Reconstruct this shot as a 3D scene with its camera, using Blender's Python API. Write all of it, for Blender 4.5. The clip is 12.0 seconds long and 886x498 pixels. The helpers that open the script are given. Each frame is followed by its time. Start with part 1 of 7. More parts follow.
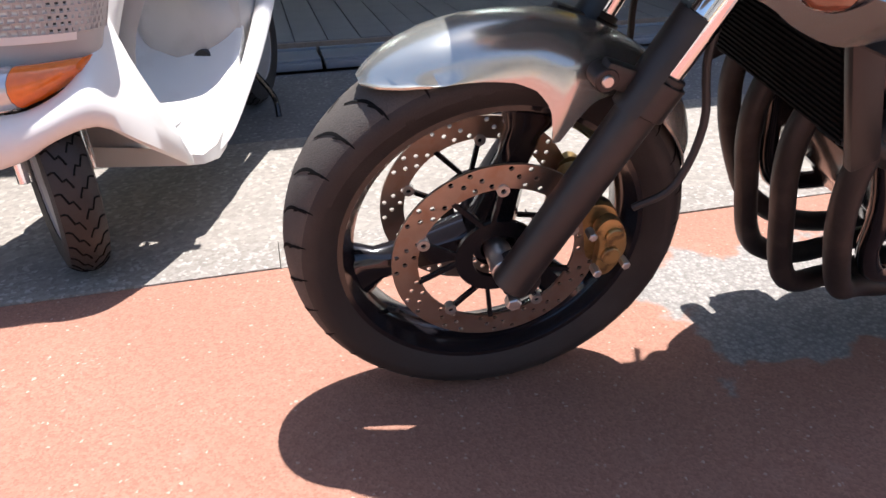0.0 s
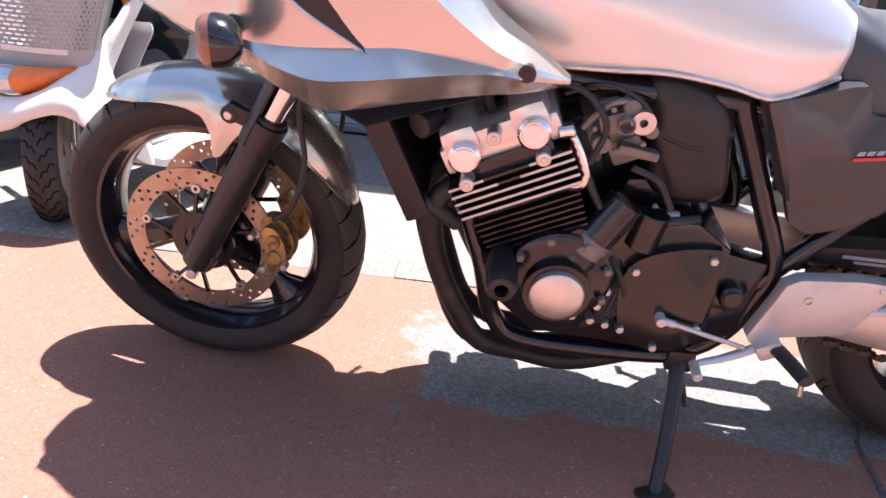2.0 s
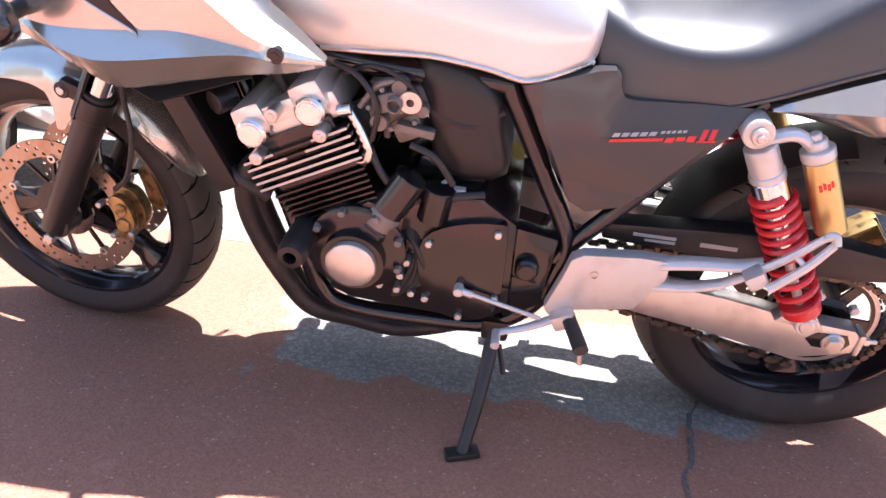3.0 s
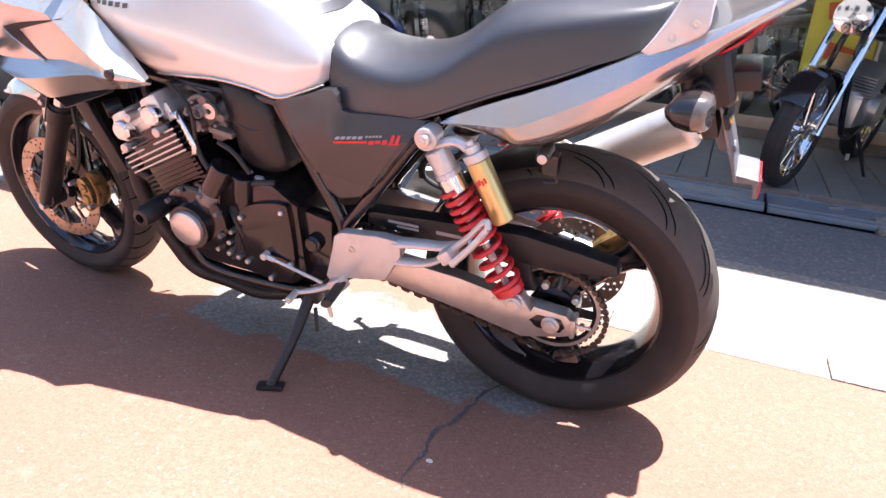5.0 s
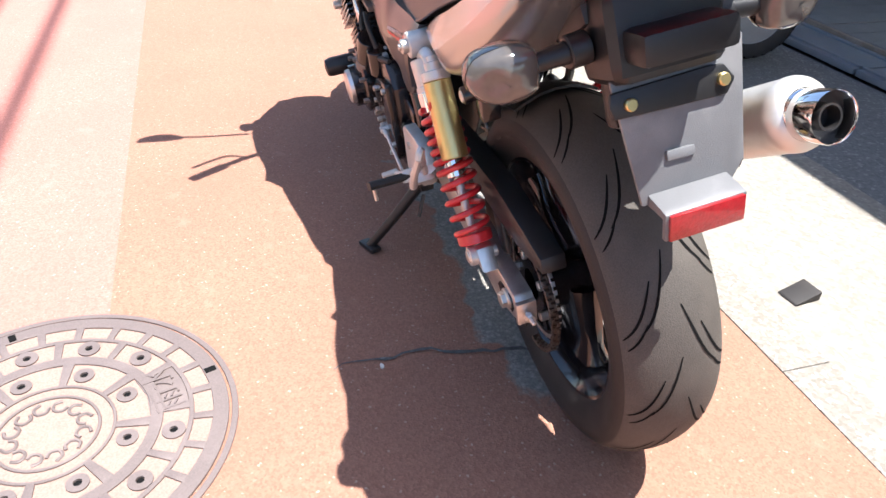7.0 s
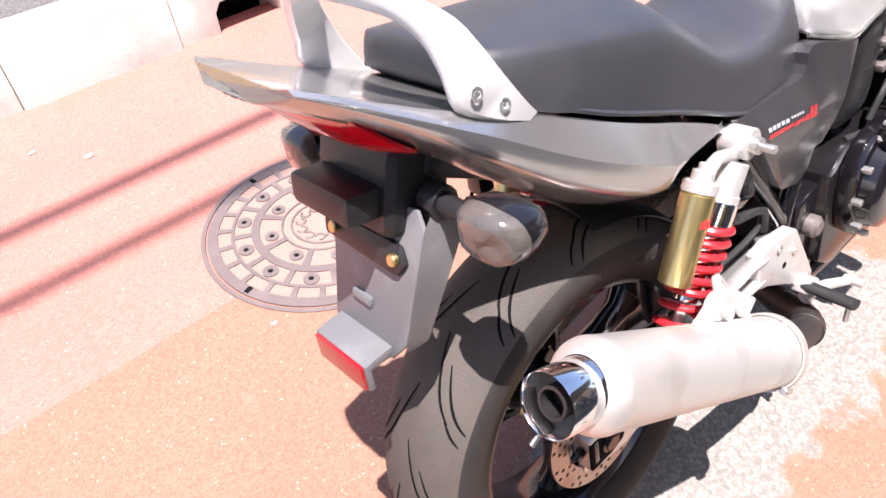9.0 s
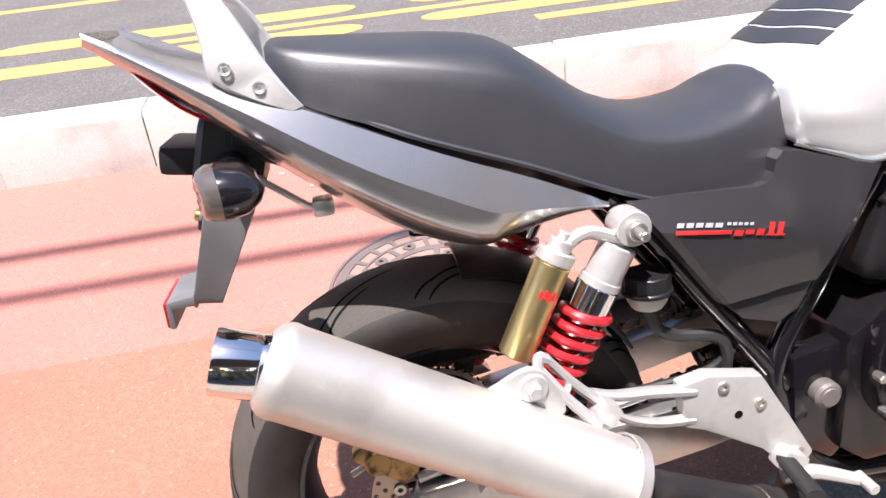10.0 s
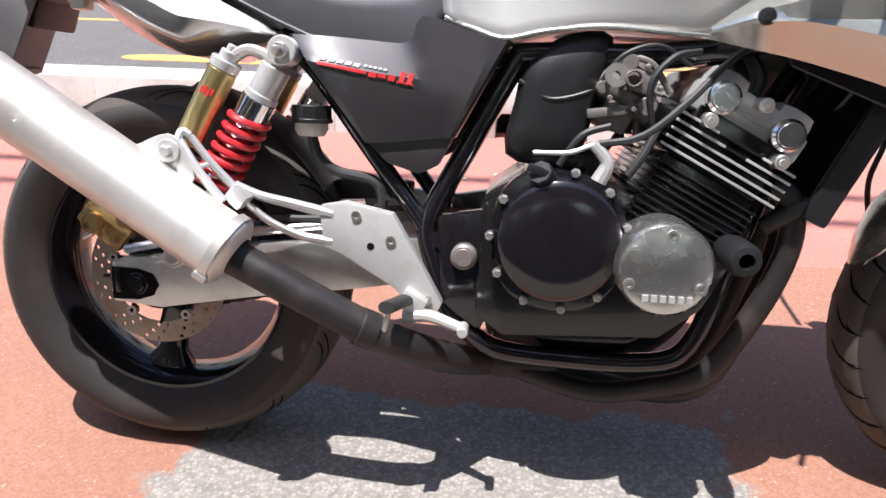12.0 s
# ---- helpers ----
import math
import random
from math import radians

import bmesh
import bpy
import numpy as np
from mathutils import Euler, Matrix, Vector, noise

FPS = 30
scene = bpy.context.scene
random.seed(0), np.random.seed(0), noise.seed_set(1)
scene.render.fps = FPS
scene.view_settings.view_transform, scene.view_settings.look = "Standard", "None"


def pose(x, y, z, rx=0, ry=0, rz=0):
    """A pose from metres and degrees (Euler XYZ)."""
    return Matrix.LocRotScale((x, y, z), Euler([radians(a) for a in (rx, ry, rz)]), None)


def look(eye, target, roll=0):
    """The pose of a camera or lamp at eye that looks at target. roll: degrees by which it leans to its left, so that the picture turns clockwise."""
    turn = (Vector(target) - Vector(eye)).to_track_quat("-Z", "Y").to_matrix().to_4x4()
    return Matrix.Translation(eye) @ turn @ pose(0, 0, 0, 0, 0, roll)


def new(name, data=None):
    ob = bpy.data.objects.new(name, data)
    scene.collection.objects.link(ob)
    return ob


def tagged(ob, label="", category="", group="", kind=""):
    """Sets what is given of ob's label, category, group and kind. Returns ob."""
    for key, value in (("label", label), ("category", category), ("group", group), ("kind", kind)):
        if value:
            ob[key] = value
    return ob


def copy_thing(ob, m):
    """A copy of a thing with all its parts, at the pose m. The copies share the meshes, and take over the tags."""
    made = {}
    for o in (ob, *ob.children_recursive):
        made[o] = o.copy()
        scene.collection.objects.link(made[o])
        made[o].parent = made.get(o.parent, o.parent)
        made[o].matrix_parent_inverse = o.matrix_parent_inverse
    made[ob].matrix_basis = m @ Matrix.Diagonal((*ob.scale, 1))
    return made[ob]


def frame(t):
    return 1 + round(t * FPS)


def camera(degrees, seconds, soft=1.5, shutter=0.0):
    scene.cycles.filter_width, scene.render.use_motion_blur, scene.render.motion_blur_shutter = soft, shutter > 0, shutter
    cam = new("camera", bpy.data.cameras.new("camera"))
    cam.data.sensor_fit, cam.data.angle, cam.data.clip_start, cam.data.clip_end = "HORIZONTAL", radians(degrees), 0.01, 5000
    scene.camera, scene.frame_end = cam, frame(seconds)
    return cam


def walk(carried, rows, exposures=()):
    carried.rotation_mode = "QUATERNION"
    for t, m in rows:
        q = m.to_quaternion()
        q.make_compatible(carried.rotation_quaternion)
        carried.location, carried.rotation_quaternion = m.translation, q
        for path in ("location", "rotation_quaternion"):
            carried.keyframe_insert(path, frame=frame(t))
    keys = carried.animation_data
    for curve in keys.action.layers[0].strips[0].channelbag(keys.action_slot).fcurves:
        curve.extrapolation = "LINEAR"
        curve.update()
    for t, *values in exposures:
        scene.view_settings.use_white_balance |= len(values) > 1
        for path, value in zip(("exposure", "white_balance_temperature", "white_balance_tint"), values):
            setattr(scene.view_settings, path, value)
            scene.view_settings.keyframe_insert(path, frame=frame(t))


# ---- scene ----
cam = camera(64.3, 12.0)
PATH = [
    (0, (1.731, 0.881, 0.761), (1.304, -0.818, -0.204), -0.9),
    (0.5, (1.557, 0.996, 0.786), (1.382, -0.836, 0.003), 2.4),
    (1, (1.359, 1.021, 0.769), (1.391, -0.865, 0.103), 4.6),
    (1.5, (1.16, 1.145, 0.765), (1.269, -0.728, 0.072), 4.7),
    (2, (0.961, 1.262, 0.795), (1.029, -0.594, 0.052), 5.9),
    (2.5, (0.767, 1.242, 0.794), (0.88, -0.597, 0.017), 5.7),
    (3, (0.59, 1.295, 0.847), (0.739, -0.528, 0.039), 6.1),
    (3.5, (0.401, 1.405, 0.901), (0.7, -0.466, 0.26), 4.2),
    (3.7, (0.335, 1.44, 0.91), (0.64, -0.44, 0.302), 4.6),
    (5.3, (-0.355, 1.464, 0.915), (0.422, -0.196, 0.114), 5.5),
    (5.5, (-0.426, 1.396, 0.894), (0.427, -0.178, 0.002), 6.0),
    (6, (-0.629, 1.148, 0.912), (0.468, -0.197, -0.083), 7.0),
    (6.5, (-0.834, 0.892, 0.977), (0.618, -0.031, -0.044), 3.7),
    (6.7, (-0.867, 0.78, 0.988), (0.645, -0.004, -0.06), 3.8),
    (8.3, (-0.831, -0.138, 1.258), (0.483, 0.511, -0.104), -1.4),
    (8.5, (-0.785, -0.23, 1.271), (0.452, 0.572, -0.08), -1.3),
    (9, (-0.548, -0.361, 1.27), (0.384, 0.747, -0.11), -3.2),
    (9.5, (-0.268, -0.455, 1.273), (0.344, 0.887, -0.078), -4.3),
    (10, (-0.064, -0.724, 1.142), (0.162, 0.97, 0.102), -5.8),
    (10.5, (0.002, -0.988, 1.104), (0.131, 0.792, 0.201), -6.3),
    (11, (0.13, -1.125, 1.012), (0.136, 0.629, 0.051), -1.0),
    (11.5, (0.367, -1.199, 0.936), (0.327, 0.624, 0.115), -0.6),
    (12, (0.598, -1.087, 0.868), (0.423, 0.734, 0.058), 1.1),
]
EXPOSURE = [(0, 1.2, 6230, 14), (1, 1.42, 6230, 14), (2, 1.57, 6130, 19), (3.5, 2.12, 6230, 17), (5.5, 1.71, 6230, 18), (6.5, 1.64, 6230, 9), (8.5, 1.46, 6420, 18), (9.5, 1.4, 6480, 21), (10.5, 1.0, 6330, 14), (12, 1.0, 6230, 14)]
walk(cam, [(t, look(eye, target, roll)) for t, eye, target, roll in PATH], exposures=EXPOSURE)

from mathutils.bvhtree import BVHTree

# ---- light ----
LIGHT = Vector((0.152, 0.18, -1.0)).normalized()
world = bpy.data.worlds.new("sky_world")
scene.world = world
world.use_nodes = True
wn, wl = world.node_tree.nodes, world.node_tree.links
wn.clear()
sky = wn.new("ShaderNodeTexSky")
sky.sky_type, sky.sun_disc = "NISHITA", False
sky.sun_elevation = math.asin(-LIGHT.z)
sky.sun_rotation = math.atan2(-LIGHT.x, -LIGHT.y)
sky.air_density, sky.dust_density = 1.0, 1.0
background = wn.new("ShaderNodeBackground")
background.inputs["Strength"].default_value = 0.1
world_out = wn.new("ShaderNodeOutputWorld")
wl.new(sky.outputs[0], background.inputs[0])
wl.new(background.outputs[0], world_out.inputs[0])
sun_data = bpy.data.lights.new("sun", "SUN")
sun_data.energy, sun_data.angle, sun_data.color = 5.0, radians(0.55), (1.0, 0.965, 0.92)
sun = new("sun", sun_data)
sun.rotation_mode = "QUATERNION"
sun.rotation_quaternion = LIGHT.to_track_quat("-Z", "Y")
sun.location = (-2, -2, 9)

# ---- materials ----


def material(name, color, rough=0.5, metal=0.0, vary=0.12, scale=30.0, fine=0.0, bump=0.0, bump_scale=250.0,
             coat=0.0, rough_vary=0.04, dirt=None, dirt_amount=0.0, dirt_scale=9.0, spec=0.5, island=0.0):
    """A painted, rubber, metal or stone surface: two scales of colour variation, relief and roughness that varies."""
    m = bpy.data.materials.new(name)
    m.use_nodes = True
    n, l = m.node_tree.nodes, m.node_tree.links
    b = n["Principled BSDF"]
    b.inputs["Metallic"].default_value = metal
    b.inputs["Specular IOR Level"].default_value = spec
    b.inputs["Coat Weight"].default_value = coat
    b.inputs["Coat Roughness"].default_value = 0.06
    co = n.new("ShaderNodeTexCoord")
    big = n.new("ShaderNodeTexNoise")
    big.inputs["Scale"].default_value, big.inputs["Detail"].default_value = scale, 6.0
    l.new(co.outputs["Object"], big.inputs["Vector"])
    dark = [c * (1 - vary) for c in color]
    light = [min(1.0, c * (1 + vary)) for c in color]
    mix = n.new("ShaderNodeMix")
    mix.data_type = "RGBA"
    mix.inputs[6].default_value, mix.inputs[7].default_value = (*dark, 1), (*light, 1)
    l.new(big.outputs["Fac"], mix.inputs[0])
    last = mix.outputs[2]
    if fine:
        grain = n.new("ShaderNodeTexNoise")
        grain.inputs["Scale"].default_value, grain.inputs["Detail"].default_value = bump_scale, 3.0
        l.new(co.outputs["Object"], grain.inputs["Vector"])
        ramp = n.new("ShaderNodeMapRange")
        ramp.inputs["From Min"].default_value, ramp.inputs["From Max"].default_value = 0.3, 0.7
        ramp.inputs["To Min"].default_value, ramp.inputs["To Max"].default_value = 1 - fine, 1 + fine
        l.new(grain.outputs["Fac"], ramp.inputs["Value"])
        mul = n.new("ShaderNodeVectorMath")
        mul.operation = "SCALE"
        l.new(last, mul.inputs[0])
        l.new(ramp.outputs[0], mul.inputs["Scale"])
        last = mul.outputs[0]
    if dirt:
        stain = n.new("ShaderNodeTexNoise")
        stain.inputs["Scale"].default_value, stain.inputs["Detail"].default_value = dirt_scale, 8.0
        l.new(co.outputs["Object"], stain.inputs["Vector"])
        edge = n.new("ShaderNodeMapRange")
        edge.inputs["From Min"].default_value, edge.inputs["From Max"].default_value = 0.5, 0.68
        edge.inputs["To Max"].default_value = dirt_amount
        l.new(stain.outputs["Fac"], edge.inputs["Value"])
        over = n.new("ShaderNodeMix")
        over.data_type = "RGBA"
        over.inputs[7].default_value = (*dirt, 1)
        l.new(edge.outputs[0], over.inputs[0])
        l.new(last, over.inputs[6])
        last = over.outputs[2]
    l.new(last, b.inputs["Base Color"])
    rr = n.new("ShaderNodeMapRange")
    rr.inputs["To Min"].default_value = max(0.02, rough - rough_vary)
    rr.inputs["To Max"].default_value = min(1.0, rough + rough_vary)
    l.new(big.outputs["Fac"], rr.inputs["Value"])
    l.new(rr.outputs[0], b.inputs["Roughness"])
    if bump:
        relief = n.new("ShaderNodeTexNoise")
        relief.inputs["Scale"].default_value, relief.inputs["Detail"].default_value = bump_scale, 4.0
        l.new(co.outputs["Object"], relief.inputs["Vector"])
        bm_node = n.new("ShaderNodeBump")
        bm_node.inputs["Strength"].default_value, bm_node.inputs["Distance"].default_value = bump, 0.002
        l.new(relief.outputs["Fac"], bm_node.inputs["Height"])
        l.new(bm_node.outputs[0], b.inputs["Normal"])
    return m


def clear_material(name, color, rough=0.05, ior=1.45):
    m = bpy.data.materials.new(name)
    m.use_nodes = True
    b = m.node_tree.nodes["Principled BSDF"]
    b.inputs["Base Color"].default_value = (*color, 1)
    b.inputs["Roughness"].default_value, b.inputs["IOR"].default_value = rough, ior
    b.inputs["Transmission Weight"].default_value = 1.0
    return m


TAIL_PAINT = material("tail_silver_paint", (0.46, 0.45, 0.44), 0.23, 0.82, 0.02, 9, fine=0.05, bump_scale=1200, coat=0.45, rough_vary=0.02)
SATIN_COVER = material("satin_cover", (0.58, 0.57, 0.55), 0.27, 0.95, 0.06, 30, bump=0.04)
SILVER = material("silver_paint", (0.555, 0.56, 0.505), 0.23, 0.8, 0.02, 14, fine=0.04, bump_scale=1200, coat=0.3, rough_vary=0.02)
GREY_PAINT = material("charcoal_paint", (0.05, 0.047, 0.05), 0.34, 0.4, 0.05, 14, fine=0.06, bump_scale=900, coat=0.35, rough_vary=0.04)
TANK_PAINT = material("tank_silver_paint", (0.72, 0.71, 0.69), 0.3, 0.5, 0.02, 10, fine=0.04, bump_scale=900, coat=0.7, rough_vary=0.03)
BLACK_PAINT = material("black_enamel", (0.008, 0.007, 0.009), 0.16, 0.0, 0.2, 20, coat=0.4, dirt=(0.05, 0.045, 0.04), dirt_amount=0.05)
BLACK_METAL = material("black_engine_paint", (0.01, 0.009, 0.01), 0.18, 0.1, 0.25, 30, bump=0.06, coat=0.3, dirt=(0.05, 0.04, 0.035), dirt_amount=0.12)
BLACK_PLASTIC = material("black_plastic", (0.012, 0.012, 0.013), 0.4, 0.0, 0.2, 25, bump=0.12, bump_scale=600, dirt=(0.05, 0.045, 0.04), dirt_amount=0.12, spec=0.45)
GREY_PLASTIC = material("weathered_plastic", (0.13, 0.13, 0.134), 0.45, 0.0, 0.18, 18, bump=0.2, bump_scale=600, dirt=(0.3, 0.29, 0.28), dirt_amount=0.4)
RUBBER = material("tyre_rubber", (0.024, 0.021, 0.02), 0.6, 0.0, 0.2, 16, fine=0.15, bump=0.3, bump_scale=500, dirt=(0.06, 0.051, 0.044), dirt_amount=0.35, spec=0.35)
TREAD = material("worn_tread_rubber", (0.07, 0.061, 0.053), 0.7, 0.0, 0.15, 12, fine=0.18, bump=0.35, bump_scale=500, dirt=(0.11, 0.095, 0.08), dirt_amount=0.5, dirt_scale=7, spec=0.3)
# near-black that paints the shade inside grooves, slots and holes; also the dull radiator
SHADE_BLACK = material("groove_shade", (0.006, 0.006, 0.006), 0.9, spec=0.1)
SEAT_SKIN = material("black_vinyl", (0.028, 0.028, 0.032), 0.4, 0.0, 0.15, 20, bump=0.12, bump_scale=700, spec=0.85, dirt=(0.06, 0.058, 0.056), dirt_amount=0.25, dirt_scale=5)
ALLOY = material("satin_aluminium", (0.64, 0.63, 0.61), 0.36, 0.9, 0.08, 30, bump=0.08, dirt=(0.3, 0.27, 0.24), dirt_amount=0.3, dirt_scale=25)
RAIL_PAINT = material("silver_rail_paint", (0.62, 0.61, 0.59), 0.38, 0.3, 0.05, 30, bump=0.08, coat=0.2, dirt=(0.4, 0.37, 0.34), dirt_amount=0.2, dirt_scale=25)
DULL_CAST = material("dusty_casting", (0.19, 0.17, 0.158), 0.5, 0.4, 0.2, 40, bump=0.2, bump_scale=400, dirt=(0.1, 0.08, 0.065), dirt_amount=0.5, dirt_scale=45)
COVER_SILVER = material("polished_cover", (0.68, 0.67, 0.65), 0.19, 0.6, 0.06, 30, bump=0.04)
CAST = material("silver_painted_casting", (0.6, 0.59, 0.57), 0.37, 0.5, 0.08, 30, bump=0.15, bump_scale=500, dirt=(0.3, 0.27, 0.24), dirt_amount=0.25, dirt_scale=30)
POLISHED = material("polished_aluminium", (0.75, 0.74, 0.72), 0.16, 1.0, 0.06, 40, bump=0.03, bump_scale=300)
CHROME = material("chrome", (0.8, 0.8, 0.8), 0.07, 1.0, 0.03, 20, rough_vary=0.03)
MUFFLER = material("bead_blasted_alloy", (0.64, 0.61, 0.57), 0.44, 0.7, 0.06, 12, bump=0.12, bump_scale=700, dirt=(0.42, 0.38, 0.33), dirt_amount=0.45, dirt_scale=14)
PIPE_BLACK = material("sooty_pipe", (0.022, 0.02, 0.02), 0.5, 0.3, 0.3, 24, bump=0.15, dirt=(0.09, 0.07, 0.06), dirt_amount=0.4, dirt_scale=16)
FORK_BLACK = material("fork_slider_paint", (0.022, 0.02, 0.02), 0.4, 0.2, 0.15, 20, dirt=(0.08, 0.07, 0.06), dirt_amount=0.3)
DISC_STEEL = material("brake_disc_steel", (0.42, 0.34, 0.28), 0.34, 0.95, 0.15, 60, bump=0.05, dirt=(0.3, 0.16, 0.09), dirt_amount=0.55, dirt_scale=30)
GOLD = material("gold_caliper", (0.4, 0.27, 0.11), 0.4, 0.75, 0.15, 40, bump=0.1, dirt=(0.05, 0.035, 0.025), dirt_amount=0.85, dirt_scale=55)
GOLD_ANODISED = material("gold_anodised", (0.62, 0.49, 0.22), 0.34, 0.95, 0.06, 30)
RED_SPRING = material("red_spring", (0.55, 0.018, 0.025), 0.36, 0.0, 0.1, 30, coat=0.5)
BOLT = material("zinc_bolt", (0.6, 0.58, 0.54), 0.35, 0.9, 0.1, 60)
CHAIN_STEEL = material("oily_chain", (0.12, 0.1, 0.085), 0.4, 0.8, 0.3, 90, dirt=(0.05, 0.03, 0.02), dirt_amount=0.5, dirt_scale=60)
HOSE = material("rubber_hose", (0.02, 0.02, 0.02), 0.55, 0.0, 0.15, 30)
DECAL_RED = material("red_decal", (0.6, 0.03, 0.03), 0.4)
DECAL_WHITE = material("silver_decal", (0.33, 0.33, 0.33), 0.4)
DECAL_DARK = material("dark_decal", (0.1, 0.085, 0.07), 0.4)
RED_LENS = material("red_lens", (0.5, 0.004, 0.012), 0.05, 0.0, 0.45, 45, coat=0.25, bump=0.08, bump_scale=120, rough_vary=0.02)
RED_REFLECTOR = material("red_reflector", (0.3, 0.008, 0.012), 0.34, 0.0, 0.5, 160, coat=0.6, bump=0.4, bump_scale=300)
SMOKE_LENS = material("smoked_lens", (0.1, 0.088, 0.078), 0.12, 0.1, 0.35, 60, coat=0.8, bump=0.35, bump_scale=70)
AMBER_SMOKE = material("smoked_amber_lens", (0.2, 0.07, 0.035), 0.1, 0.1, 0.35, 60, coat=0.9, bump=0.35, bump_scale=70)
AMBER = material("amber_lens", (0.75, 0.16, 0.015), 0.12, 0.0, 0.25, 60, coat=0.8, bump=0.2, bump_scale=120)
WHITE_PLASTIC = material("cream_white_plastic", (0.74, 0.71, 0.66), 0.36, 0.0, 0.05, 10, coat=0.4, dirt=(0.45, 0.4, 0.34), dirt_amount=0.3, dirt_scale=6)
GREY_TRIM = material("grey_trim_plastic", (0.3, 0.29, 0.28), 0.5, 0.0, 0.08, 15, bump=0.15, dirt=(0.2, 0.18, 0.16), dirt_amount=0.3)
CLEAR_LENS = material("headlamp_lens", (0.55, 0.57, 0.58), 0.08, 0.6, 0.2, 40, coat=1.0)

# ---- mesh helpers ----


def finish(bm, name, mat, smooth=True, sharp=35.0):
    bmesh.ops.recalc_face_normals(bm, faces=bm.faces)
    me = bpy.data.meshes.new(name)
    for f in bm.faces:
        f.smooth = smooth
    if smooth:
        for e in bm.edges:
            if len(e.link_faces) == 2 and e.calc_face_angle(0) > radians(sharp):
                e.smooth = False
    bm.to_mesh(me)
    bm.free()
    me.materials.append(mat)
    return me


def part(name, bm, mat, parent=None, label="", smooth=True, sharp=35.0):
    ob = new(name, finish(bm, name, mat, smooth, sharp))
    ob.parent = parent
    if label:
        ob["label"] = label
    return ob


def thing(name, label, category, group="", kind="", at=None):
    ob = new(name)
    ob.empty_display_size = 0.1
    if at is not None:
        ob.matrix_world = at
    return tagged(ob, label, category, group, kind)


def spline(points, steps=6, closed=False):
    """A smooth line through a few control points."""
    p = [Vector(q) for q in points]
    n = len(p)
    out = []
    for i in range(n if closed else n - 1):
        a, b, c, d = (p[(i - 1) % n] if closed or i else p[0] * 2 - p[1]), p[i], p[(i + 1) % n], (p[(i + 2) % n] if closed or i + 2 < n else p[-1] * 2 - p[-2])
        for s in range(steps):
            u = s / steps
            out.append(0.5 * ((2 * b) + (c - a) * u + (2 * a - 5 * b + 4 * c - d) * u * u + (3 * b - a - 3 * c + d) * u ** 3))
    if not closed:
        out.append(p[-1])
    return out


def bevel(bm, width, segments=2, angle=28):
    bmesh.ops.recalc_face_normals(bm, faces=bm.faces)
    edges = [e for e in bm.edges if len(e.link_faces) == 2 and e.calc_face_angle(0) > radians(angle)]
    if width and edges:
        bmesh.ops.bevel(bm, geom=edges, offset=width, segments=segments, profile=0.6, affect="EDGES", clamp_overlap=True)
    return bm


def merge(*meshes):
    out = bmesh.new()
    for b in meshes:
        me = bpy.data.meshes.new("joined")
        b.to_mesh(me)
        out.from_mesh(me)
        bpy.data.meshes.remove(me)
        b.free()
    return out


def loft(rings, caps=True, closed=True):
    bm = bmesh.new()
    rows = [[bm.verts.new(p) for p in r] for r in rings]
    n = len(rows[0])
    for a, b in zip(rows, rows[1:]):
        for i in range(n if closed else n - 1):
            j = (i + 1) % n
            bm.faces.new((a[i], a[j], b[j], b[i]))
    if caps and closed:
        bm.faces.new(rows[0])
        bm.faces.new(list(reversed(rows[-1])))
    return bm


def shell(rings, thick=0.003):
    """An open lofted sheet with a thickness."""
    bm = loft(rings, caps=False, closed=False)
    bmesh.ops.recalc_face_normals(bm, faces=bm.faces)
    bmesh.ops.solidify(bm, geom=bm.faces[:], thickness=thick)
    return bm


def tube(points, radius, n=10, steps=5, closed=False, smooth_line=True, flat=1.0):
    pts = spline(points, steps, closed) if smooth_line else [Vector(p) for p in points]
    count = len(pts)
    rings = []
    up = Vector((0.13, 0.31, 0.94))
    for i, p in enumerate(pts):
        t = (pts[(i + 1) % count] if closed or i + 1 < count else p) - (pts[i - 1] if closed or i else p)
        t.normalize()
        s = t.cross(up).normalized()
        up = s.cross(t).normalized()
        r = radius[0] + (radius[1] - radius[0]) * i / (count - 1) if isinstance(radius, tuple) else radius
        rings.append([p + r * (math.cos(2 * math.pi * k / n) * s + flat * math.sin(2 * math.pi * k / n) * up) for k in range(n)])
    if closed:
        rings.append(rings[0])
        bm = loft(rings, caps=False)
        bmesh.ops.remove_doubles(bm, verts=bm.verts, dist=1e-6)
        return bm
    return loft(rings)


def lathe(profile, center, axis="y", n=48, closed=True):
    """Turn (radius, along) points round an axis through center."""
    c = Vector(center)
    if isinstance(axis, str):
        ax = Vector({"x": (1, 0, 0), "y": (0, 1, 0), "z": (0, 0, 1)}[axis])
    else:
        ax = Vector(axis).normalized()
    s = ax.orthogonal().normalized()
    u = ax.cross(s)
    rings = []
    for k in range(n):
        a = 2 * math.pi * k / n
        w = math.cos(a) * s + math.sin(a) * u
        rings.append([c + r * w + h * ax for r, h in profile])
    rings.append(rings[0])
    bm = loft(rings, caps=False, closed=closed)
    bmesh.ops.remove_doubles(bm, verts=bm.verts, dist=1e-6)
    return bm


def rod(a, b, r, n=16, edge=0.0015, r2=None):
    a, b = Vector(a), Vector(b)
    h = (b - a).length
    r2 = r if r2 is None else r2
    e = min(edge, r * 0.4, h * 0.3)
    return lathe([(0, 0), (r - e, 0), (r, e), (r2, h - e), (r2 - e, h), (0, h)], a, b - a, n, closed=False)


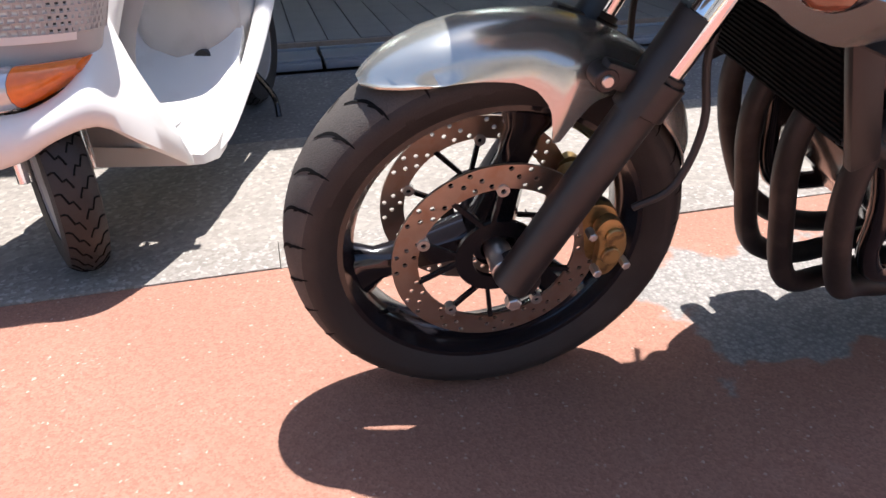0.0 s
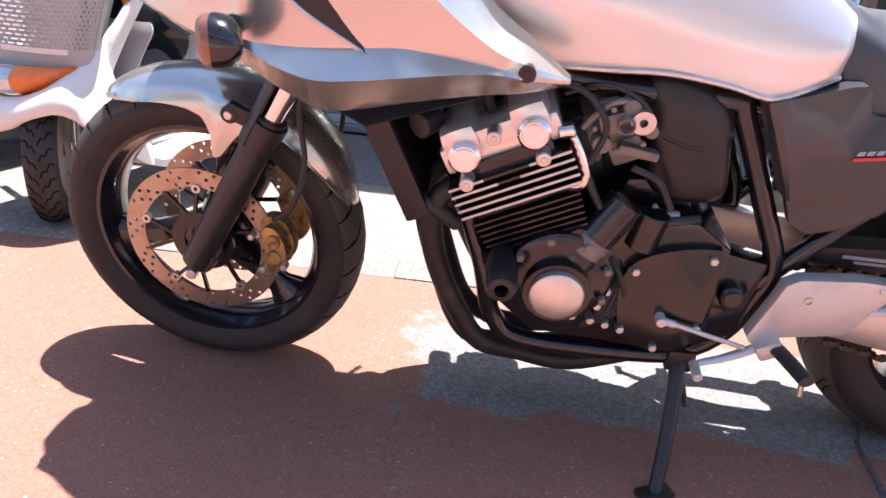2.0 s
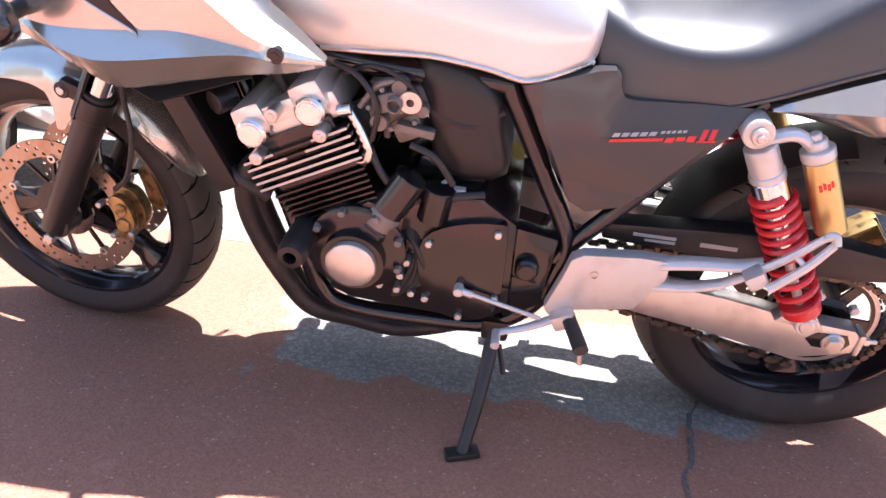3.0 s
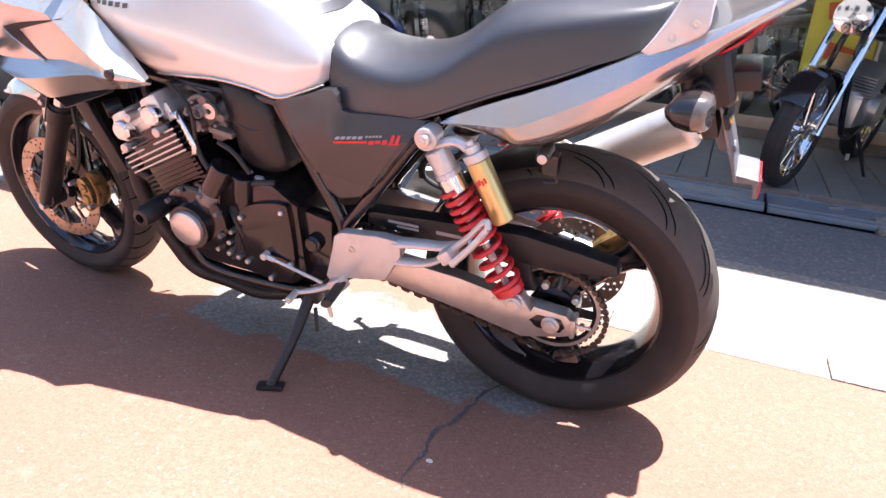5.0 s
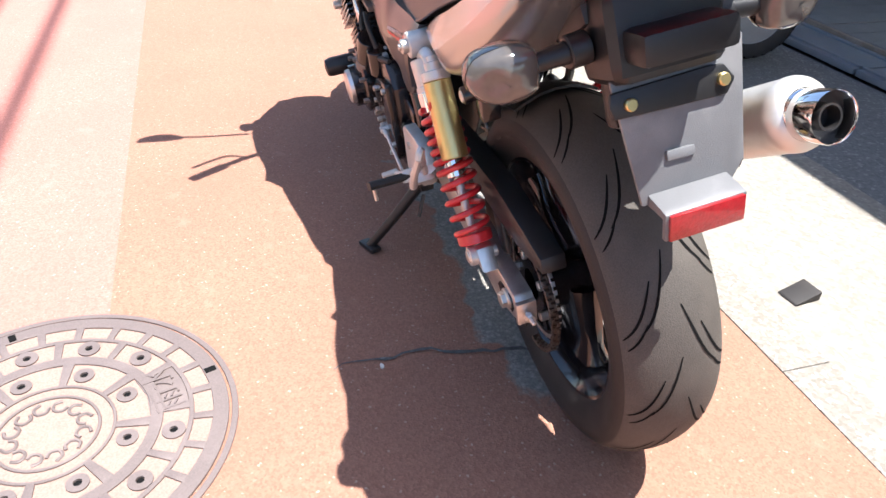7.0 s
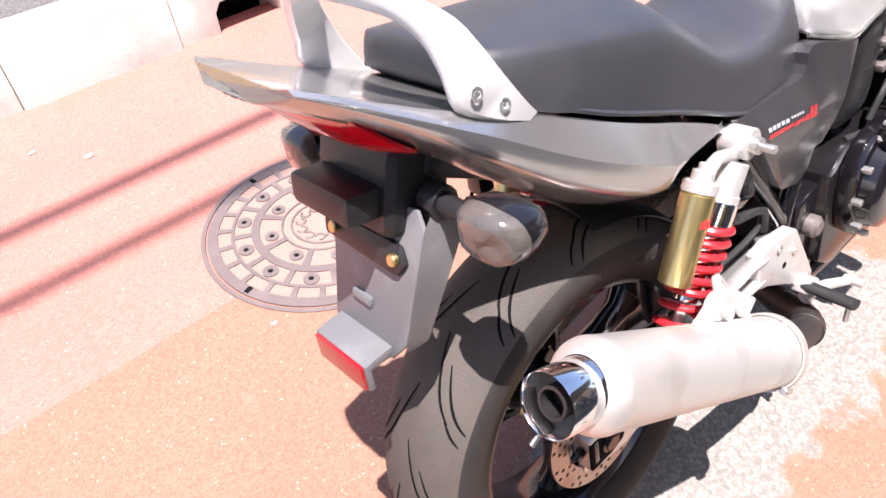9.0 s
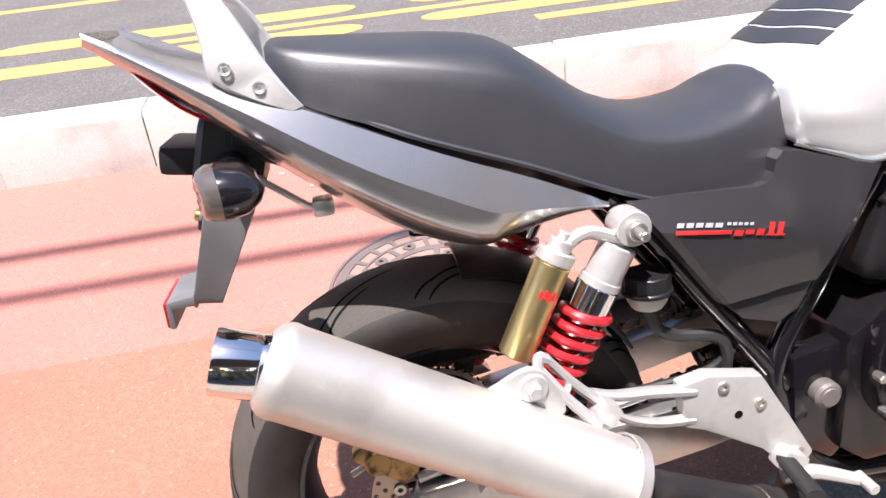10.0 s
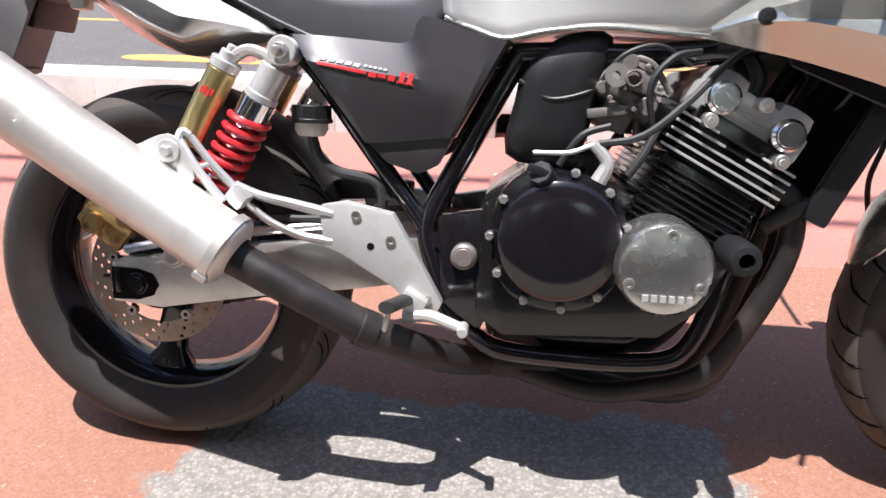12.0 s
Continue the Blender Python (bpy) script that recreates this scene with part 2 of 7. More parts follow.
def plate(outline, y0, y1, edge=0.002, smooth_line=0, axis="y"):
    """A flat piece: an outline in (x, z), pulled from y0 to y1, with rounded edges."""
    pts = [(p.x, p.y) for p in spline([(*q, 0) for q in outline], smooth_line, True)] if smooth_line else outline
    bm = bmesh.new()
    make = {"y": lambda p, h: (p[0], h, p[1]), "x": lambda p, h: (h, p[0], p[1]), "z": lambda p, h: (p[0], p[1], h)}[axis]
    lo = [bm.verts.new(make(p, y0)) for p in pts]
    hi = [bm.verts.new(make(p, y1)) for p in pts]
    bm.faces.new(lo)
    bm.faces.new(list(reversed(hi)))
    for i in range(len(pts)):
        j = (i + 1) % len(pts)
        bm.faces.new((lo[i], hi[i], hi[j], lo[j]))
    return bevel(bm, edge)


def box(c, size, edge=0.003, turn=None, segments=2):
    bm = bmesh.new()
    bmesh.ops.create_cube(bm, size=1.0)
    bmesh.ops.scale(bm, vec=size, verts=bm.verts)
    bevel(bm, edge, segments)
    m = Matrix.Translation(c)
    if turn is not None:
        m = m @ Euler([radians(a) for a in turn]).to_matrix().to_4x4()
    bmesh.ops.transform(bm, matrix=m, verts=bm.verts)
    return bm


def helix(a, b, radius, wire, turns, n=8, per=18):
    a, b = Vector(a), Vector(b)
    ax = (b - a).normalized()
    s = ax.orthogonal().normalized()
    u = ax.cross(s)
    count = int(turns * per)
    pts = []
    for i in range(count + 1):
        f = i / count
        q = 2 * math.pi * turns * f
        pts.append(a + (b - a) * f + radius * (math.cos(q) * s + math.sin(q) * u))
    return tube(pts, wire, n, smooth_line=False)


def pierced_ring(center, r0, r1, y0, y1, rows, cells, hole, shift=0.5):
    """A disc with drilled holes, every one of them open."""
    bm = bmesh.new()
    cx, cz = center
    steps = [r0 + (r1 - r0) * i / rows for i in range(rows + 1)]

    def at(r, a, y):
        return bm.verts.new((cx + r * math.cos(a), y, cz + r * math.sin(a)))
    for j in range(rows):
        ra, rb = steps[j], steps[j + 1]
        for k in range(cells):
            a0 = 2 * math.pi * (k + shift * j) / cells
            a1 = 2 * math.pi * (k + 1 + shift * j) / cells
            am, rm = (a0 + a1) / 2, (ra + rb) / 2
            edge_pts = [(ra, a0), (ra, am), (ra, a1), (rm, a1), (rb, a1), (rb, am), (rb, a0), (rm, a0)]
            pierced = (k + j) % 3 != 2
            for y in (y0, y1):
                outer = [at(r, a, y) for r, a in edge_pts]
                if not pierced:
                    bm.faces.new(outer)
                    continue
                inner = []
                for q in range(8):
                    w = math.radians(225 + 45 * q)
                    r = rm + hole * math.sin(w)
                    inner.append(at(r, am + hole * math.cos(w) / rm, y))
                for q in range(8):
                    bm.faces.new((outer[q], outer[(q + 1) % 8], inner[(q + 1) % 8], inner[q]))
                if y == y0:
                    first = inner
                else:
                    for q in range(8):
                        bm.faces.new((first[q], first[(q + 1) % 8], inner[(q + 1) % 8], inner[q]))
    for r in (r0, r1):
        for k in range(cells * 2):
            a0, a1 = math.pi * k / cells, math.pi * (k + 1) / cells
            bm.faces.new((at(r, a0, y0), at(r, a1, y0), at(r, a1, y1), at(r, a0, y1)))
    bmesh.ops.remove_doubles(bm, verts=bm.verts, dist=1e-5)
    return bm


def bar_text(parent, name, items, y, thick, mat):
    """Plain bars in place of lettering: (x0, z0, x1, z1, slant)."""
    bms = []
    for x0, z0, x1, z1, slant in items:
        bms.append(plate([(x0, z0), (x1, z0), (x1 + slant, z1), (x0 + slant, z1)], y, y + thick, 0))
    return part(name, merge(*bms), mat, parent, smooth=False)

# ---- the motorcycle: x runs forward from the rear axle, y to its own left, z up; it leans on its side stand ----
LEAN = Matrix.Translation((0, -0.0191, 0)) @ Matrix.Rotation(radians(-11.72), 4, "X")
bike = thing("motorcycle", "silver naked motorcycle with half fairing leaning on its side stand", "motorcycle", at=LEAN)


def sides():
    return (1, -1)


def tyre(center, radius, width, rim_r, parent, groove_sets, seed, cuts):
    cx, cz = center
    hw = width / 2
    prof = []
    for i in range(25):
        a = radians(-100 + 200 * i / 24)
        prof.append((radius - hw * 0.62 + hw * 0.62 * math.cos(a), hw * math.sin(a)))
    prof = [(rim_r + 0.004, -hw * 0.8)] + [(max(r, rim_r + 0.006), h) for r, h in prof] + [(rim_r + 0.004, hw * 0.8), (rim_r - 0.006, hw * 0.66), (rim_r - 0.006, -hw * 0.66)]
    bm = lathe(prof, (cx, 0, cz), "y", 96)
    t = part("tyre", bm, RUBBER, parent, "worn black tyre with curved tread grooves", sharp=60)
    t.data.materials.append(TREAD)
    for f in t.data.polygons:
        if abs(f.center.y) < hw * 0.9 and math.hypot(f.center.x - cx, f.center.z - cz) > radius - hw * 0.52:
            f.material_index = 1

    def on(a, h, lift=0.0009):
        s = max(-1, min(1, h / hw))
        w = math.asin(s)
        r = radius - hw * 0.62 + hw * 0.62 * math.cos(w) + lift
        return Vector((cx + r * math.cos(a), h, cz + r * math.sin(a)))
    rng = random.Random(seed)
    bms = []
    for k in range(groove_sets):
        base = 2 * math.pi * k / groove_sets
        for side in sides():
            for a0, h0, a1, h1, bend, wide in cuts:
                off = base + (0.5 * 2 * math.pi / groove_sets if side < 0 else 0) + rng.uniform(-0.004, 0.004)
                line = []
                for i in range(9):
                    f = i / 8
                    line.append((off + a0 + (a1 - a0) * f + bend * math.sin(math.pi * f), side * hw * (h0 + (h1 - h0) * f)))
                left, right = [], []
                for i, (a, h) in enumerate(line):
                    w = wide * (math.sin(math.pi * (0.06 + 0.88 * i / 8)) ** 0.5) * 0.5
                    (a0_, h0_), (a1_, h1_) = line[max(0, i - 1)], line[min(8, i + 1)]
                    du, dh = (a1_ - a0_) * radius, h1_ - h0_
                    ln = math.hypot(du, dh)
                    left.append(on(a - dh / ln * w / radius, h + du / ln * w))
                    right.append(on(a + dh / ln * w / radius, h - du / ln * w))
                g = bmesh.new()
                lv, rv = [g.verts.new(p) for p in left], [g.verts.new(p) for p in right]
                for i in range(8):
                    g.faces.new((lv[i], lv[i + 1], rv[i + 1], rv[i]))
                bms.append(g)
    # strips lie on the rubber; the grooves' shade is put into their colour
    part("groove_shade", merge(*bms), SHADE_BLACK, t, "near-black strips laid on for the shade in tread grooves", smooth=False)["kind"] = "stuff"
    # raised bars on the sidewall where lettering stood
    bms = []
    for side in sides():
        for k in range(22):
            if rng.random() < 0.25:
                continue
            a = 0.4 + k * 0.05
            r = rim_r + (radius - rim_r) * 0.42
            bms.append(box((cx + r * math.cos(a), side * hw * 0.985, cz + r * math.sin(a)), (0.012, 0.0015, 0.008), 0, (0, -math.degrees(a) + 90, 0)))
    part("sidewall_mark", merge(*bms), RUBBER, t)["kind"] = "stuff"
    return t


def wheel(name, center, rim_r, width, spoke_angle, parent, mat):
    cx, cz = center
    w = part(name, lathe([(0.03, -0.05), (0.03, 0.05), (0.02, 0.05), (0.02, -0.05)], (cx, 0, cz), "y", 32), mat, parent, "black painted cast wheel")
    hw = width / 2
    part("rim", lathe([(rim_r + 0.003, -hw), (rim_r + 0.003, -hw + 0.008), (rim_r - 0.012, -hw + 0.02), (rim_r - 0.016, 0), (rim_r - 0.012, hw - 0.02),
                       (rim_r + 0.003, hw - 0.008), (rim_r + 0.003, hw), (rim_r - 0.006, hw), (rim_r - 0.015, hw - 0.016), (rim_r - 0.023, 0.02), (rim_r - 0.023, -0.02),
                       (rim_r - 0.015, -hw + 0.016), (rim_r - 0.006, -hw)], (cx, 0, cz), "y", 96), mat, w)
    for k in range(3):
        a = radians(spoke_angle + 120 * k)
        d, q = Vector((math.cos(a), 0, math.sin(a))), Vector((-math.sin(a), 0, math.cos(a)))
        rings = []
        for r, half, thick in ((0.03, 0.034, 0.032), (0.06, 0.03, 0.028), (0.12, 0.023, 0.022), (0.165, 0.026, 0.02), (rim_r - 0.018, 0.05, 0.026)):
            c = Vector((cx, 0, cz)) + d * r
            rings.append([c + q * half * x + Vector((0, thick * y, 0)) for x, y in ((-1, -0.35), (-1, 0.35), (-0.6, 1), (0.6, 1), (1, 0.35), (1, -0.35), (0.6, -1), (-0.6, -1))])
        part("spoke", loft(rings), mat, w, sharp=50)
    return w


RW, FW = (0.0, 0.312), (1.443, 0.288)
rear_wheel = wheel("rear_wheel", RW, 0.218, 0.125, 262, bike, BLACK_PAINT)
tyre(RW, 0.319, 0.168, 0.218, rear_wheel, 13, 3, ((0.0, 0.05, 0.34, 0.62, 0.055, 0.004), (0.11, 0.36, 0.36, 0.88, 0.035, 0.0038), (0.3, 0.52, 0.42, 0.84, 0.012, 0.0034)))
rear_wheel.matrix_basis = Matrix.Translation((0.01, -0.014, 0.004))
front_wheel = wheel("front_wheel", FW, 0.218, 0.095, -16, bike, BLACK_PAINT)
tyre(FW, 0.29, 0.124, 0.218, front_wheel, 30, 5, ((0.0, 0.14, 0.13, 0.9, 0.03, 0.0048), (0.09, 0.62, 0.14, 0.97, 0.012, 0.0038)))
part("valve", rod((FW[0] + 0.15, 0.012, 0.158), (FW[0] + 0.135, 0.03, 0.17), 0.004), HOSE, front_wheel)


def brake_disc(center, y, r0, r1, parent, label):
    d = part("brake_disc", pierced_ring(center, r0, r1, y - 0.0022, y + 0.0022, 3, 33, 0.0038), DISC_STEEL, parent, label, sharp=40)
    part("carrier", lathe([(0.036, y - 0.004), (0.036, y + 0.004), (0.06, y + 0.003), (0.06, y - 0.003)], (center[0], 0, center[1]), "y", 32), BLACK_METAL, d, "black disc carrier")
    for k in range(5):
        for s in (-1, 1):
            a0, a1 = 2 * math.pi * k / 5 + s * 0.12, 2 * math.pi * k / 5 + s * 0.3
            p = [(center[0] + r * math.cos(a), center[1] + r * math.sin(a)) for r, a in ((0.056, a0 - 0.06), (0.056, a0 + 0.06), (r0 + 0.003, a1 + 0.03), (r0 + 0.003, a1 - 0.03))]
            part("carrier_arm", plate(p, y - 0.003, y + 0.003, 0), BLACK_METAL, d)
    for k in range(5):
        a = 2 * math.pi * k / 5 + 0.3
        p = (center[0] + (r0 - 0.002) * math.cos(a), 0, center[1] + (r0 - 0.002) * math.sin(a))
        part("disc_bobbin", lathe([(0.004, y - 0.006), (0.0085, y - 0.006), (0.0085, y + 0.006), (0.004, y + 0.006)], p, "y", 14), BOLT, d)
    return d


for s in sides():
    brake_disc(FW, s * 0.066, 0.112, 0.148, front_wheel, "drilled floating front brake disc")
brake_disc(RW, -0.088, 0.084, 0.12, rear_wheel, "drilled rear brake disc")

# fork; the bars are turned a little to the right
RAKE = Vector((-0.462, 0, 0.887))
HEAD = Vector((1.437 - 0.035, 0, 0.262 - 0.018))
STEER = Matrix.Translation(HEAD + Vector((0.003, -0.018, 0))) @ Matrix.Rotation(radians(-4.0), 4, RAKE) @ Matrix.Translation(-HEAD)
front_wheel.matrix_basis = Matrix.Translation((0, -0.012, 0.002)) @ STEER
for s in sides():
    low = Vector((1.437, s * 0.1, 0.275))
    leg = part("fork_leg", merge(rod(low, low + RAKE * 0.325, 0.0265, 24), rod(low + RAKE * 0.285, low + RAKE * 0.33, 0.0315, 24),
                                 rod(low - Vector((0, s * 0.03, 0)) + Vector((-0.012, 0, 0.012)), low + Vector((-0.012, s * 0.014, 0.012)), 0.027, 24),
                                 box(low + RAKE * 0.31 + Vector((0.035, -s * 0.008, 0.016)), (0.06, 0.022, 0.03), 0.006, (0, -20, 0)),
                                 rod((1.352, s * 0.074, 0.568), (1.352, s * 0.104, 0.568), 0.0145, 20),
                                 loft([[low + RAKE * k + Vector((0.887, 0, 0.462)) * (r * math.cos(q)) + Vector((0, r * math.sin(q), 0)) for r, q in [(0.033, -1.1 + 2.2 * i / 8) for i in range(9)] + [(0.027, 1.1 - 2.2 * i / 8) for i in range(9)]] for k in (0.28, 0.38, 0.405)])), FORK_BLACK, bike, "matt black fork slider")
    leg.matrix_basis = STEER
    part("fork_tube", rod(low + RAKE * 0.31, low + RAKE * 0.72, 0.0205, 24), CHROME, leg, "chrome fork tube")
    part("dust_seal", rod(low + RAKE * 0.325, low + RAKE * 0.338, 0.0262, 24), HOSE, leg)
    part("axle_clamp_bolt", rod(low + Vector((0.0, s * 0.012, -0.012)), low + Vector((0.0, s * 0.03, -0.012)), 0.0105, 6), BOLT, leg)
    part("axle_nut", rod((1.44, s * 0.03, 0.288), (1.44, s * 0.088, 0.288), 0.019, 20), BOLT, leg)
    part("fender_bolt", rod((1.352, s * 0.102, 0.568), (1.352, s * 0.108, 0.568), 0.0075, 12), BOLT, leg)
    cal = part("brake_caliper", merge(
        plate([(1.32, 0.345), (1.306, 0.362), (1.286, 0.354), (1.272, 0.32), (1.276, 0.29), (1.292, 0.266), (1.31, 0.273), (1.312, 0.32)], s * 0.073, s * 0.09, 0.006, 3),
        plate([(1.33, 0.352), (1.31, 0.365), (1.283, 0.355), (1.268, 0.32), (1.27, 0.29), (1.29, 0.266), (1.313, 0.273), (1.324, 0.32)], s * 0.03, s * 0.058, 0.006, 3),
        rod((1.294, s * 0.088, 0.335), (1.294, s * 0.096, 0.335), 0.013), rod((1.294, s * 0.088, 0.302), (1.294, s * 0.096, 0.302), 0.014)), GOLD, leg, "grimy gold brake caliper")
    for bx, bz in ((1.33, 0.345), (1.313, 0.28), (1.273, 0.29)):
        part("caliper_bolt", rod((bx, s * 0.085, bz), (bx, s * 0.105, bz), 0.0065, 6), BOLT, cal)
    part("brake_hose", tube([(1.285, s * 0.105, 0.39), (1.245, s * 0.12, 0.43), (1.225, s * 0.115, 0.51), (1.235, s * 0.1, 0.6), (1.2, s * 0.08, 0.7), (1.17, s * 0.06, 0.8)], 0.005, 8), HOSE, bike, "black rubber brake hose").matrix_basis = STEER
part("fork_yoke", merge(box((1.235, 0, 0.7), (0.06, 0.25, 0.04), 0.012, (0, -27, 0)), box((1.13, 0, 0.9), (0.06, 0.24, 0.03), 0.01, (0, -27, 0))), BLACK_METAL, bike)
part("horn", merge(rod((1.3, -0.03, 0.69), (1.335, -0.03, 0.68), 0.04, 24), rod((1.26, -0.03, 0.7), (1.3, -0.03, 0.69), 0.02, 16)), BLACK_PLASTIC, bike, "round black horn")

# front mudguard: crown and lower edge by the angle round the axle, with a leg down to the fork
rings = []
for i in range(68):
    a_deg = 54.5 + 106 * i / 67
    a = radians(a_deg)
    crown = np.interp(a_deg, [54, 57, 62, 67, 78, 91, 102, 124, 141, 152, 161], [0.31, 0.314, 0.317, 0.318, 0.319, 0.32, 0.322, 0.326, 0.32, 0.308, 0.294])
    low = np.interp(a_deg, [54, 57, 62, 72, 90, 96, 100, 103.5, 106.5, 112, 120, 138, 150, 161], [0.306, 0.302, 0.292, 0.276, 0.263, 0.253, 0.237, 0.197, 0.197, 0.258, 0.281, 0.282, 0.284, 0.287])
    half = np.interp(a_deg, [54, 55.5, 58, 63, 72, 95, 103, 115, 140, 152, 158, 161], [0.012, 0.026, 0.042, 0.056, 0.066, 0.07, 0.088, 0.074, 0.066, 0.05, 0.034, 0.016])
    side = []
    for h, d in ((0.0, 0.0), (0.3, 0.0015), (0.55, 0.006), (0.75, 0.014), (0.88, 0.025), (0.96, 0.04)):
        side.append((h, max(low + 0.0015 * (1 - h), crown - d)))
    side += [(1.0, low + (side[-1][1] - low) * 0.5), (1.01, low)]
    rings.append([(1.443 + r * math.cos(a), h * half - 0.008, 0.288 + r * math.sin(a)) for h, r in [(-h, r) for h, r in reversed(side[1:])] + side])
part("front_mudguard", shell(rings, 0.003), SILVER, bike, "silver metallic front mudguard", sharp=55).matrix_basis = STEER

# fuel tank
rings = []
for x, zb, wb, zm, wm, zs, ws, zt in (
        (0.478, 0.762, 0.085, 0.785, 0.095, 0.805, 0.06, 0.815), (0.492, 0.748, 0.128, 0.79, 0.135, 0.825, 0.1, 0.84),
        (0.53, 0.733, 0.145, 0.79, 0.147, 0.855, 0.105, 0.876), (0.58, 0.72, 0.155, 0.795, 0.152, 0.885, 0.105, 0.912),
        (0.64, 0.732, 0.157, 0.8, 0.155, 0.91, 0.11, 0.942), (0.72, 0.74, 0.157, 0.81, 0.162, 0.93, 0.118, 0.965),
        (0.8, 0.736, 0.155, 0.825, 0.172, 0.935, 0.125, 0.978), (0.88, 0.732, 0.15, 0.835, 0.177, 0.93, 0.128, 0.978),
        (0.95, 0.76, 0.145, 0.85, 0.172, 0.922, 0.122, 0.966), (1.02, 0.805, 0.13, 0.86, 0.15, 0.905, 0.11, 0.945), (1.065, 0.84, 0.1, 0.865, 0.11, 0.89, 0.085, 0.915)):
    half = spline([(wb - 0.02, zb + 0.004, 0), (wb, zb, 0), (wb * 0.5 + wm * 0.5 + 0.002, zb * 0.55 + zm * 0.45, 0), (wm, zm, 0), (ws + (wm - ws) * 0.45, (zm + zs) / 2 + 0.018, 0), (ws, zs, 0), (ws * 0.5, zs + (zt - zs) * 0.78, 0), (0, zt, 0)], 3)
    ring = [(x, p.x, p.y) for p in half] + [(x, -p.x, p.y) for p in reversed(half[:-1])]
    rings.append(ring)
fine_rings = []
cols = [spline([r[k] for r in rings], 3) for k in range(len(rings[0]))]
for i in range(len(cols[0])):
    fine_rings.append([c[i] for c in cols])
tank_mesh = loft(fine_rings)
bmesh.ops.recalc_face_normals(tank_mesh, faces=tank_mesh.faces)
TANK_TREE = BVHTree.FromBMesh(tank_mesh)
tank = part("fuel_tank", tank_mesh, TANK_PAINT, bike, "silver metallic fuel tank with dark wing emblem", sharp=60)
for s in sides():
    part("tank_seam", tube([(0.49, s * 0.127, 0.748), (0.535, s * 0.146, 0.731), (0.58, s * 0.156, 0.718), (0.64, s * 0.158, 0.73), (0.72, s * 0.158, 0.738), (0.8, s * 0.156, 0.734), (0.88, s * 0.15, 0.73)], 0.004, 8), SILVER, tank, "rolled lower tank seam")
    # wing emblem and lettering as plain bars, laid on the tank
    def lay(bm, pts):
        vs = []
        for x, z in pts:
            hit = TANK_TREE.ray_cast(Vector((x, s * 0.6, z)), Vector((0, -s, 0)))[0]
            vs.append(bm.verts.new((x, hit.y + s * 0.0012, z)))
        return vs
    for k in range(6):
        x0, z0, ln = 0.992 - 0.004 * k, 0.884 + 0.0062 * k, 0.05 + 0.008 * k
        fs = [q / 5 for q in range(6)]
        bm = bmesh.new()
        lo = lay(bm, [(x0 - ln * f, z0 + 0.006 * f + 0.005 * math.sin(math.pi * f)) for f in fs])
        hi = lay(bm, [(x0 - ln * f, z0 + 0.0046 * (1 - 0.85 * f) + 0.006 * f + 0.005 * math.sin(math.pi * f)) for f in fs])
        for q in range(5):
            bm.faces.new((lo[q], lo[q + 1], hi[q + 1], hi[q]))
        part("emblem_feather", bm, DECAL_DARK, tank, "dark feather of the wing emblem", smooth=False)
    for k in range(5):
        x = 0.996 - 0.0195 * k
        bm = bmesh.new()
        bm.faces.new(lay(bm, [(x, 0.862), (x - 0.013, 0.863), (x - 0.013, 0.872), (x, 0.871)]))
        part("lettering_bar", bm, DECAL_DARK, tank, "dark bar of the tank lettering", smooth=False)
# rubber protector strips that follow the rear of the tank
for x0, x1, wide in ((0.499, 0.53, 0.1), (0.536, 0.568, 0.098), (0.574, 0.606, 0.09)):
    rr = []
    for k in range(6):
        row = []
        for q in range(11):
            h = wide * (q / 5 - 1)
            x = x0 + (x1 - x0) * k / 5 + 0.06 * (abs(h) / 0.1) ** 1.5 * 0.35
            hit = TANK_TREE.ray_cast(Vector((x - 0.3, h, 1.3)), Vector((0.3, 0, -0.42)).normalized())
            nrm = hit[1] if hit[1].z > 0 else -hit[1]
            row.append(hit[0] + nrm * 0.0016)
        rr.append(row)
    part("tank_pad", shell(rr, 0.002), SEAT_SKIN, tank, "black rubber tank pad strip")
part("fuel_cap", merge(rod((0.84, 0, 0.97), (0.838, 0, 0.985), 0.035, 28), rod((0.838, 0, 0.984), (0.838, 0, 0.988), 0.02, 20)), CHROME, tank)

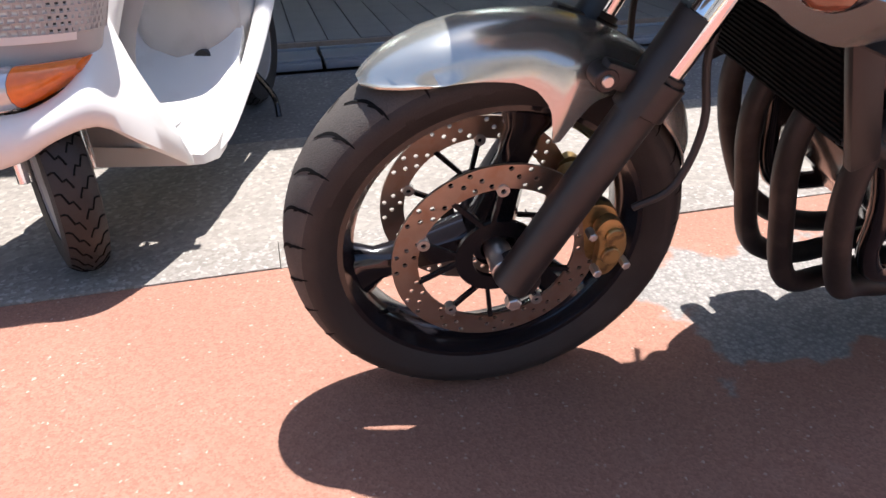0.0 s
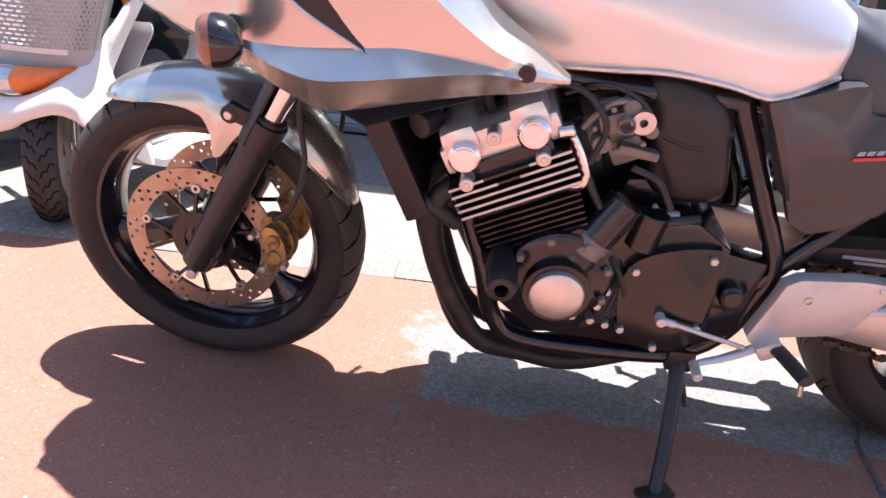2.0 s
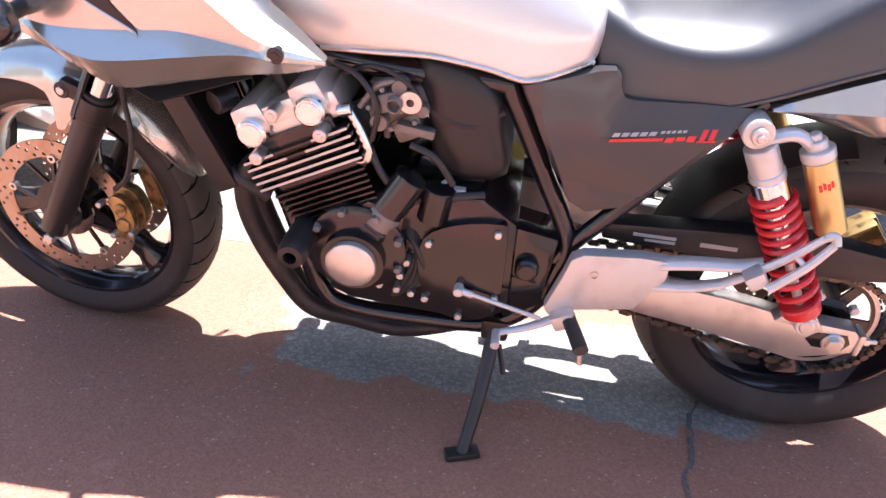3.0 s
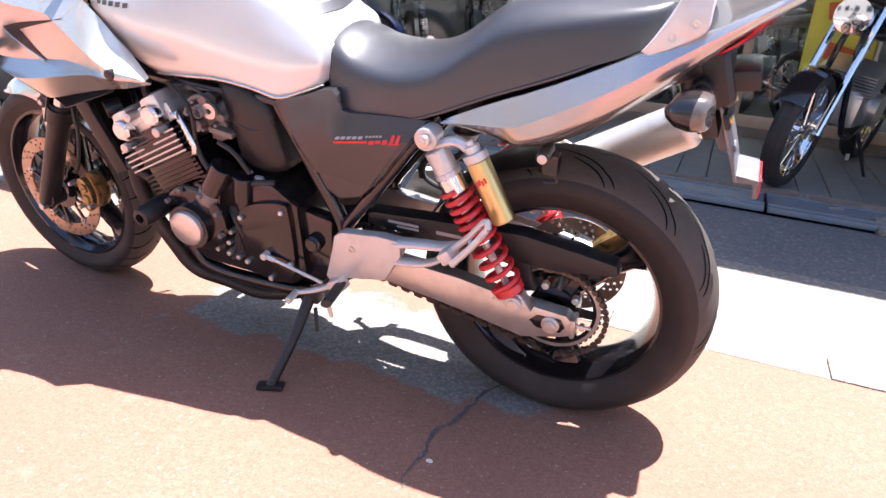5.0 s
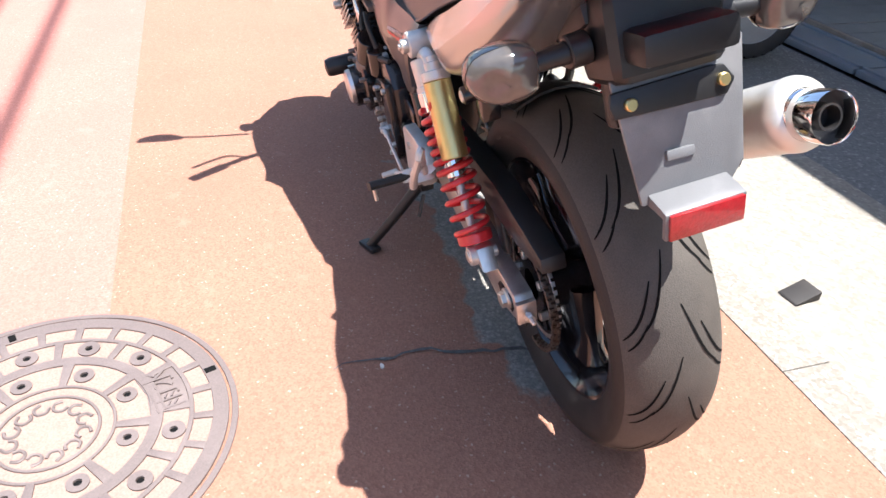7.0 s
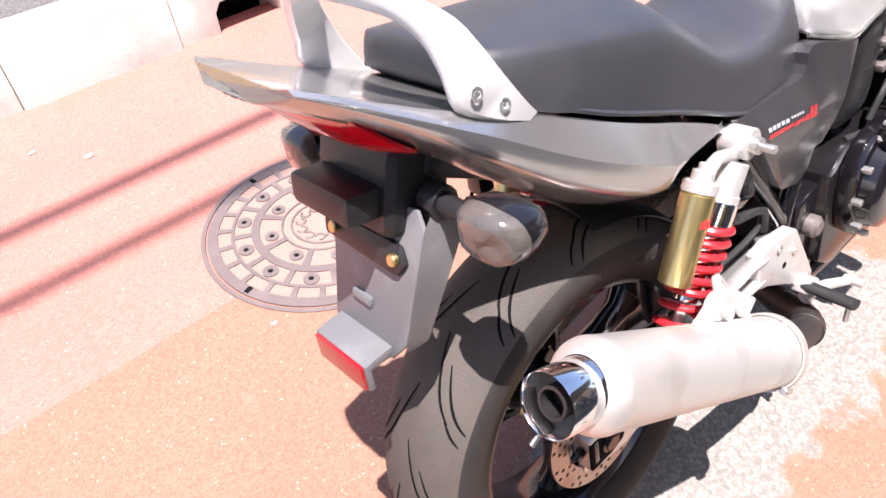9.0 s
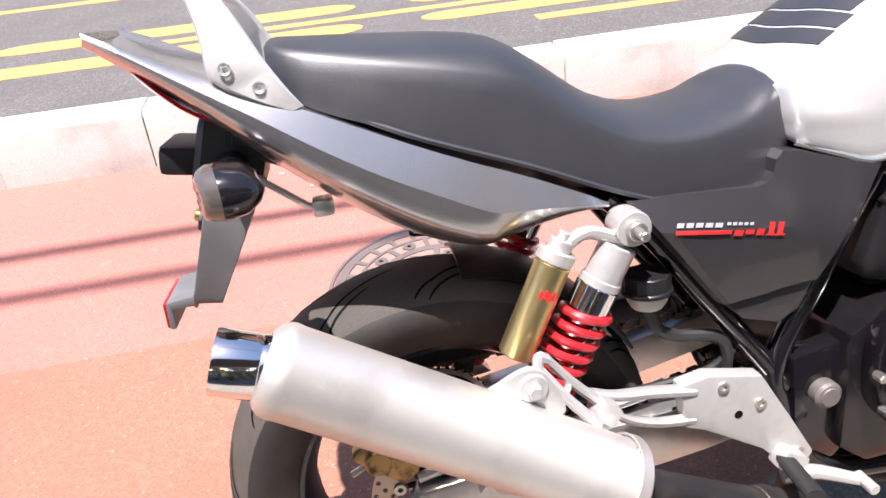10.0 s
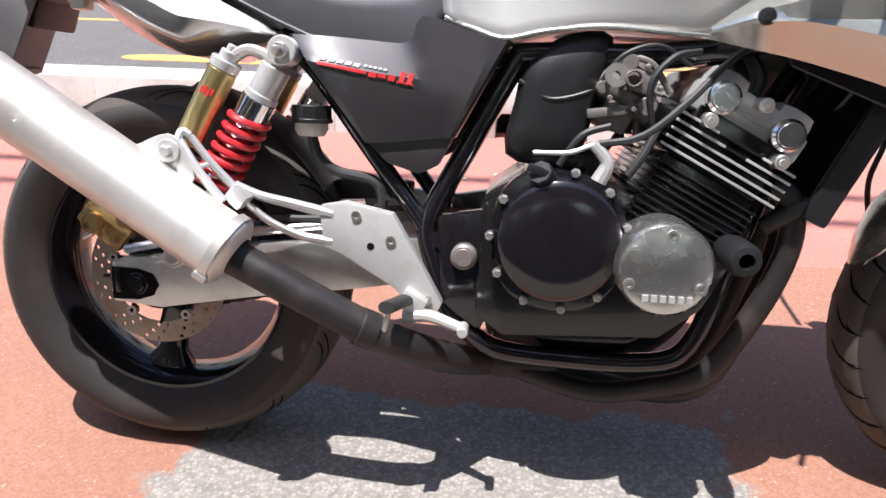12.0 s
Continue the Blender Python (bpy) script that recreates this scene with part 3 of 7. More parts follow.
# seat: a flat pillion part with a firm edge, a scooped rider part
rings = []
for x, zt, zs, ws, zb, wb in ((-0.137, 0.938, 0.934, 0.055, 0.925, 0.06), (-0.13, 0.951, 0.94, 0.085, 0.905, 0.095), (-0.09, 0.949, 0.93, 0.11, 0.874, 0.124), (0.0, 0.941, 0.911, 0.124, 0.838, 0.139),
                              (0.08, 0.932, 0.894, 0.13, 0.805, 0.146), (0.14, 0.918, 0.876, 0.131, 0.78, 0.148), (0.19, 0.884, 0.842, 0.134, 0.757, 0.148), (0.25, 0.838, 0.799, 0.139, 0.73, 0.148),
                              (0.31, 0.812, 0.78, 0.14, 0.708, 0.147), (0.37, 0.804, 0.776, 0.135, 0.694, 0.144), (0.43, 0.812, 0.784, 0.122, 0.693, 0.139), (0.463, 0.828, 0.798, 0.112, 0.713, 0.129), (0.49, 0.836, 0.808, 0.1, 0.75, 0.113), (0.499, 0.829, 0.808, 0.085, 0.775, 0.09)):
    half = [Vector((wb - 0.035, zb - 0.004, 0)), Vector((wb, zb, 0)), Vector((wb * 0.62 + ws * 0.38 + 0.001, zb * 0.62 + zs * 0.38, 0)), Vector((wb * 0.25 + ws * 0.75, zb * 0.25 + zs * 0.75 - 0.002, 0)),
            Vector((ws - 0.001, zs - 0.004, 0)), Vector((ws - 0.007, zs + 0.005, 0)), Vector((ws * 0.82, zs + (zt - zs) * 0.46, 0)), Vector((ws * 0.6, zs + (zt - zs) * 0.74, 0)), Vector((ws * 0.3, zs + (zt - zs) * 0.94, 0)), Vector((0, zt, 0))]
    rings.append([(x, p.x, p.y) for p in half] + [(x, -p.x, p.y) for p in reversed(half[:-1])])
cols = [spline([r[k] for r in rings], 3) for k in range(len(rings[0]))]
seat = part("seat", loft([[c[i] for c in cols] for i in range(len(cols[0]))]), SEAT_SKIN, bike, "black vinyl stepped double seat", sharp=70)
for s in sides():
    part("seat_edge", tube([(-0.125, s * 0.1, 0.902), (0, s * 0.139, 0.837), (0.14, s * 0.148, 0.779), (0.25, s * 0.148, 0.729), (0.33, s * 0.146, 0.702), (0.43, s * 0.138, 0.692)], 0.0035, 6), SEAT_SKIN, seat, "seat base edging")

# tail cowl: a shoulder facet, a bulging flank and a hip that folds in towards the shock absorber
rings = []
for x, yb, zb, ym, zm, yc, zc, yu, zu, zmid in (
        (0.236, 0.13, 0.709, 0.14, 0.711, 0.147, 0.715, 0.143, 0.718, 0.718), (0.2, 0.118, 0.702, 0.137, 0.709, 0.154, 0.721, 0.147, 0.737, 0.737), (0.15, 0.112, 0.692, 0.137, 0.702, 0.164, 0.729, 0.149, 0.761, 0.762),
        (0.112, 0.112, 0.685, 0.146, 0.698, 0.17, 0.733, 0.15, 0.778, 0.78), (0.085, 0.118, 0.681, 0.158, 0.7, 0.172, 0.739, 0.15, 0.789, 0.791), (0.03, 0.115, 0.697, 0.16, 0.722, 0.172, 0.767, 0.15, 0.814, 0.817),
        (-0.03, 0.112, 0.73, 0.157, 0.757, 0.169, 0.799, 0.148, 0.843, 0.846), (-0.09, 0.11, 0.774, 0.15, 0.797, 0.162, 0.836, 0.144, 0.873, 0.876), (-0.15, 0.105, 0.823, 0.142, 0.844, 0.152, 0.877, 0.136, 0.901, 0.9),
        (-0.2, 0.1, 0.872, 0.13, 0.886, 0.14, 0.909, 0.126, 0.923, 0.918), (-0.25, 0.095, 0.918, 0.114, 0.927, 0.122, 0.94, 0.112, 0.949, 0.942), (-0.29, 0.088, 0.95, 0.1, 0.956, 0.105, 0.965, 0.098, 0.971, 0.968), (-0.317, 0.08, 0.97, 0.088, 0.974, 0.093, 0.98, 0.088, 0.984, 0.984)):
    flank = spline([(yb, zb, 0), (ym, zm, 0), ((ym + yc) / 2 + 0.0035, (zm + zc) / 2, 0), (yc, zc, 0)], 3)
    half = [Vector((yb * 0.6, zb - 0.001, 0))] + flank + [Vector((yc * 0.5 + yu * 0.5 - 0.001, zc * 0.5 + zu * 0.5 + 0.002, 0)), Vector((yu, zu, 0)), Vector((yu - 0.008, zu - 0.001, 0)), Vector((yu * 0.55, zu * 0.3 + zmid * 0.7, 0)), Vector((0, zmid, 0))]
    back = 0.022 * max(0.0, min(1.0, (-0.19 - x) / 0.12))
    full = [(p.x, p.y) for p in half] + [(-p.x, p.y) for p in reversed(half[:-1])]
    rings.append([(x - back * (1 - min(1, (y / max(yc, 0.01)) ** 2)), y, z) for y, z in full])
cols = [spline([r[k] for r in rings], 3) for k in range(len(rings[0]))]
tail = part("tail_cowl", loft([[c[i] for c in cols] for i in range(len(cols[0]))]), TAIL_PAINT, bike, "silver metallic tail cowl", sharp=30)
part("cowl_lettering", merge(*[box((-0.329 + 2.2 * (0.045 - 0.016 * k) ** 2, 0.045 - 0.016 * k, 0.967), (0.002, 0.011, 0.006), 0) for k in range(6)]), DECAL_DARK, tail, smooth=False)

# tail lamp: a sloping wedge tucked under the end of the cowl
rings = []
for k in range(9):
    f = k / 8
    w = 0.092 + 0.028 * f - 0.012 * f * f if f < 0.65 else 0.105 - 0.03 * ((f - 0.65) / 0.35) ** 1.5
    rings.append([(-0.304 + 0.09 * f + 0.017 * h * h, h * w, 0.951 - 0.088 * f - 0.007 * math.sin(math.pi * f) + 0.007 * h * h) for h in (-1, -0.85, -0.6, -0.3, 0, 0.3, 0.6, 0.85, 1)])
lamp = part("tail_lamp", shell(rings, 0.004), RED_LENS, bike, "wide red tail lamp lens", sharp=60)

# grab rail: flat cast feet that rise into a cross bar
rings = []
feet = [((-0.099, 0.881), (-0.112, 0.876), 0.1385, 0.006), ((-0.112, 0.9), (-0.152, 0.894), 0.138, 0.007), ((-0.13, 0.931), (-0.189, 0.919), 0.134, 0.0075), ((-0.143, 0.958), (-0.193, 0.953), 0.127, 0.0075),
        ((-0.157, 0.985), (-0.198, 0.985), 0.114, 0.008), ((-0.171, 1.001), (-0.206, 1.007), 0.091, 0.0085), ((-0.181, 1.009), (-0.212, 1.016), 0.05, 0.009), ((-0.184, 1.012), (-0.215, 1.019), 0.0, 0.009)]
feet = feet + [(a, b, -y, t) for a, b, y, t in reversed(feet[:-1])]
for (xa, za), (xb, zb), y, th in feet:
    f = abs(y) / 0.14
    nrm = Vector((-0.35 * (1 - f), math.copysign(f ** 2.5, y) if y else 0.0, 0.25 + 0.75 * (1 - f ** 2.5))).normalized()
    a, b = Vector((xa, y, za)), Vector((xb, y, zb))
    c, e = (a + b) / 2, (b - a) / 2
    rings.append([c + e * u + nrm * th * v for u, v in ((-1, -0.4), (-1, 0.4), (-0.86, 1), (0.86, 1), (1, 0.4), (1, -0.4), (0.86, -1), (-0.86, -1))])
cols = [spline([r[k] for r in rings], 3) for k in range(8)]
rail = part("grab_rail", loft([[c[i] for c in cols] for i in range(len(cols[0]))]), RAIL_PAINT, bike, "bright silver cast grab rail", sharp=50)
for s in sides():
    for x, z in ((-0.172, 0.93), (-0.141, 0.907)):
        part("rail_bolt", merge(lathe([(0.0035, 0.0), (0.0072, 0.0), (0.0068, 0.0012), (0.004, 0.0008)], (x, s * 0.1445, z), (0, s, 0.2), 18), rod((x, s * 0.142, z), (x, s * 0.1442, z), 0.0034, 6)), ALLOY, rail)

# rear mudguard and plate bracket
guard = part("rear_mudguard", box((-0.2, 0, 0.822), (0.085, 0.14, 0.105), 0.022, (0, 18, 0), 3), BLACK_PLASTIC, bike, "black plastic rear mudguard")
part("mudguard_tray", box((-0.12, 0, 0.82), (0.16, 0.16, 0.05), 0.02, (0, 28, 0)), BLACK_PLASTIC, guard)
part("mudguard_ridge", box((-0.252, 0, 0.826), (0.064, 0.11, 0.036), 0.009, (0, 10, 0)), BLACK_PLASTIC, guard)
part("mudguard_flap", box((-0.215, 0, 0.755), (0.03, 0.12, 0.07), 0.01, (0, 18, 0)), BLACK_PLASTIC, guard)
rings = []
for i in range(15):
    a = radians(30 + 50 * i / 14)
    r = 0.338
    rings.append([(r * math.cos(a) - 0.0, h * 0.07, 0.312 + (r - 0.02 * h * h) * math.sin(a)) for h in (-1, -0.8, -0.4, 0, 0.4, 0.8, 1)])
part("inner_mudguard", shell(rings, 0.004), BLACK_PLASTIC, bike, "black inner mudguard over the rear tyre")
down = Vector((-0.34, 0, -0.94)).normalized()
out_n = Vector((-0.94, 0, 0.34)).normalized()


def on_bracket(y, along, proud):
    return Vector((-0.227, 0, 0.787)) + Vector((0, y, 0)) + down * along + out_n * proud


def bracket_piece(outline, levels, edge):
    return bevel(loft([[on_bracket(y, a, q) for y, a in outline] for q in levels]), edge)


# shield-shaped face, a deep flange on its side and a flared lip that carries the reflector
bracket = part("plate_bracket", merge(
    bracket_piece([(0.066, 0.004), (0.062, 0.04), (0.05, 0.15), (-0.062, 0.154), (-0.084, 0.128), (-0.098, -0.01), (-0.085, -0.028), (-0.06, -0.026), (-0.04, 0.006)], (0.0, 0.005), 0.002),
    loft([[on_bracket(y, a, q) for y, a, q in ((-0.098, -0.012, 0.003), (-0.092, -0.028, -0.01), (-0.09, -0.01, -0.055), (-0.094, 0.01, -0.05))], [on_bracket(y, a, q) for y, a, q in ((-0.084, 0.13, 0.003), (-0.08, 0.14, 0.0), (-0.078, 0.135, -0.03), (-0.082, 0.128, -0.03))]])), GREY_PLASTIC, bike, "weathered black number plate bracket without plate")
part("plate_bar", merge(bracket_piece([(0.07, 0.016), (0.074, 0.03), (0.07, 0.045), (-0.05, 0.05), (-0.068, 0.05), (-0.08, 0.034), (-0.068, 0.016), (-0.05, 0.014)], (0.003, 0.012), 0.004)), BLACK_PLASTIC, bracket)
for y in (-0.063, 0.05):
    part("plate_bolt", rod(on_bracket(y, 0.032, 0.01), on_bracket(y, 0.032, 0.018), 0.0075, 12), GOLD_ANODISED, bracket, "brass coloured bolt")
part("bracket_tab", bracket_piece([(0.014, 0.094), (0.014, 0.106), (-0.022, 0.107), (-0.022, 0.095)], (0.002, 0.01), 0.003), GREY_PLASTIC, bracket)
part("reflector_mount", bevel(loft([[on_bracket(y, a, q) for a, q in ((0.14, -0.004), (0.138, 0.004), (0.15, 0.03), (0.156, 0.04), (0.19, 0.03), (0.188, 0.022), (0.162, 0.03), (0.152, 0.0))] for y in (0.042, -0.06)]), 0.003), GREY_PLASTIC, bracket)
part("reflector", bevel(loft([[on_bracket(y, a, q) for a, q in ((0.157, 0.037), (0.158, 0.044), (0.19, 0.034), (0.189, 0.027))] for y in (0.038, -0.056)]), 0.002), RED_REFLECTOR, bracket, "rectangular red reflector")

# indicators


def indicator(center, s, back, lens, wide=0.029, high=0.033, deep=0.032):
    c = Vector(center)
    root = part("indicator", merge(rod(c - Vector((0, s * 0.09, -0.005)), c - Vector((0, s * 0.02, 0)), 0.014, 14, r2=0.01), rod(c - Vector((0, s * 0.095, -0.005)), c - Vector((0, s * 0.07, -0.003)), 0.019, 14)), BLACK_PLASTIC, bike, "indicator lamp on a short rubber stalk")
    shape = spline([(-1.0, -0.3, 0), (-0.85, -0.8, 0), (-0.1, -1.0, 0), (0.65, -0.78, 0), (1.0, -0.1, 0), (0.72, 0.72, 0), (-0.1, 1.0, 0), (-0.85, 0.82, 0), (-1.0, 0.3, 0)], 3, True)
    rings = [[c + Vector((back * f * deep - back * 0.3 * deep * (p.x > 0.3) * (p.x - 0.3), s * (0.006 + wide * h * p.x), high * h * p.y)) for p in shape] for f, h in ((-1.02, 0.3), (-0.94, 0.58), (-0.6, 0.87), (-0.1, 0.99), (0.12, 1.0))]
    part("housing", loft(rings[::-1]), BLACK_PAINT, root, sharp=45)
    rings = [[c + Vector((back * f * deep - back * 0.3 * deep * (p.x > 0.3) * (p.x - 0.3), s * (0.006 + wide * h * p.x), high * h * p.y)) for p in shape] for f, h in ((0.08, 0.98), (0.4, 0.95), (0.62, 0.86), (0.75, 0.6), (0.8, 0.15))]
    part("lens", loft(rings), lens, root, "smoked ribbed lens", sharp=45)
    return root


for s in sides():
    indicator((-0.196, s * 0.168, 0.81), s, -1, SMOKE_LENS, 0.04, 0.031, 0.036)
    indicator((1.292, s * 0.266, 0.755), s, 1, AMBER_SMOKE, 0.028, 0.033, 0.03)

# luggage hook under the cowl
part("luggage_hook", merge(tube([(-0.166, -0.1, 0.799), (-0.157, -0.102, 0.794), (-0.12, -0.102, 0.764), (-0.108, -0.1, 0.757)], 0.0042, 8), rod((-0.17, -0.1, 0.802), (-0.16, -0.1, 0.796), 0.0065, 10), box((-0.1, -0.095, 0.757), (0.026, 0.03, 0.022), 0.006)), BOLT, bike, "small steel luggage hook")

# helmet lock on the rear frame
part("helmet_lock", merge(rod((0.04, 0.11, 0.685), (0.04, 0.155, 0.68), 0.013, 16), box((0.03, 0.12, 0.66), (0.03, 0.03, 0.04), 0.006), tube([(0.03, 0.13, 0.65), (0.015, 0.13, 0.63), (0.04, 0.13, 0.625)], 0.003, 8)), BLACK_METAL, bike, "small black helmet lock")
part("lock_face", rod((0.04, 0.154, 0.68), (0.04, 0.157, 0.68), 0.009, 14), BOLT, bike)

# side covers
for s in sides():
    rows = []
    for low, fold, top, yt in (((0.51, 0.572), (0.548, 0.645), (0.583, 0.714), 0.162), ((0.495, 0.571), (0.515, 0.648), (0.53, 0.728), 0.157), ((0.475, 0.569), (0.487, 0.652), (0.459, 0.747), 0.15),
                               ((0.455, 0.567), (0.455, 0.656), (0.44, 0.71), 0.15), ((0.43, 0.563), (0.41, 0.661), (0.385, 0.71), 0.15), ((0.405, 0.561), (0.35, 0.668), (0.325, 0.714), 0.15), ((0.378, 0.56), (0.29, 0.677), (0.262, 0.716), 0.15)):
        row = [(low[0], 0.135, low[1])]
        for q in (0.0, 0.25, 0.5, 0.75, 1.0):
            row.append((low[0] + (fold[0] - low[0]) * q, 0.158 + 0.012 * math.sin(q * math.pi / 2), low[1] + (fold[1] - low[1]) * q))
        for q in (0.33, 0.67, 1.0):
            row.append((fold[0] + (top[0] - fold[0]) * q, 0.17 + (yt - 0.17) * q, fold[1] + (top[1] - fold[1]) * q))
        row.append((top[0], 0.125, top[1]))
        rows.append(row)
    rows = [[(x + 0.004, 0.125, z) for x, y, z in rows[0]]] + rows + [[(x - 0.003, 0.125, z) for x, y, z in rows[-1]]]
    cols = [spline([r[k] for r in rows], 3) for k in range(len(rows[0]))]
    rings = [[(c[i].x, s * c[i].y, c[i].z) for c in cols] for i in range(len(cols[0]))]
    cover = part("side_cover", shell(rings, 0.003), GREY_PAINT, bike, "charcoal side cover with red and silver badge", sharp=20)
    part("lower_cover", plate([(0.378, 0.562), (0.51, 0.572), (0.49, 0.53), (0.46, 0.515), (0.41, 0.53)], s * 0.13, s * 0.152, 0.004), GREY_PAINT, bike)
    # badge: silver letters over a red line, then a taller red double stroke, laid on the cover
    cover_sheet = loft(rings, caps=False, closed=False)
    COVER_TREE = BVHTree.FromBMesh(cover_sheet)
    cover_sheet.free()

    def badge(name, quads, mat, label):
        bm = bmesh.new()
        for u0, v0, u1, v1, slant in quads:
            row = []
            for u, v in ((u0, v0), (u1, v0), (u1 + slant, v1), (u0 + slant, v1)):
                x = 0.452 - 0.147 * u if s > 0 else 0.306 + 0.147 * u
                z = 0.655 + 0.024 * (0.452 - x) / 0.147 + v
                hit = COVER_TREE.ray_cast(Vector((x, s * 0.5, z)), Vector((0, -s, 0)))[0]
                row.append(bm.verts.new((x, hit.y + s * 0.0022, z)))
            bm.faces.new(row)
        part(name, bm, mat, cover, label, smooth=False)["kind"] = "stuff"
    badge("badge_lettering", [(0.02 + 0.085 * k, 0.0015, 0.085 + 0.085 * k, 0.0068, 0.02) for k in range(5)] + [(0.47 + 0.05 * k, 0.004, 0.505 + 0.05 * k, 0.0075, 0.012) for k in range(5)], DECAL_WHITE, "silver lettering bars")
    badge("badge_stripe", [(0.0, -0.0065, 0.5, -0.0015, 0.01), (0.52, -0.009, 0.6, -0.0015, 0.015), (0.62, -0.007, 0.7, -0.001, 0.012), (0.72, -0.0085, 0.79, 0.0, 0.015)], DECAL_RED, "red badge script")
    badge("badge_mark", [(0.83, -0.008, 0.88, 0.008, 0.03), (0.91, -0.008, 0.96, 0.008, 0.03), (0.81, -0.009, 0.98, -0.0065, 0.004)], DECAL_RED, "red double stroke mark")

# frame
for s in sides():
    y = s * 0.125
    fr = part("frame_tube", merge(tube([(1.12, s * 0.05, 0.84), (1.0, s * 0.12, 0.74), (0.8, s * 0.13, 0.705), (0.62, y, 0.7), (0.595, y, 0.68), (0.53, y, 0.555), (0.475, y, 0.44), (0.485, y, 0.37), (0.51, y, 0.3), (0.56, y, 0.25), (0.63, y, 0.228), (0.84, y, 0.228), (0.905, y, 0.275), (0.94, y, 0.4), (1.03, s * 0.08, 0.62), (1.13, s * 0.03, 0.82)], 0.0165, 14, 5),
                                  tube([(0.24, y, 0.72), (0.3, y, 0.655), (0.38, y, 0.548), (0.455, y, 0.45), (0.49, y, 0.4)], 0.0145, 12),
                                  tube([(0.62, s * 0.1, 0.7), (0.45, s * 0.1, 0.68), (0.2, s * 0.1, 0.72), (-0.1, s * 0.09, 0.84)], 0.013, 12)), BLACK_PAINT, bike, "black tubular steel frame")
    part("pivot_plate", plate([(0.49, 0.45), (0.6, 0.47), (0.61, 0.33), (0.56, 0.27), (0.5, 0.31)], s * 0.11, s * 0.145, 0.006), BLACK_PAINT, fr)
    part("pivot_bolt", merge(rod((0.535, s * 0.14, 0.391), (0.535, s * 0.164, 0.391), 0.0205, 24, 0.004), rod((0.535, s * 0.163, 0.391), (0.535, s * 0.167, 0.391), 0.0145, 24)), DULL_CAST if s < 0 else BLACK_METAL, fr, "round swingarm pivot cap")

# swingarm, chain and rear suspension
for s in sides():
    arm = part("swingarm", plate([(0.56, 0.42), (0.36, 0.385), (0.2, 0.372), (0.06, 0.347), (-0.03, 0.34), (-0.045, 0.325), (-0.045, 0.295), (-0.02, 0.284), (0.06, 0.262), (0.2, 0.292), (0.37, 0.32), (0.56, 0.36)] if s > 0 else
                                 [(0.56, 0.42), (0.36, 0.402), (0.197, 0.387), (0.06, 0.361), (0.022, 0.356), (-0.04, 0.349), (-0.056, 0.338), (-0.056, 0.274), (0.028, 0.267), (0.194, 0.297), (0.37, 0.322), (0.56, 0.36)], s * 0.098, s * 0.132, 0.004), ALLOY, bike, "satin aluminium swingarm")
    if s > 0:
        part("axle_slot", plate([(-0.02, 0.33), (0.03, 0.328), (0.045, 0.312), (0.03, 0.297), (-0.02, 0.296), (-0.03, 0.312)], s * 0.13, s * 0.1335, 0.001), BLACK_METAL, arm, "dark axle slot")
        part("axle_nut", merge(rod((0, s * 0.12, 0.312), (0, s * 0.147, 0.312), 0.0145, 6), rod((0, s * 0.12, 0.312), (0, s * 0.138, 0.312), 0.019, 20)), BOLT, arm)
    else:
        # a plate on the arm; its near-black colour paints the slot's shade
        part("axle_slot", plate([(-0.056, 0.334), (-0.01, 0.333), (0.016, 0.325), (0.026, 0.307), (0.016, 0.288), (-0.01, 0.279), (-0.056, 0.278)], s * 0.128, s * 0.1335, 0.001), SHADE_BLACK, arm, "near-black plate for the shade in the long axle slot")
        part("axle_nut", merge(rod((-0.012, s * 0.12, 0.307), (-0.012, s * 0.14, 0.307), 0.015, 6), rod((-0.012, s * 0.12, 0.307), (-0.012, s * 0.136, 0.307), 0.019, 20)), BLACK_METAL, arm)
    part("chain_adjuster", merge(rod((-0.08, s * 0.117, 0.312), (-0.03, s * 0.117, 0.312), 0.004, 8), rod((-0.066, s * 0.117, 0.312), (-0.056, s * 0.117, 0.312), 0.009, 6), box((-0.045, s * 0.117, 0.312), (0.01, 0.036, 0.045), 0.003)), ALLOY if s > 0 else BLACK_METAL, arm)
    part("shock_mount", merge(plate([(0.12, 0.36), (0.1, 0.385), (0.06, 0.385), (0.035, 0.35)], s * 0.13, s * 0.16, 0.004), rod((0.072, s * 0.12, 0.366), (0.072, s * 0.175, 0.366), 0.012, 16)), ALLOY, arm)
    top, bot = Vector((0.254, s * 0.158, 0.69)), Vector((0.072, s * 0.152, 0.366))
    ax = (top - bot).normalized()
    shock = part("shock_absorber", merge(rod(bot, top, 0.0075, 14), rod(bot + ax * 0.29, bot + ax * 0.345, 0.0235, 24), rod(bot + ax * 0.265, bot + ax * 0.3, 0.026, 24), rod(top - Vector((0, s * 0.02, 0)), top + Vector((0, s * 0.02, 0)), 0.022, 24), rod(bot - Vector((0, s * 0.015, 0)), bot + Vector((0, s * 0.02, 0)), 0.018, 20)), CAST, bike, "rear shock absorber with red spring and gold reservoir")
    part("spring", merge(helix(bot + ax * 0.04, bot + ax * 0.15, 0.0295, 0.0055, 4.0), helix(bot + ax * 0.15, bot + ax * 0.262, 0.0295, 0.0055, 6.2)), RED_SPRING, shock, "red coil spring")
    part("damper_body", rod(bot + ax * 0.14, bot + ax * 0.27, 0.0175, 20), CHROME, shock, "chrome damper tube")
    part("spring_seat", rod(bot + ax * 0.022, bot + ax * 0.04, 0.031, 24), RED_SPRING, shock)
    part("preload_collar", rod(bot + ax * 0.255, bot + ax * 0.29, 0.0275, 12), CHROME, shock)
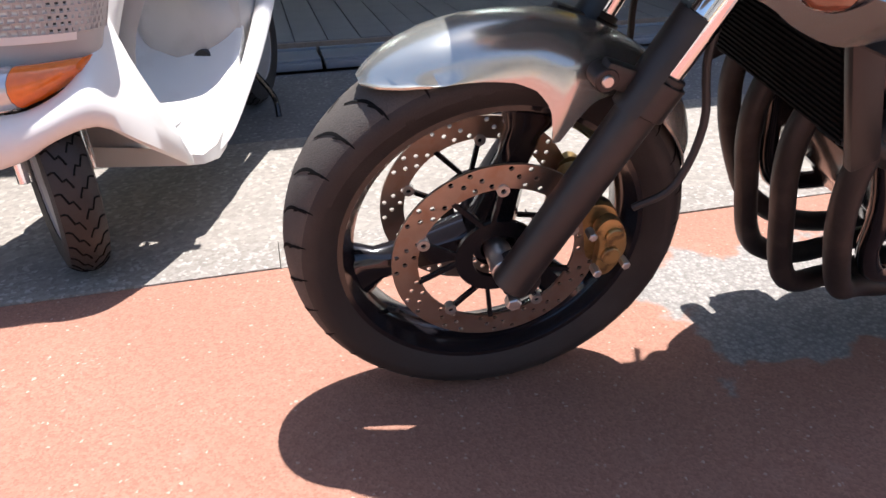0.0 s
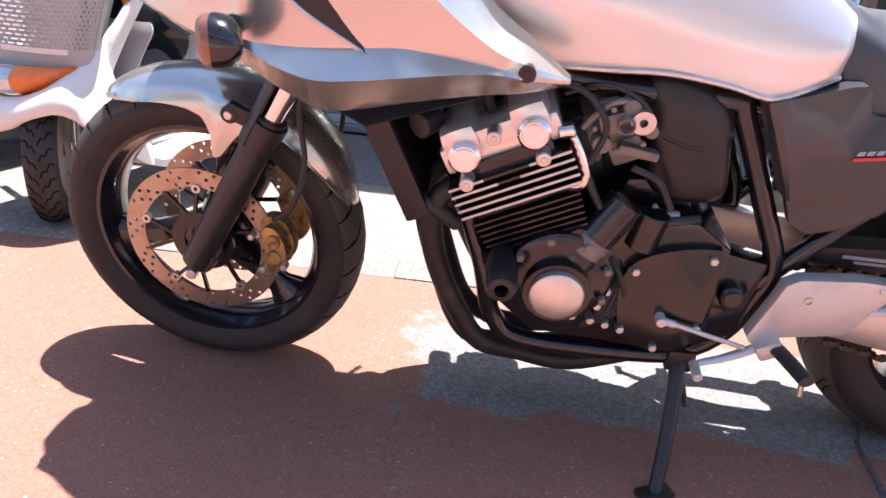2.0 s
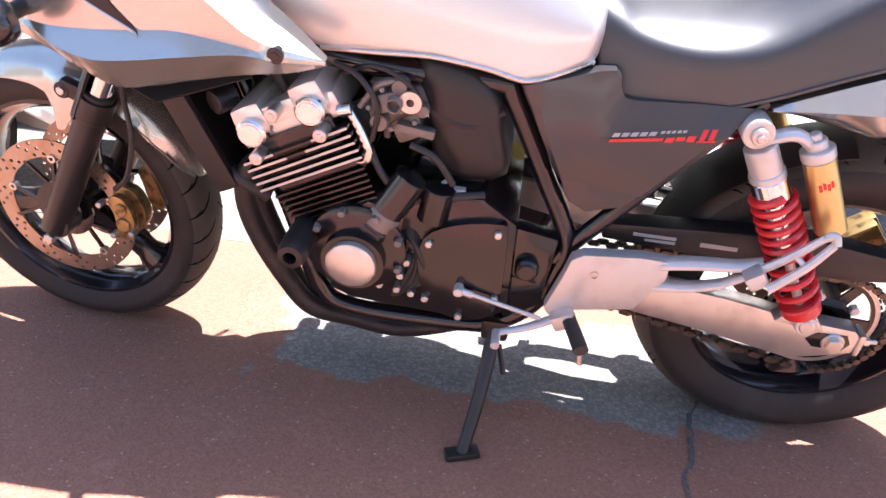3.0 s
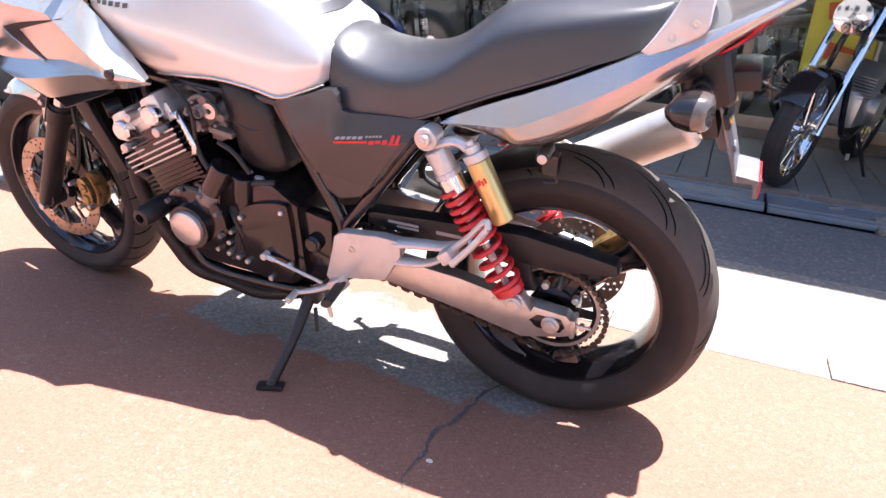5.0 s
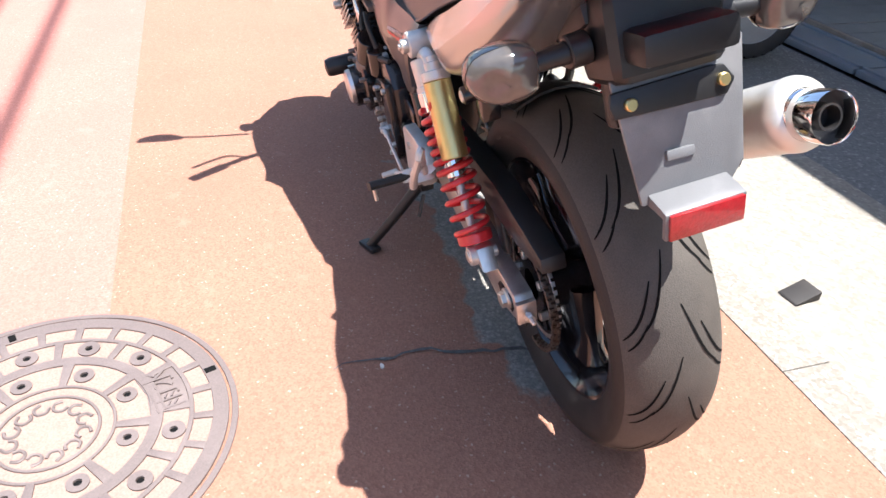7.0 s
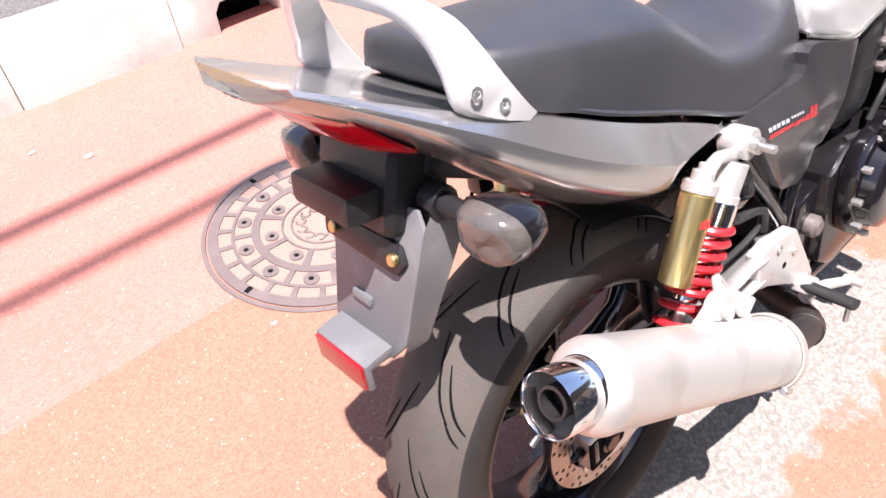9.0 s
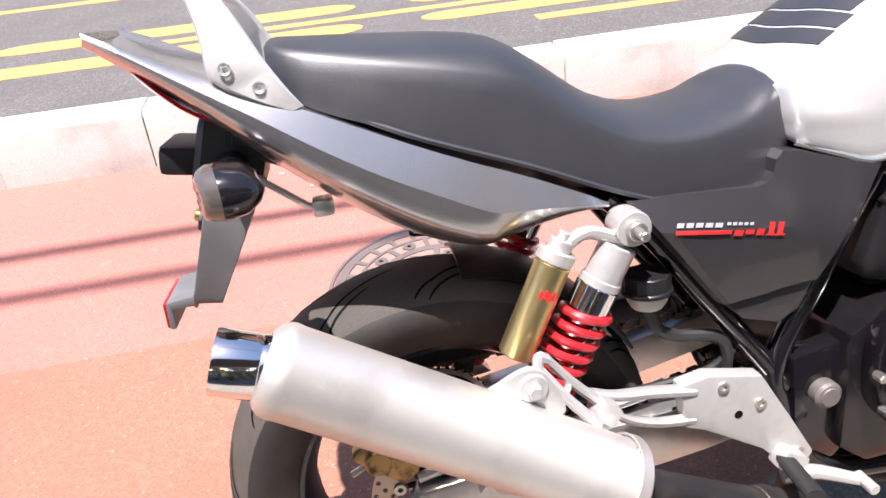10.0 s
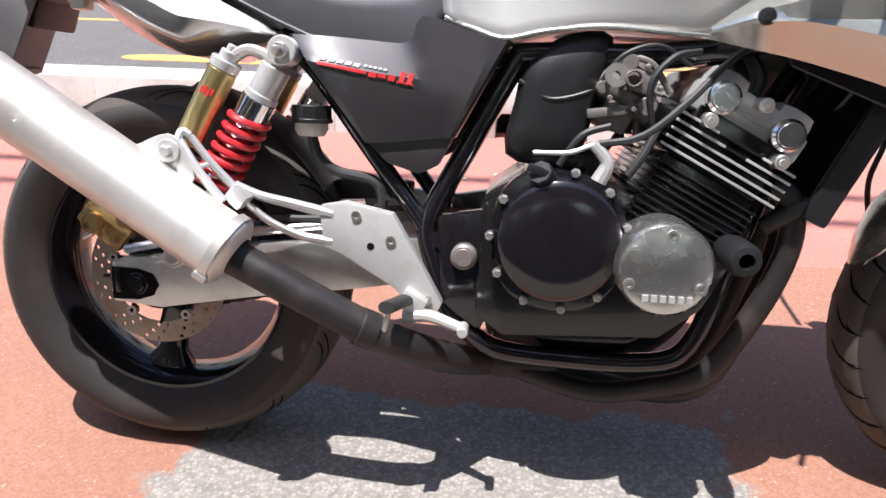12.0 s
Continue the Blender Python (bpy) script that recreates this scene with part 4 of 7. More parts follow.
    part("top_bolt", merge(rod(top + Vector((0, s * 0.015, 0)), top + Vector((0, s * 0.032, 0)), 0.012, 16), rod(top + Vector((0, s * 0.03, 0)), top + Vector((0, s * 0.052 if s < 0 else s * 0.036, 0)), 0.006, 12)), BOLT, shock)
    rt, rb = Vector((0.158, s * 0.16, 0.66)), Vector((0.1, s * 0.163, 0.548))
    rax = (rt - rb).normalized()
    part("reservoir", rod(rb, rt, 0.0225, 24, 0.002), GOLD_ANODISED, shock, "gold anodised reservoir")
    part("reservoir_cap", merge(rod(rt, rt + rax * 0.016, 0.0235, 24), rod(rt + rax * 0.015, rt + rax * 0.03, 0.015, 20), rod(rt + rax * 0.029, rt + rax * 0.04, 0.009, 12)), CAST, shock)
    part("reservoir_arm", tube([tuple(rt + rax * 0.012), (0.2, s * 0.16, 0.69), tuple(top - ax * 0.02)], 0.011, 10, flat=0.8), CAST, shock)
    for k in range(4):
        w = math.radians(90 * s + 14 * (k - 1.5))
        c = rb + rax * (0.088 + 0.003 * (k % 2)) + (Vector((0, 1, 0)) * math.sin(w) + Vector((rax.z, 0, -rax.x)) * math.cos(w)) * 0.0222
        part("reservoir_mark", box(c, (0.0042, 0.002, 0.0105), 0, (0, 27, 0)), DECAL_RED, shock, "red lettering bar")

sprocket = part("rear_sprocket", merge(lathe([(0.085, 0.088), (0.098, 0.088), (0.098, 0.093), (0.085, 0.093)], (0, 0, 0.312), "y", 60),
                                       *[box((0.1 * math.cos(2 * math.pi * k / 44), 0.0905, 0.312 + 0.1 * math.sin(2 * math.pi * k / 44)), (0.007, 0.005, 0.006), 0, (0, -360 * k / 44, 0)) for k in range(44)],
                                       *[plate([(r * math.cos(a), 0.312 + r * math.sin(a)) for r, a in ((0.045, q - 0.25), (0.045, q + 0.25), (0.087, q + 0.1), (0.087, q - 0.1))], 0.088, 0.093, 0) for q in [2 * math.pi * k / 6 for k in range(6)]],
                                       lathe([(0.03, 0.05), (0.052, 0.05), (0.052, 0.098), (0.03, 0.098)], (0, 0, 0.312), "y", 32)), BLACK_METAL, rear_wheel, "steel rear sprocket")
part("sprocket_teeth", merge(lathe([(0.092, 0.0875), (0.1, 0.0875), (0.1, 0.0935), (0.092, 0.0935)], (0, 0, 0.312), "y", 60)), ALLOY, sprocket, "worn bright sprocket ring")
for k in range(5):
    a = 2 * math.pi * k / 5
    part("sprocket_nut", rod((0.058 * math.cos(a), 0.09, 0.312 + 0.058 * math.sin(a)), (0.058 * math.cos(a), 0.105, 0.312 + 0.058 * math.sin(a)), 0.009, 6), BOLT, sprocket)
bms = []
path = []
for k in range(41):
    a = radians(95 + 170 * k / 40)
    path.append((0.104 * math.cos(a), 0.312 + 0.104 * math.sin(a)))
path += [(0.01 + 0.62 * f, 0.208 + (0.345 - 0.208) * f) for f in [k / 40 for k in range(1, 41)]]
path += [(0.62 - 0.62 * f, 0.425 - (0.425 - 0.416) * f) for f in [k / 40 for k in range(0, 40)]]
for k in range(len(path)):
    (x0, z0), (x1, z1) = path[k], path[(k + 1) % len(path)]
    ln = math.hypot(x1 - x0, z1 - z0)
    if ln > 0.03:
        continue
    bms.append(box(((x0 + x1) / 2, 0.0905 + (0.004 if k % 2 else -0.004), (z0 + z1) / 2), (ln * 1.1, 0.004, 0.011), 0, (0, -math.degrees(math.atan2(z1 - z0, x1 - x0)), 0)))
    bms.append(box((x1, 0.0905, z1), (0.006, 0.013, 0.006), 0))
part("chain", merge(*bms), CHAIN_STEEL, bike, "oily drive chain", smooth=False)["kind"] = "stuff"
part("chain_guard", merge(plate([(0.42, 0.475), (0.2, 0.489), (0.075, 0.493), (-0.04, 0.478), (-0.11, 0.467), (-0.118, 0.443), (0.0, 0.425), (0.2, 0.43), (0.42, 0.445)], 0.07, 0.112, 0.006),
                          plate([(0.1, 0.43), (0.06, 0.43), (0.04, 0.37), (0.075, 0.36)], 0.1, 0.112, 0.004)), BLACK_PLASTIC, bike, "long black plastic chain guard")
for item in ((0.3, 0.46, 0.37, 0.466, 0), (0.3, 0.452, 0.35, 0.457, 0), (0.2, 0.455, 0.26, 0.463, 0)):
    bar_text(bike, "caution_label", [item], 0.1125, 0.001, DECAL_WHITE)
rcal = part("rear_caliper", merge(box((-0.075, -0.1, 0.4), (0.09, 0.035, 0.05), 0.008, (0, 40, 0)), box((-0.075, -0.075, 0.4), (0.08, 0.03, 0.05), 0.008, (0, 40, 0)), rod((-0.09, -0.11, 0.405), (-0.09, -0.13, 0.405), 0.018)), GOLD, bike, "gold rear brake caliper")
part("bleed_nipple", rod((-0.11, -0.09, 0.38), (-0.13, -0.09, 0.37), 0.005, 8), BOLT, rcal)
part("torque_rod", tube([(-0.04, -0.112, 0.36), (0.1, -0.115, 0.39), (0.3, -0.11, 0.42)], 0.008, 10), ALLOY, bike)
part("rear_brake_hose", tube([(-0.05, -0.12, 0.42), (-0.02, -0.14, 0.475), (0.04, -0.125, 0.47), (0.2, -0.11, 0.43), (0.36, -0.12, 0.44), (0.41, -0.13, 0.475)], 0.006, 8), HOSE, bike, "rear brake hose")

# footrests and brackets
for s in sides():
    y0, y1 = s * 0.15, s * 0.176
    br = part("footrest_bracket", plate([(0.31, 0.462), (0.35, 0.47), (0.425, 0.455), (0.47, 0.38), (0.506, 0.318), (0.495, 0.298), (0.468, 0.3), (0.43, 0.338), (0.345, 0.388), (0.318, 0.398)] if s < 0 else
                                        [(0.314, 0.457), (0.36, 0.459), (0.45, 0.449), (0.468, 0.436), (0.476, 0.402), (0.497, 0.33), (0.486, 0.315), (0.446, 0.335), (0.352, 0.353), (0.332, 0.39), (0.313, 0.424)], y0, y1, 0.004), CAST, bike, "silver cast footrest bracket")
    for x, z in ((0.423, 0.414), (0.482, 0.323), (0.369, 0.45)) if s < 0 else ((0.427, 0.413),):
        part("bracket_bolt", merge(lathe([(0.0045, 0), (0.008, 0), (0.008, 0.004), (0.0045, 0.004)], (x, s * 0.175, z), (0, s, 0), 16), rod((x, s * 0.174, z), (x, s * 0.1765, z), 0.005, 6)), BOLT, br)
    if s < 0:
        # black disc on the face paints the shade of a hole
        part("bracket_hole", rod((0.392, s * 0.1755, 0.403), (0.392, s * 0.1768, 0.403), 0.006, 12), SHADE_BLACK, br)
    part("pillion_arm", merge(tube([(0.33, s * 0.165, 0.448), (0.27, s * 0.172, 0.462), (0.22, s * 0.182, 0.474), (0.185, s * 0.19, 0.49)], (0.0145, 0.0115), 10, flat=0.6),
                              tube([(0.33, s * 0.165, 0.405), (0.28, s * 0.17, 0.413), (0.235, s * 0.18, 0.434), (0.195, s * 0.19, 0.468)], (0.0135, 0.0085), 10, flat=0.6)), CAST, br)
    part("pillion_footrest", merge(tube([(0.205, s * 0.196, 0.468), (0.16, s * 0.206, 0.517), (0.126, s * 0.212, 0.562)], (0.0075, 0.006), 8),
                                   tube([(0.18, s * 0.226, 0.468), (0.142, s * 0.226, 0.515), (0.114, s * 0.22, 0.556)], (0.0075, 0.006), 8),
                                   tube([(0.126, s * 0.212, 0.562), (0.116, s * 0.215, 0.568), (0.112, s * 0.221, 0.556)], 0.0068, 8),
                                   rod((0.155, s * 0.204, 0.522), (0.14, s * 0.227, 0.516), 0.0045, 8), box((0.196, s * 0.205, 0.474), (0.03, 0.036, 0.026), 0.005, (0, 40, 0))), CAST, br, "folded open pillion footrest")
    peg = part("rider_footrest", tube([(0.456, s * 0.18, 0.325), (0.448, s * 0.215, 0.33), (0.436, s * 0.278, 0.338)], 0.0125, 12, flat=0.75), HOSE, br, "black rubber footrest")
    part("footrest_hinge", box((0.462, s * 0.185, 0.322), (0.04, 0.03, 0.03), 0.006, (0, 30, 0)), CAST, br)
    part("footrest_feeler", rod((0.437, s * 0.268, 0.328), (0.432, s * 0.268, 0.3), 0.0045, 8), BOLT, peg)
part("brake_pedal", merge(tube([(0.45, -0.19, 0.3), (0.49, -0.2, 0.305), (0.54, -0.225, 0.298)], (0.012, 0.008), 10), rod((0.543, -0.215, 0.298), (0.543, -0.25, 0.298), 0.008, 12)), CAST, bike, "silver brake pedal")
part("gear_lever", merge(tube([(0.47, 0.18, 0.318), (0.52, 0.188, 0.293), (0.57, 0.194, 0.276)], (0.0095, 0.006), 10, flat=0.7), rod((0.57, 0.19, 0.276), (0.57, 0.228, 0.274), 0.008, 12), rod((0.5, 0.19, 0.318), (0.643, 0.19, 0.354), 0.004, 10), rod((0.618, 0.19, 0.3475), (0.64, 0.19, 0.353), 0.0065, 12), rod((0.643, 0.17, 0.354), (0.643, 0.2, 0.354), 0.0085, 12)), CAST, bike, "silver gear lever and link rod")

# side stand: its foot stands on the ground
inv_lean = LEAN.inverted()
foot = inv_lean @ Vector((0.6, 0.283, 0.008))
knee = Vector((0.572, 0.13, 0.235))
part("side_stand", merge(tube([tuple(knee), tuple(knee * 0.5 + foot * 0.5 + Vector((-0.004, 0, 0))), tuple(foot)], (0.0145, 0.0115), 12), box(tuple(foot), (0.062, 0.03, 0.012), 0.004, (11.7, 0, 20)), box(tuple(knee), (0.05, 0.035, 0.045), 0.008), rod((0.56, 0.14, 0.2), (0.545, 0.165, 0.15), 0.005, 8)), FORK_BLACK, bike, "black side stand")

# rear brake fluid bottle
bottle = part("fluid_bottle", lathe([(0, 0.565), (0.02, 0.565), (0.026, 0.575), (0.026, 0.59), (0, 0.59)], (0.287, -0.132, 0), "z", 24, closed=False), material("cloudy_plastic", (0.52, 0.5, 0.44), 0.4), bike, "cloudy brake fluid bottle with black lid")
part("lid", merge(rod((0.287, -0.132, 0.59), (0.287, -0.132, 0.612), 0.031, 10), rod((0.287, -0.132, 0.585), (0.287, -0.132, 0.592), 0.033, 24)), BLACK_PLASTIC, bottle)
part("bottle_hose", tube([(0.287, -0.132, 0.567), (0.3, -0.13, 0.53), (0.33, -0.125, 0.51), (0.385, -0.13, 0.5), (0.4, -0.13, 0.475), (0.4, -0.13, 0.45)], 0.0085, 10), HOSE, bottle)

# engine: cylinders lean forward; f runs forward along the fins, u up the cylinders
TILT = radians(27.5)
EF, EU = Vector((math.cos(TILT), 0, -math.sin(TILT))), Vector((math.sin(TILT), 0, math.cos(TILT)))
EC = Vector((0.934, 0, 0.622))


def eng(f, y, u):
    return EC + EF * f + EU * u + Vector((0, y, 0))


def eng_block(f0, f1, y0, y1, u0, u1, edge=0.003):
    bm = bmesh.new()
    v = [bm.verts.new(eng(f, y, u)) for f in (f0, f1) for y in (y0, y1) for u in (u0, u1)]
    for q in ((0, 1, 3, 2), (4, 6, 7, 5), (0, 4, 5, 1), (2, 3, 7, 6), (0, 2, 6, 4), (1, 5, 7, 3)):
        bm.faces.new([v[k] for k in q])
    return bevel(bm, edge)


engine = part("cylinder_block", merge(eng_block(-0.075, 0.075, -0.165, 0.165, -0.26, -0.1), eng_block(-0.07, 0.07, -0.175, 0.175, -0.1, -0.02)), BLACK_METAL, bike, "black finned four cylinder engine")
for k in range(9):
    u = -0.115 - 0.0105 * k
    w = 0.083 - 0.001 * k
    part("cylinder_fin", eng_block(-w, w, -0.182, 0.182, u - 0.0018, u + 0.0018, 0.0008), BLACK_METAL, engine)
for k in range(5):
    u = -0.043 - 0.0125 * k
    part("head_fin", eng_block(-0.092, 0.094, -0.19, 0.19, u - 0.002, u + 0.002, 0.0008), BLACK_METAL, engine)
    for s in sides():
        if k == 0:
            spans = ((-0.092, -0.03), (0.04, 0.094))
        elif k == 1:
            spans = ((-0.092, -0.012), (0.022, 0.094))
        else:
            spans = ((-0.092, 0.094),)
        for f0, f1 in spans:
            part("fin_edge", eng_block(f0, f1, s * 0.1895, s * 0.1912, u - 0.0019, u + 0.0019, 0.0005), CAST, engine, "bright machined fin edge")
# cam covers with round end caps
cover = part("cam_cover", eng_block(-0.09, 0.09, -0.168, 0.168, -0.03, 0.012, 0.008), COVER_SILVER, engine, "silver cam cover")
for f in (-0.052, 0.052):
    part("cam_tunnel", eng_block(f - 0.03, f + 0.03, -0.182, 0.182, -0.01, 0.042, 0.02), COVER_SILVER, cover)
for s in sides():
    part("cover_bridge", eng_block(-0.03, 0.03, min(s * 0.1, s * 0.176), max(s * 0.1, s * 0.176), -0.005, 0.026, 0.006), COVER_SILVER, cover)
for s in sides():
    for f in (-0.052, 0.052):
        c = eng(f, 0, 0)
        part("cam_cap", merge(rod(c + Vector((0, s * 0.17, 0)), c + Vector((0, s * 0.197, 0)), 0.0235, 28, 0.004), rod(c + Vector((0, s * 0.196, 0)), c + Vector((0, s * 0.199, 0)), 0.017, 24)), POLISHED, cover, "round bright cam end cap")
    for f, u in ((0.062, -0.036), (-0.053, -0.036), (0.0, 0.018)):
        c = eng(f, 0, u)
        part("head_bolt", merge(rod(c + Vector((0, s * 0.172, 0)), c + Vector((0, s * 0.205, 0)), 0.0105, 20), rod(c + Vector((0, s * 0.2, 0)), c + Vector((0, s * 0.2065, 0)), 0.0055, 6)), BOLT, engine)
for y in (-0.12, -0.04, 0.04, 0.12):
    part("plug_cap", tube([tuple(eng(0, y, 0.01)), tuple(eng(-0.005, y, 0.06)), tuple(eng(-0.05, y * 0.8, 0.09))], 0.009, 8), HOSE, engine)
part("coolant_pipe", merge(tube([(0.836, 0.165, 0.645), (0.823, 0.167, 0.625), (0.811, 0.169, 0.601), (0.804, 0.169, 0.582), (0.806, 0.167, 0.566), (0.818, 0.16, 0.558), (0.84, 0.14, 0.556)], 0.008, 12), rod((0.852, 0.164, 0.641), (0.83, 0.166, 0.648), 0.011, 16)), POLISHED, engine, "polished bent coolant pipe")

case = part("crankcase", merge(
    plate([(0.56, 0.48), (0.62, 0.52), (0.76, 0.515), (0.9, 0.46), (0.935, 0.4), (0.9, 0.33), (0.84, 0.28), (0.6, 0.268), (0.555, 0.3)], -0.165, 0.165, 0.012),
    plate([(0.63, 0.27), (0.84, 0.28), (0.8, 0.235), (0.68, 0.225)], -0.11, 0.11, 0.01),
    plate([(0.62, 0.52), (0.75, 0.52), (0.73, 0.56), (0.66, 0.57)], -0.12, 0.12, 0.012)), BLACK_METAL, engine, "black crankcase")
# right side: clutch cover and starter cover
clutch = part("clutch_cover", merge(plate([(0.576, 0.44), (0.583, 0.49), (0.62, 0.53), (0.68, 0.535), (0.735, 0.52), (0.77, 0.47), (0.765, 0.38), (0.73, 0.335), (0.67, 0.325), (0.61, 0.345), (0.582, 0.39)], -0.165, -0.2, 0.006, 3),
                                    lathe([(0, -0.232), (0.05, -0.2315), (0.08, -0.228), (0.088, -0.222), (0.093, -0.195), (0, -0.195)], (0.675, 0, 0.435), "y", 48, closed=False)), BLACK_PAINT, engine, "glossy black clutch cover")
for k in range(11):
    a = 2 * math.pi * k / 11 + 0.25
    p = Vector((0.674 + 0.1 * math.cos(a), 0, 0.433 + 0.102 * math.sin(a)))
    part("cover_bolt", rod(p + Vector((0, -0.195, 0)), p + Vector((0, -0.213, 0)), 0.0068, 6), BOLT, clutch)
part("oil_filler", merge(rod((0.655, -0.19, 0.515), (0.64, -0.225, 0.535), 0.018, 8), box((0.638, -0.228, 0.537), (0.03, 0.008, 0.012), 0.003, (0, 20, 0))), BLACK_PLASTIC, clutch)
part("clutch_lever", merge(tube([(0.725, -0.2, 0.522), (0.735, -0.2, 0.55), (0.715, -0.2, 0.575)], (0.012, 0.008), 10), tube([(0.715, -0.2, 0.575), (0.68, -0.205, 0.562), (0.63, -0.205, 0.56)], 0.0035, 8)), CAST, clutch)
part("clutch_cable", tube([(0.72, -0.2, 0.575), (0.78, -0.21, 0.59), (0.84, -0.2, 0.64), (0.9, -0.17, 0.7), (1.0, -0.12, 0.76)], 0.0055, 8), HOSE, bike, "black clutch cable")
starter = part("pulse_cover", lathe([(0, -0.263), (0.05, -0.262), (0.062, -0.258), (0.067, -0.25), (0.068, -0.17), (0, -0.17)], (0.82, 0, 0.411), "y", 56, closed=False), SATIN_COVER, engine, "polished round crankshaft end cover")
for x, z in ((0.823, 0.461), (0.77, 0.39), (0.868, 0.388)):
    part("cover_screw", merge(lathe([(0.004, 0), (0.008, 0), (0.008, 0.004), (0.004, 0.004)], (x, -0.261, z), (0, -1, 0), 14), rod((x, -0.259, z), (x, -0.263, z), 0.005, 6)), BOLT, starter)
bar_text(starter, "cover_lettering", [(0.79 + 0.012 * k, 0.367, 0.798 + 0.012 * k, 0.376, 0) for k in range(6)], -0.2645, 0.0025, CAST)
# left side: generator cover, gear cover, starter motor
part("generator_base", merge(lathe([(0, 0.16), (0.08, 0.16), (0.08, 0.195), (0.072, 0.2), (0, 0.2)], (0.815, 0, 0.415), "y", 40, closed=False),
                             lathe([(0.035, 0.195), (0.052, 0.195), (0.052, 0.222), (0.035, 0.222)], (0.818, 0, 0.404), "y", 40), plate([(0.74, 0.49), (0.8, 0.505), (0.83, 0.48), (0.75, 0.42)], 0.15, 0.19, 0.006)), BLACK_METAL, engine)
part("generator_cap", lathe([(0, 0.236), (0.034, 0.235), (0.041, 0.231), (0.0425, 0.225), (0.0425, 0.19), (0, 0.19)], (0.819, 0, 0.404), "y", 48, closed=False), ALLOY, engine, "turned satin round generator cap")
for k in range(5):
    a = 0.5 + k * 0.75
    part("cover_bolt", rod((0.815 + 0.074 * math.cos(a), 0.19, 0.415 + 0.074 * math.sin(a)), (0.815 + 0.074 * math.cos(a), 0.21, 0.415 + 0.074 * math.sin(a)), 0.0065, 6), DULL_CAST, engine)
gear = part("sprocket_cover", plate([(0.71, 0.44), (0.66, 0.475), (0.59, 0.488), (0.575, 0.47), (0.572, 0.36), (0.585, 0.3), (0.63, 0.28), (0.69, 0.3), (0.715, 0.37)], 0.145, 0.18, 0.014, 3), BLACK_METAL, engine, "black sprocket cover")
for x, z in ((0.7, 0.435), (0.59, 0.47), (0.582, 0.34), (0.64, 0.29), (0.7, 0.32)):
    part("cover_bolt", rod((x, 0.17, z), (x, 0.188, z), 0.0068, 6), BOLT, gear)
part("shift_shaft", merge(rod((0.642, 0.15, 0.34), (0.642, 0.178, 0.34), 0.009, 14), box((0.645, 0.17, 0.348), (0.022, 0.012, 0.035), 0.004)), CAST, gear)
part("starter_motor", merge(rod((0.788, 0.178, 0.452), (0.735, 0.165, 0.545), 0.029, 28), rod((0.793, 0.179, 0.445), (0.786, 0.178, 0.457), 0.0305, 28), rod((0.7, 0.16, 0.47), (0.69, 0.16, 0.53), 0.026, 20)), BLACK_METAL, engine)
# paler band paints the highlight on the end of the black cylinder
part("starter_highlight", rod((0.784, 0.177, 0.459), (0.77, 0.1735, 0.484), 0.0303, 28), DULL_CAST, engine)
part("terminal_block", merge(box((0.66, 0.15, 0.52), (0.02, 0.012, 0.016), 0.003), tube([(0.69, 0.14, 0.53), (0.66, 0.15, 0.5), (0.6, 0.14, 0.49)], 0.006, 8)), DECAL_WHITE, engine)
# hoses, cables and clamps round the carburettors
for s in sides():
    for pts, r in (([(0.86, 0.15, 0.71), (0.82, 0.168, 0.7), (0.79, 0.175, 0.66), (0.8, 0.165, 0.6)], 0.0045), ([(0.85, 0.14, 0.69), (0.8, 0.16, 0.715), (0.75, 0.168, 0.7), (0.72, 0.16, 0.66)], 0.0035),
                   ([(0.81, 0.16, 0.6), (0.79, 0.17, 0.56), (0.77, 0.172, 0.53)], 0.006), ([(0.74, 0.165, 0.6), (0.7, 0.17, 0.585), (0.67, 0.165, 0.54)], 0.0055)):
        part("hose", tube([(x, s * y, z) for x, y, z in pts], r, 8), HOSE, engine)
    for x, z in ((0.785, 0.685), (0.755, 0.655), (0.805, 0.655), (0.77, 0.625), (0.735, 0.64), (0.79, 0.64)):
        part("carburettor_screw", rod((x, s * 0.165, z), (x, s * 0.174, z), 0.0042, 8), DULL_CAST, engine)
    part("throttle_spring", helix((0.765, s * 0.172, 0.668), (0.765, s * 0.186, 0.668), 0.011, 0.0015, 5, 6, 10), DULL_CAST, engine)
    part("throttle_drum", lathe([(0.006, s * 0.17), (0.017, s * 0.17), (0.017, s * 0.176), (0.006, s * 0.176)], (0.742, 0, 0.672), "y", 20), BOLT, engine)
    part("wiring_loom", tube([(0.62, s * 0.15, 0.52), (0.68, s * 0.165, 0.515), (0.73, s * 0.162, 0.5), (0.76, s * 0.168, 0.47)], 0.007, 8), HOSE, engine)
# oil lines and clutter under the starter
part("engine_wiring", merge(*[tube([(0.74 + 0.006 * k, 0.15, 0.48 - 0.01 * k), (0.72, 0.165 + 0.004 * k, 0.42), (0.735 - 0.01 * k, 0.17, 0.35), (0.76, 0.16, 0.3)], 0.0055, 8) for k in range(4)]), HOSE, engine)
for x, z in ((0.745, 0.36), (0.725, 0.325), (0.75, 0.33), (0.78, 0.335), (0.735, 0.39)):
    part("case_bolt", rod((x, 0.155, z), (x, 0.186, z), 0.0068, 6), BOLT, engine)
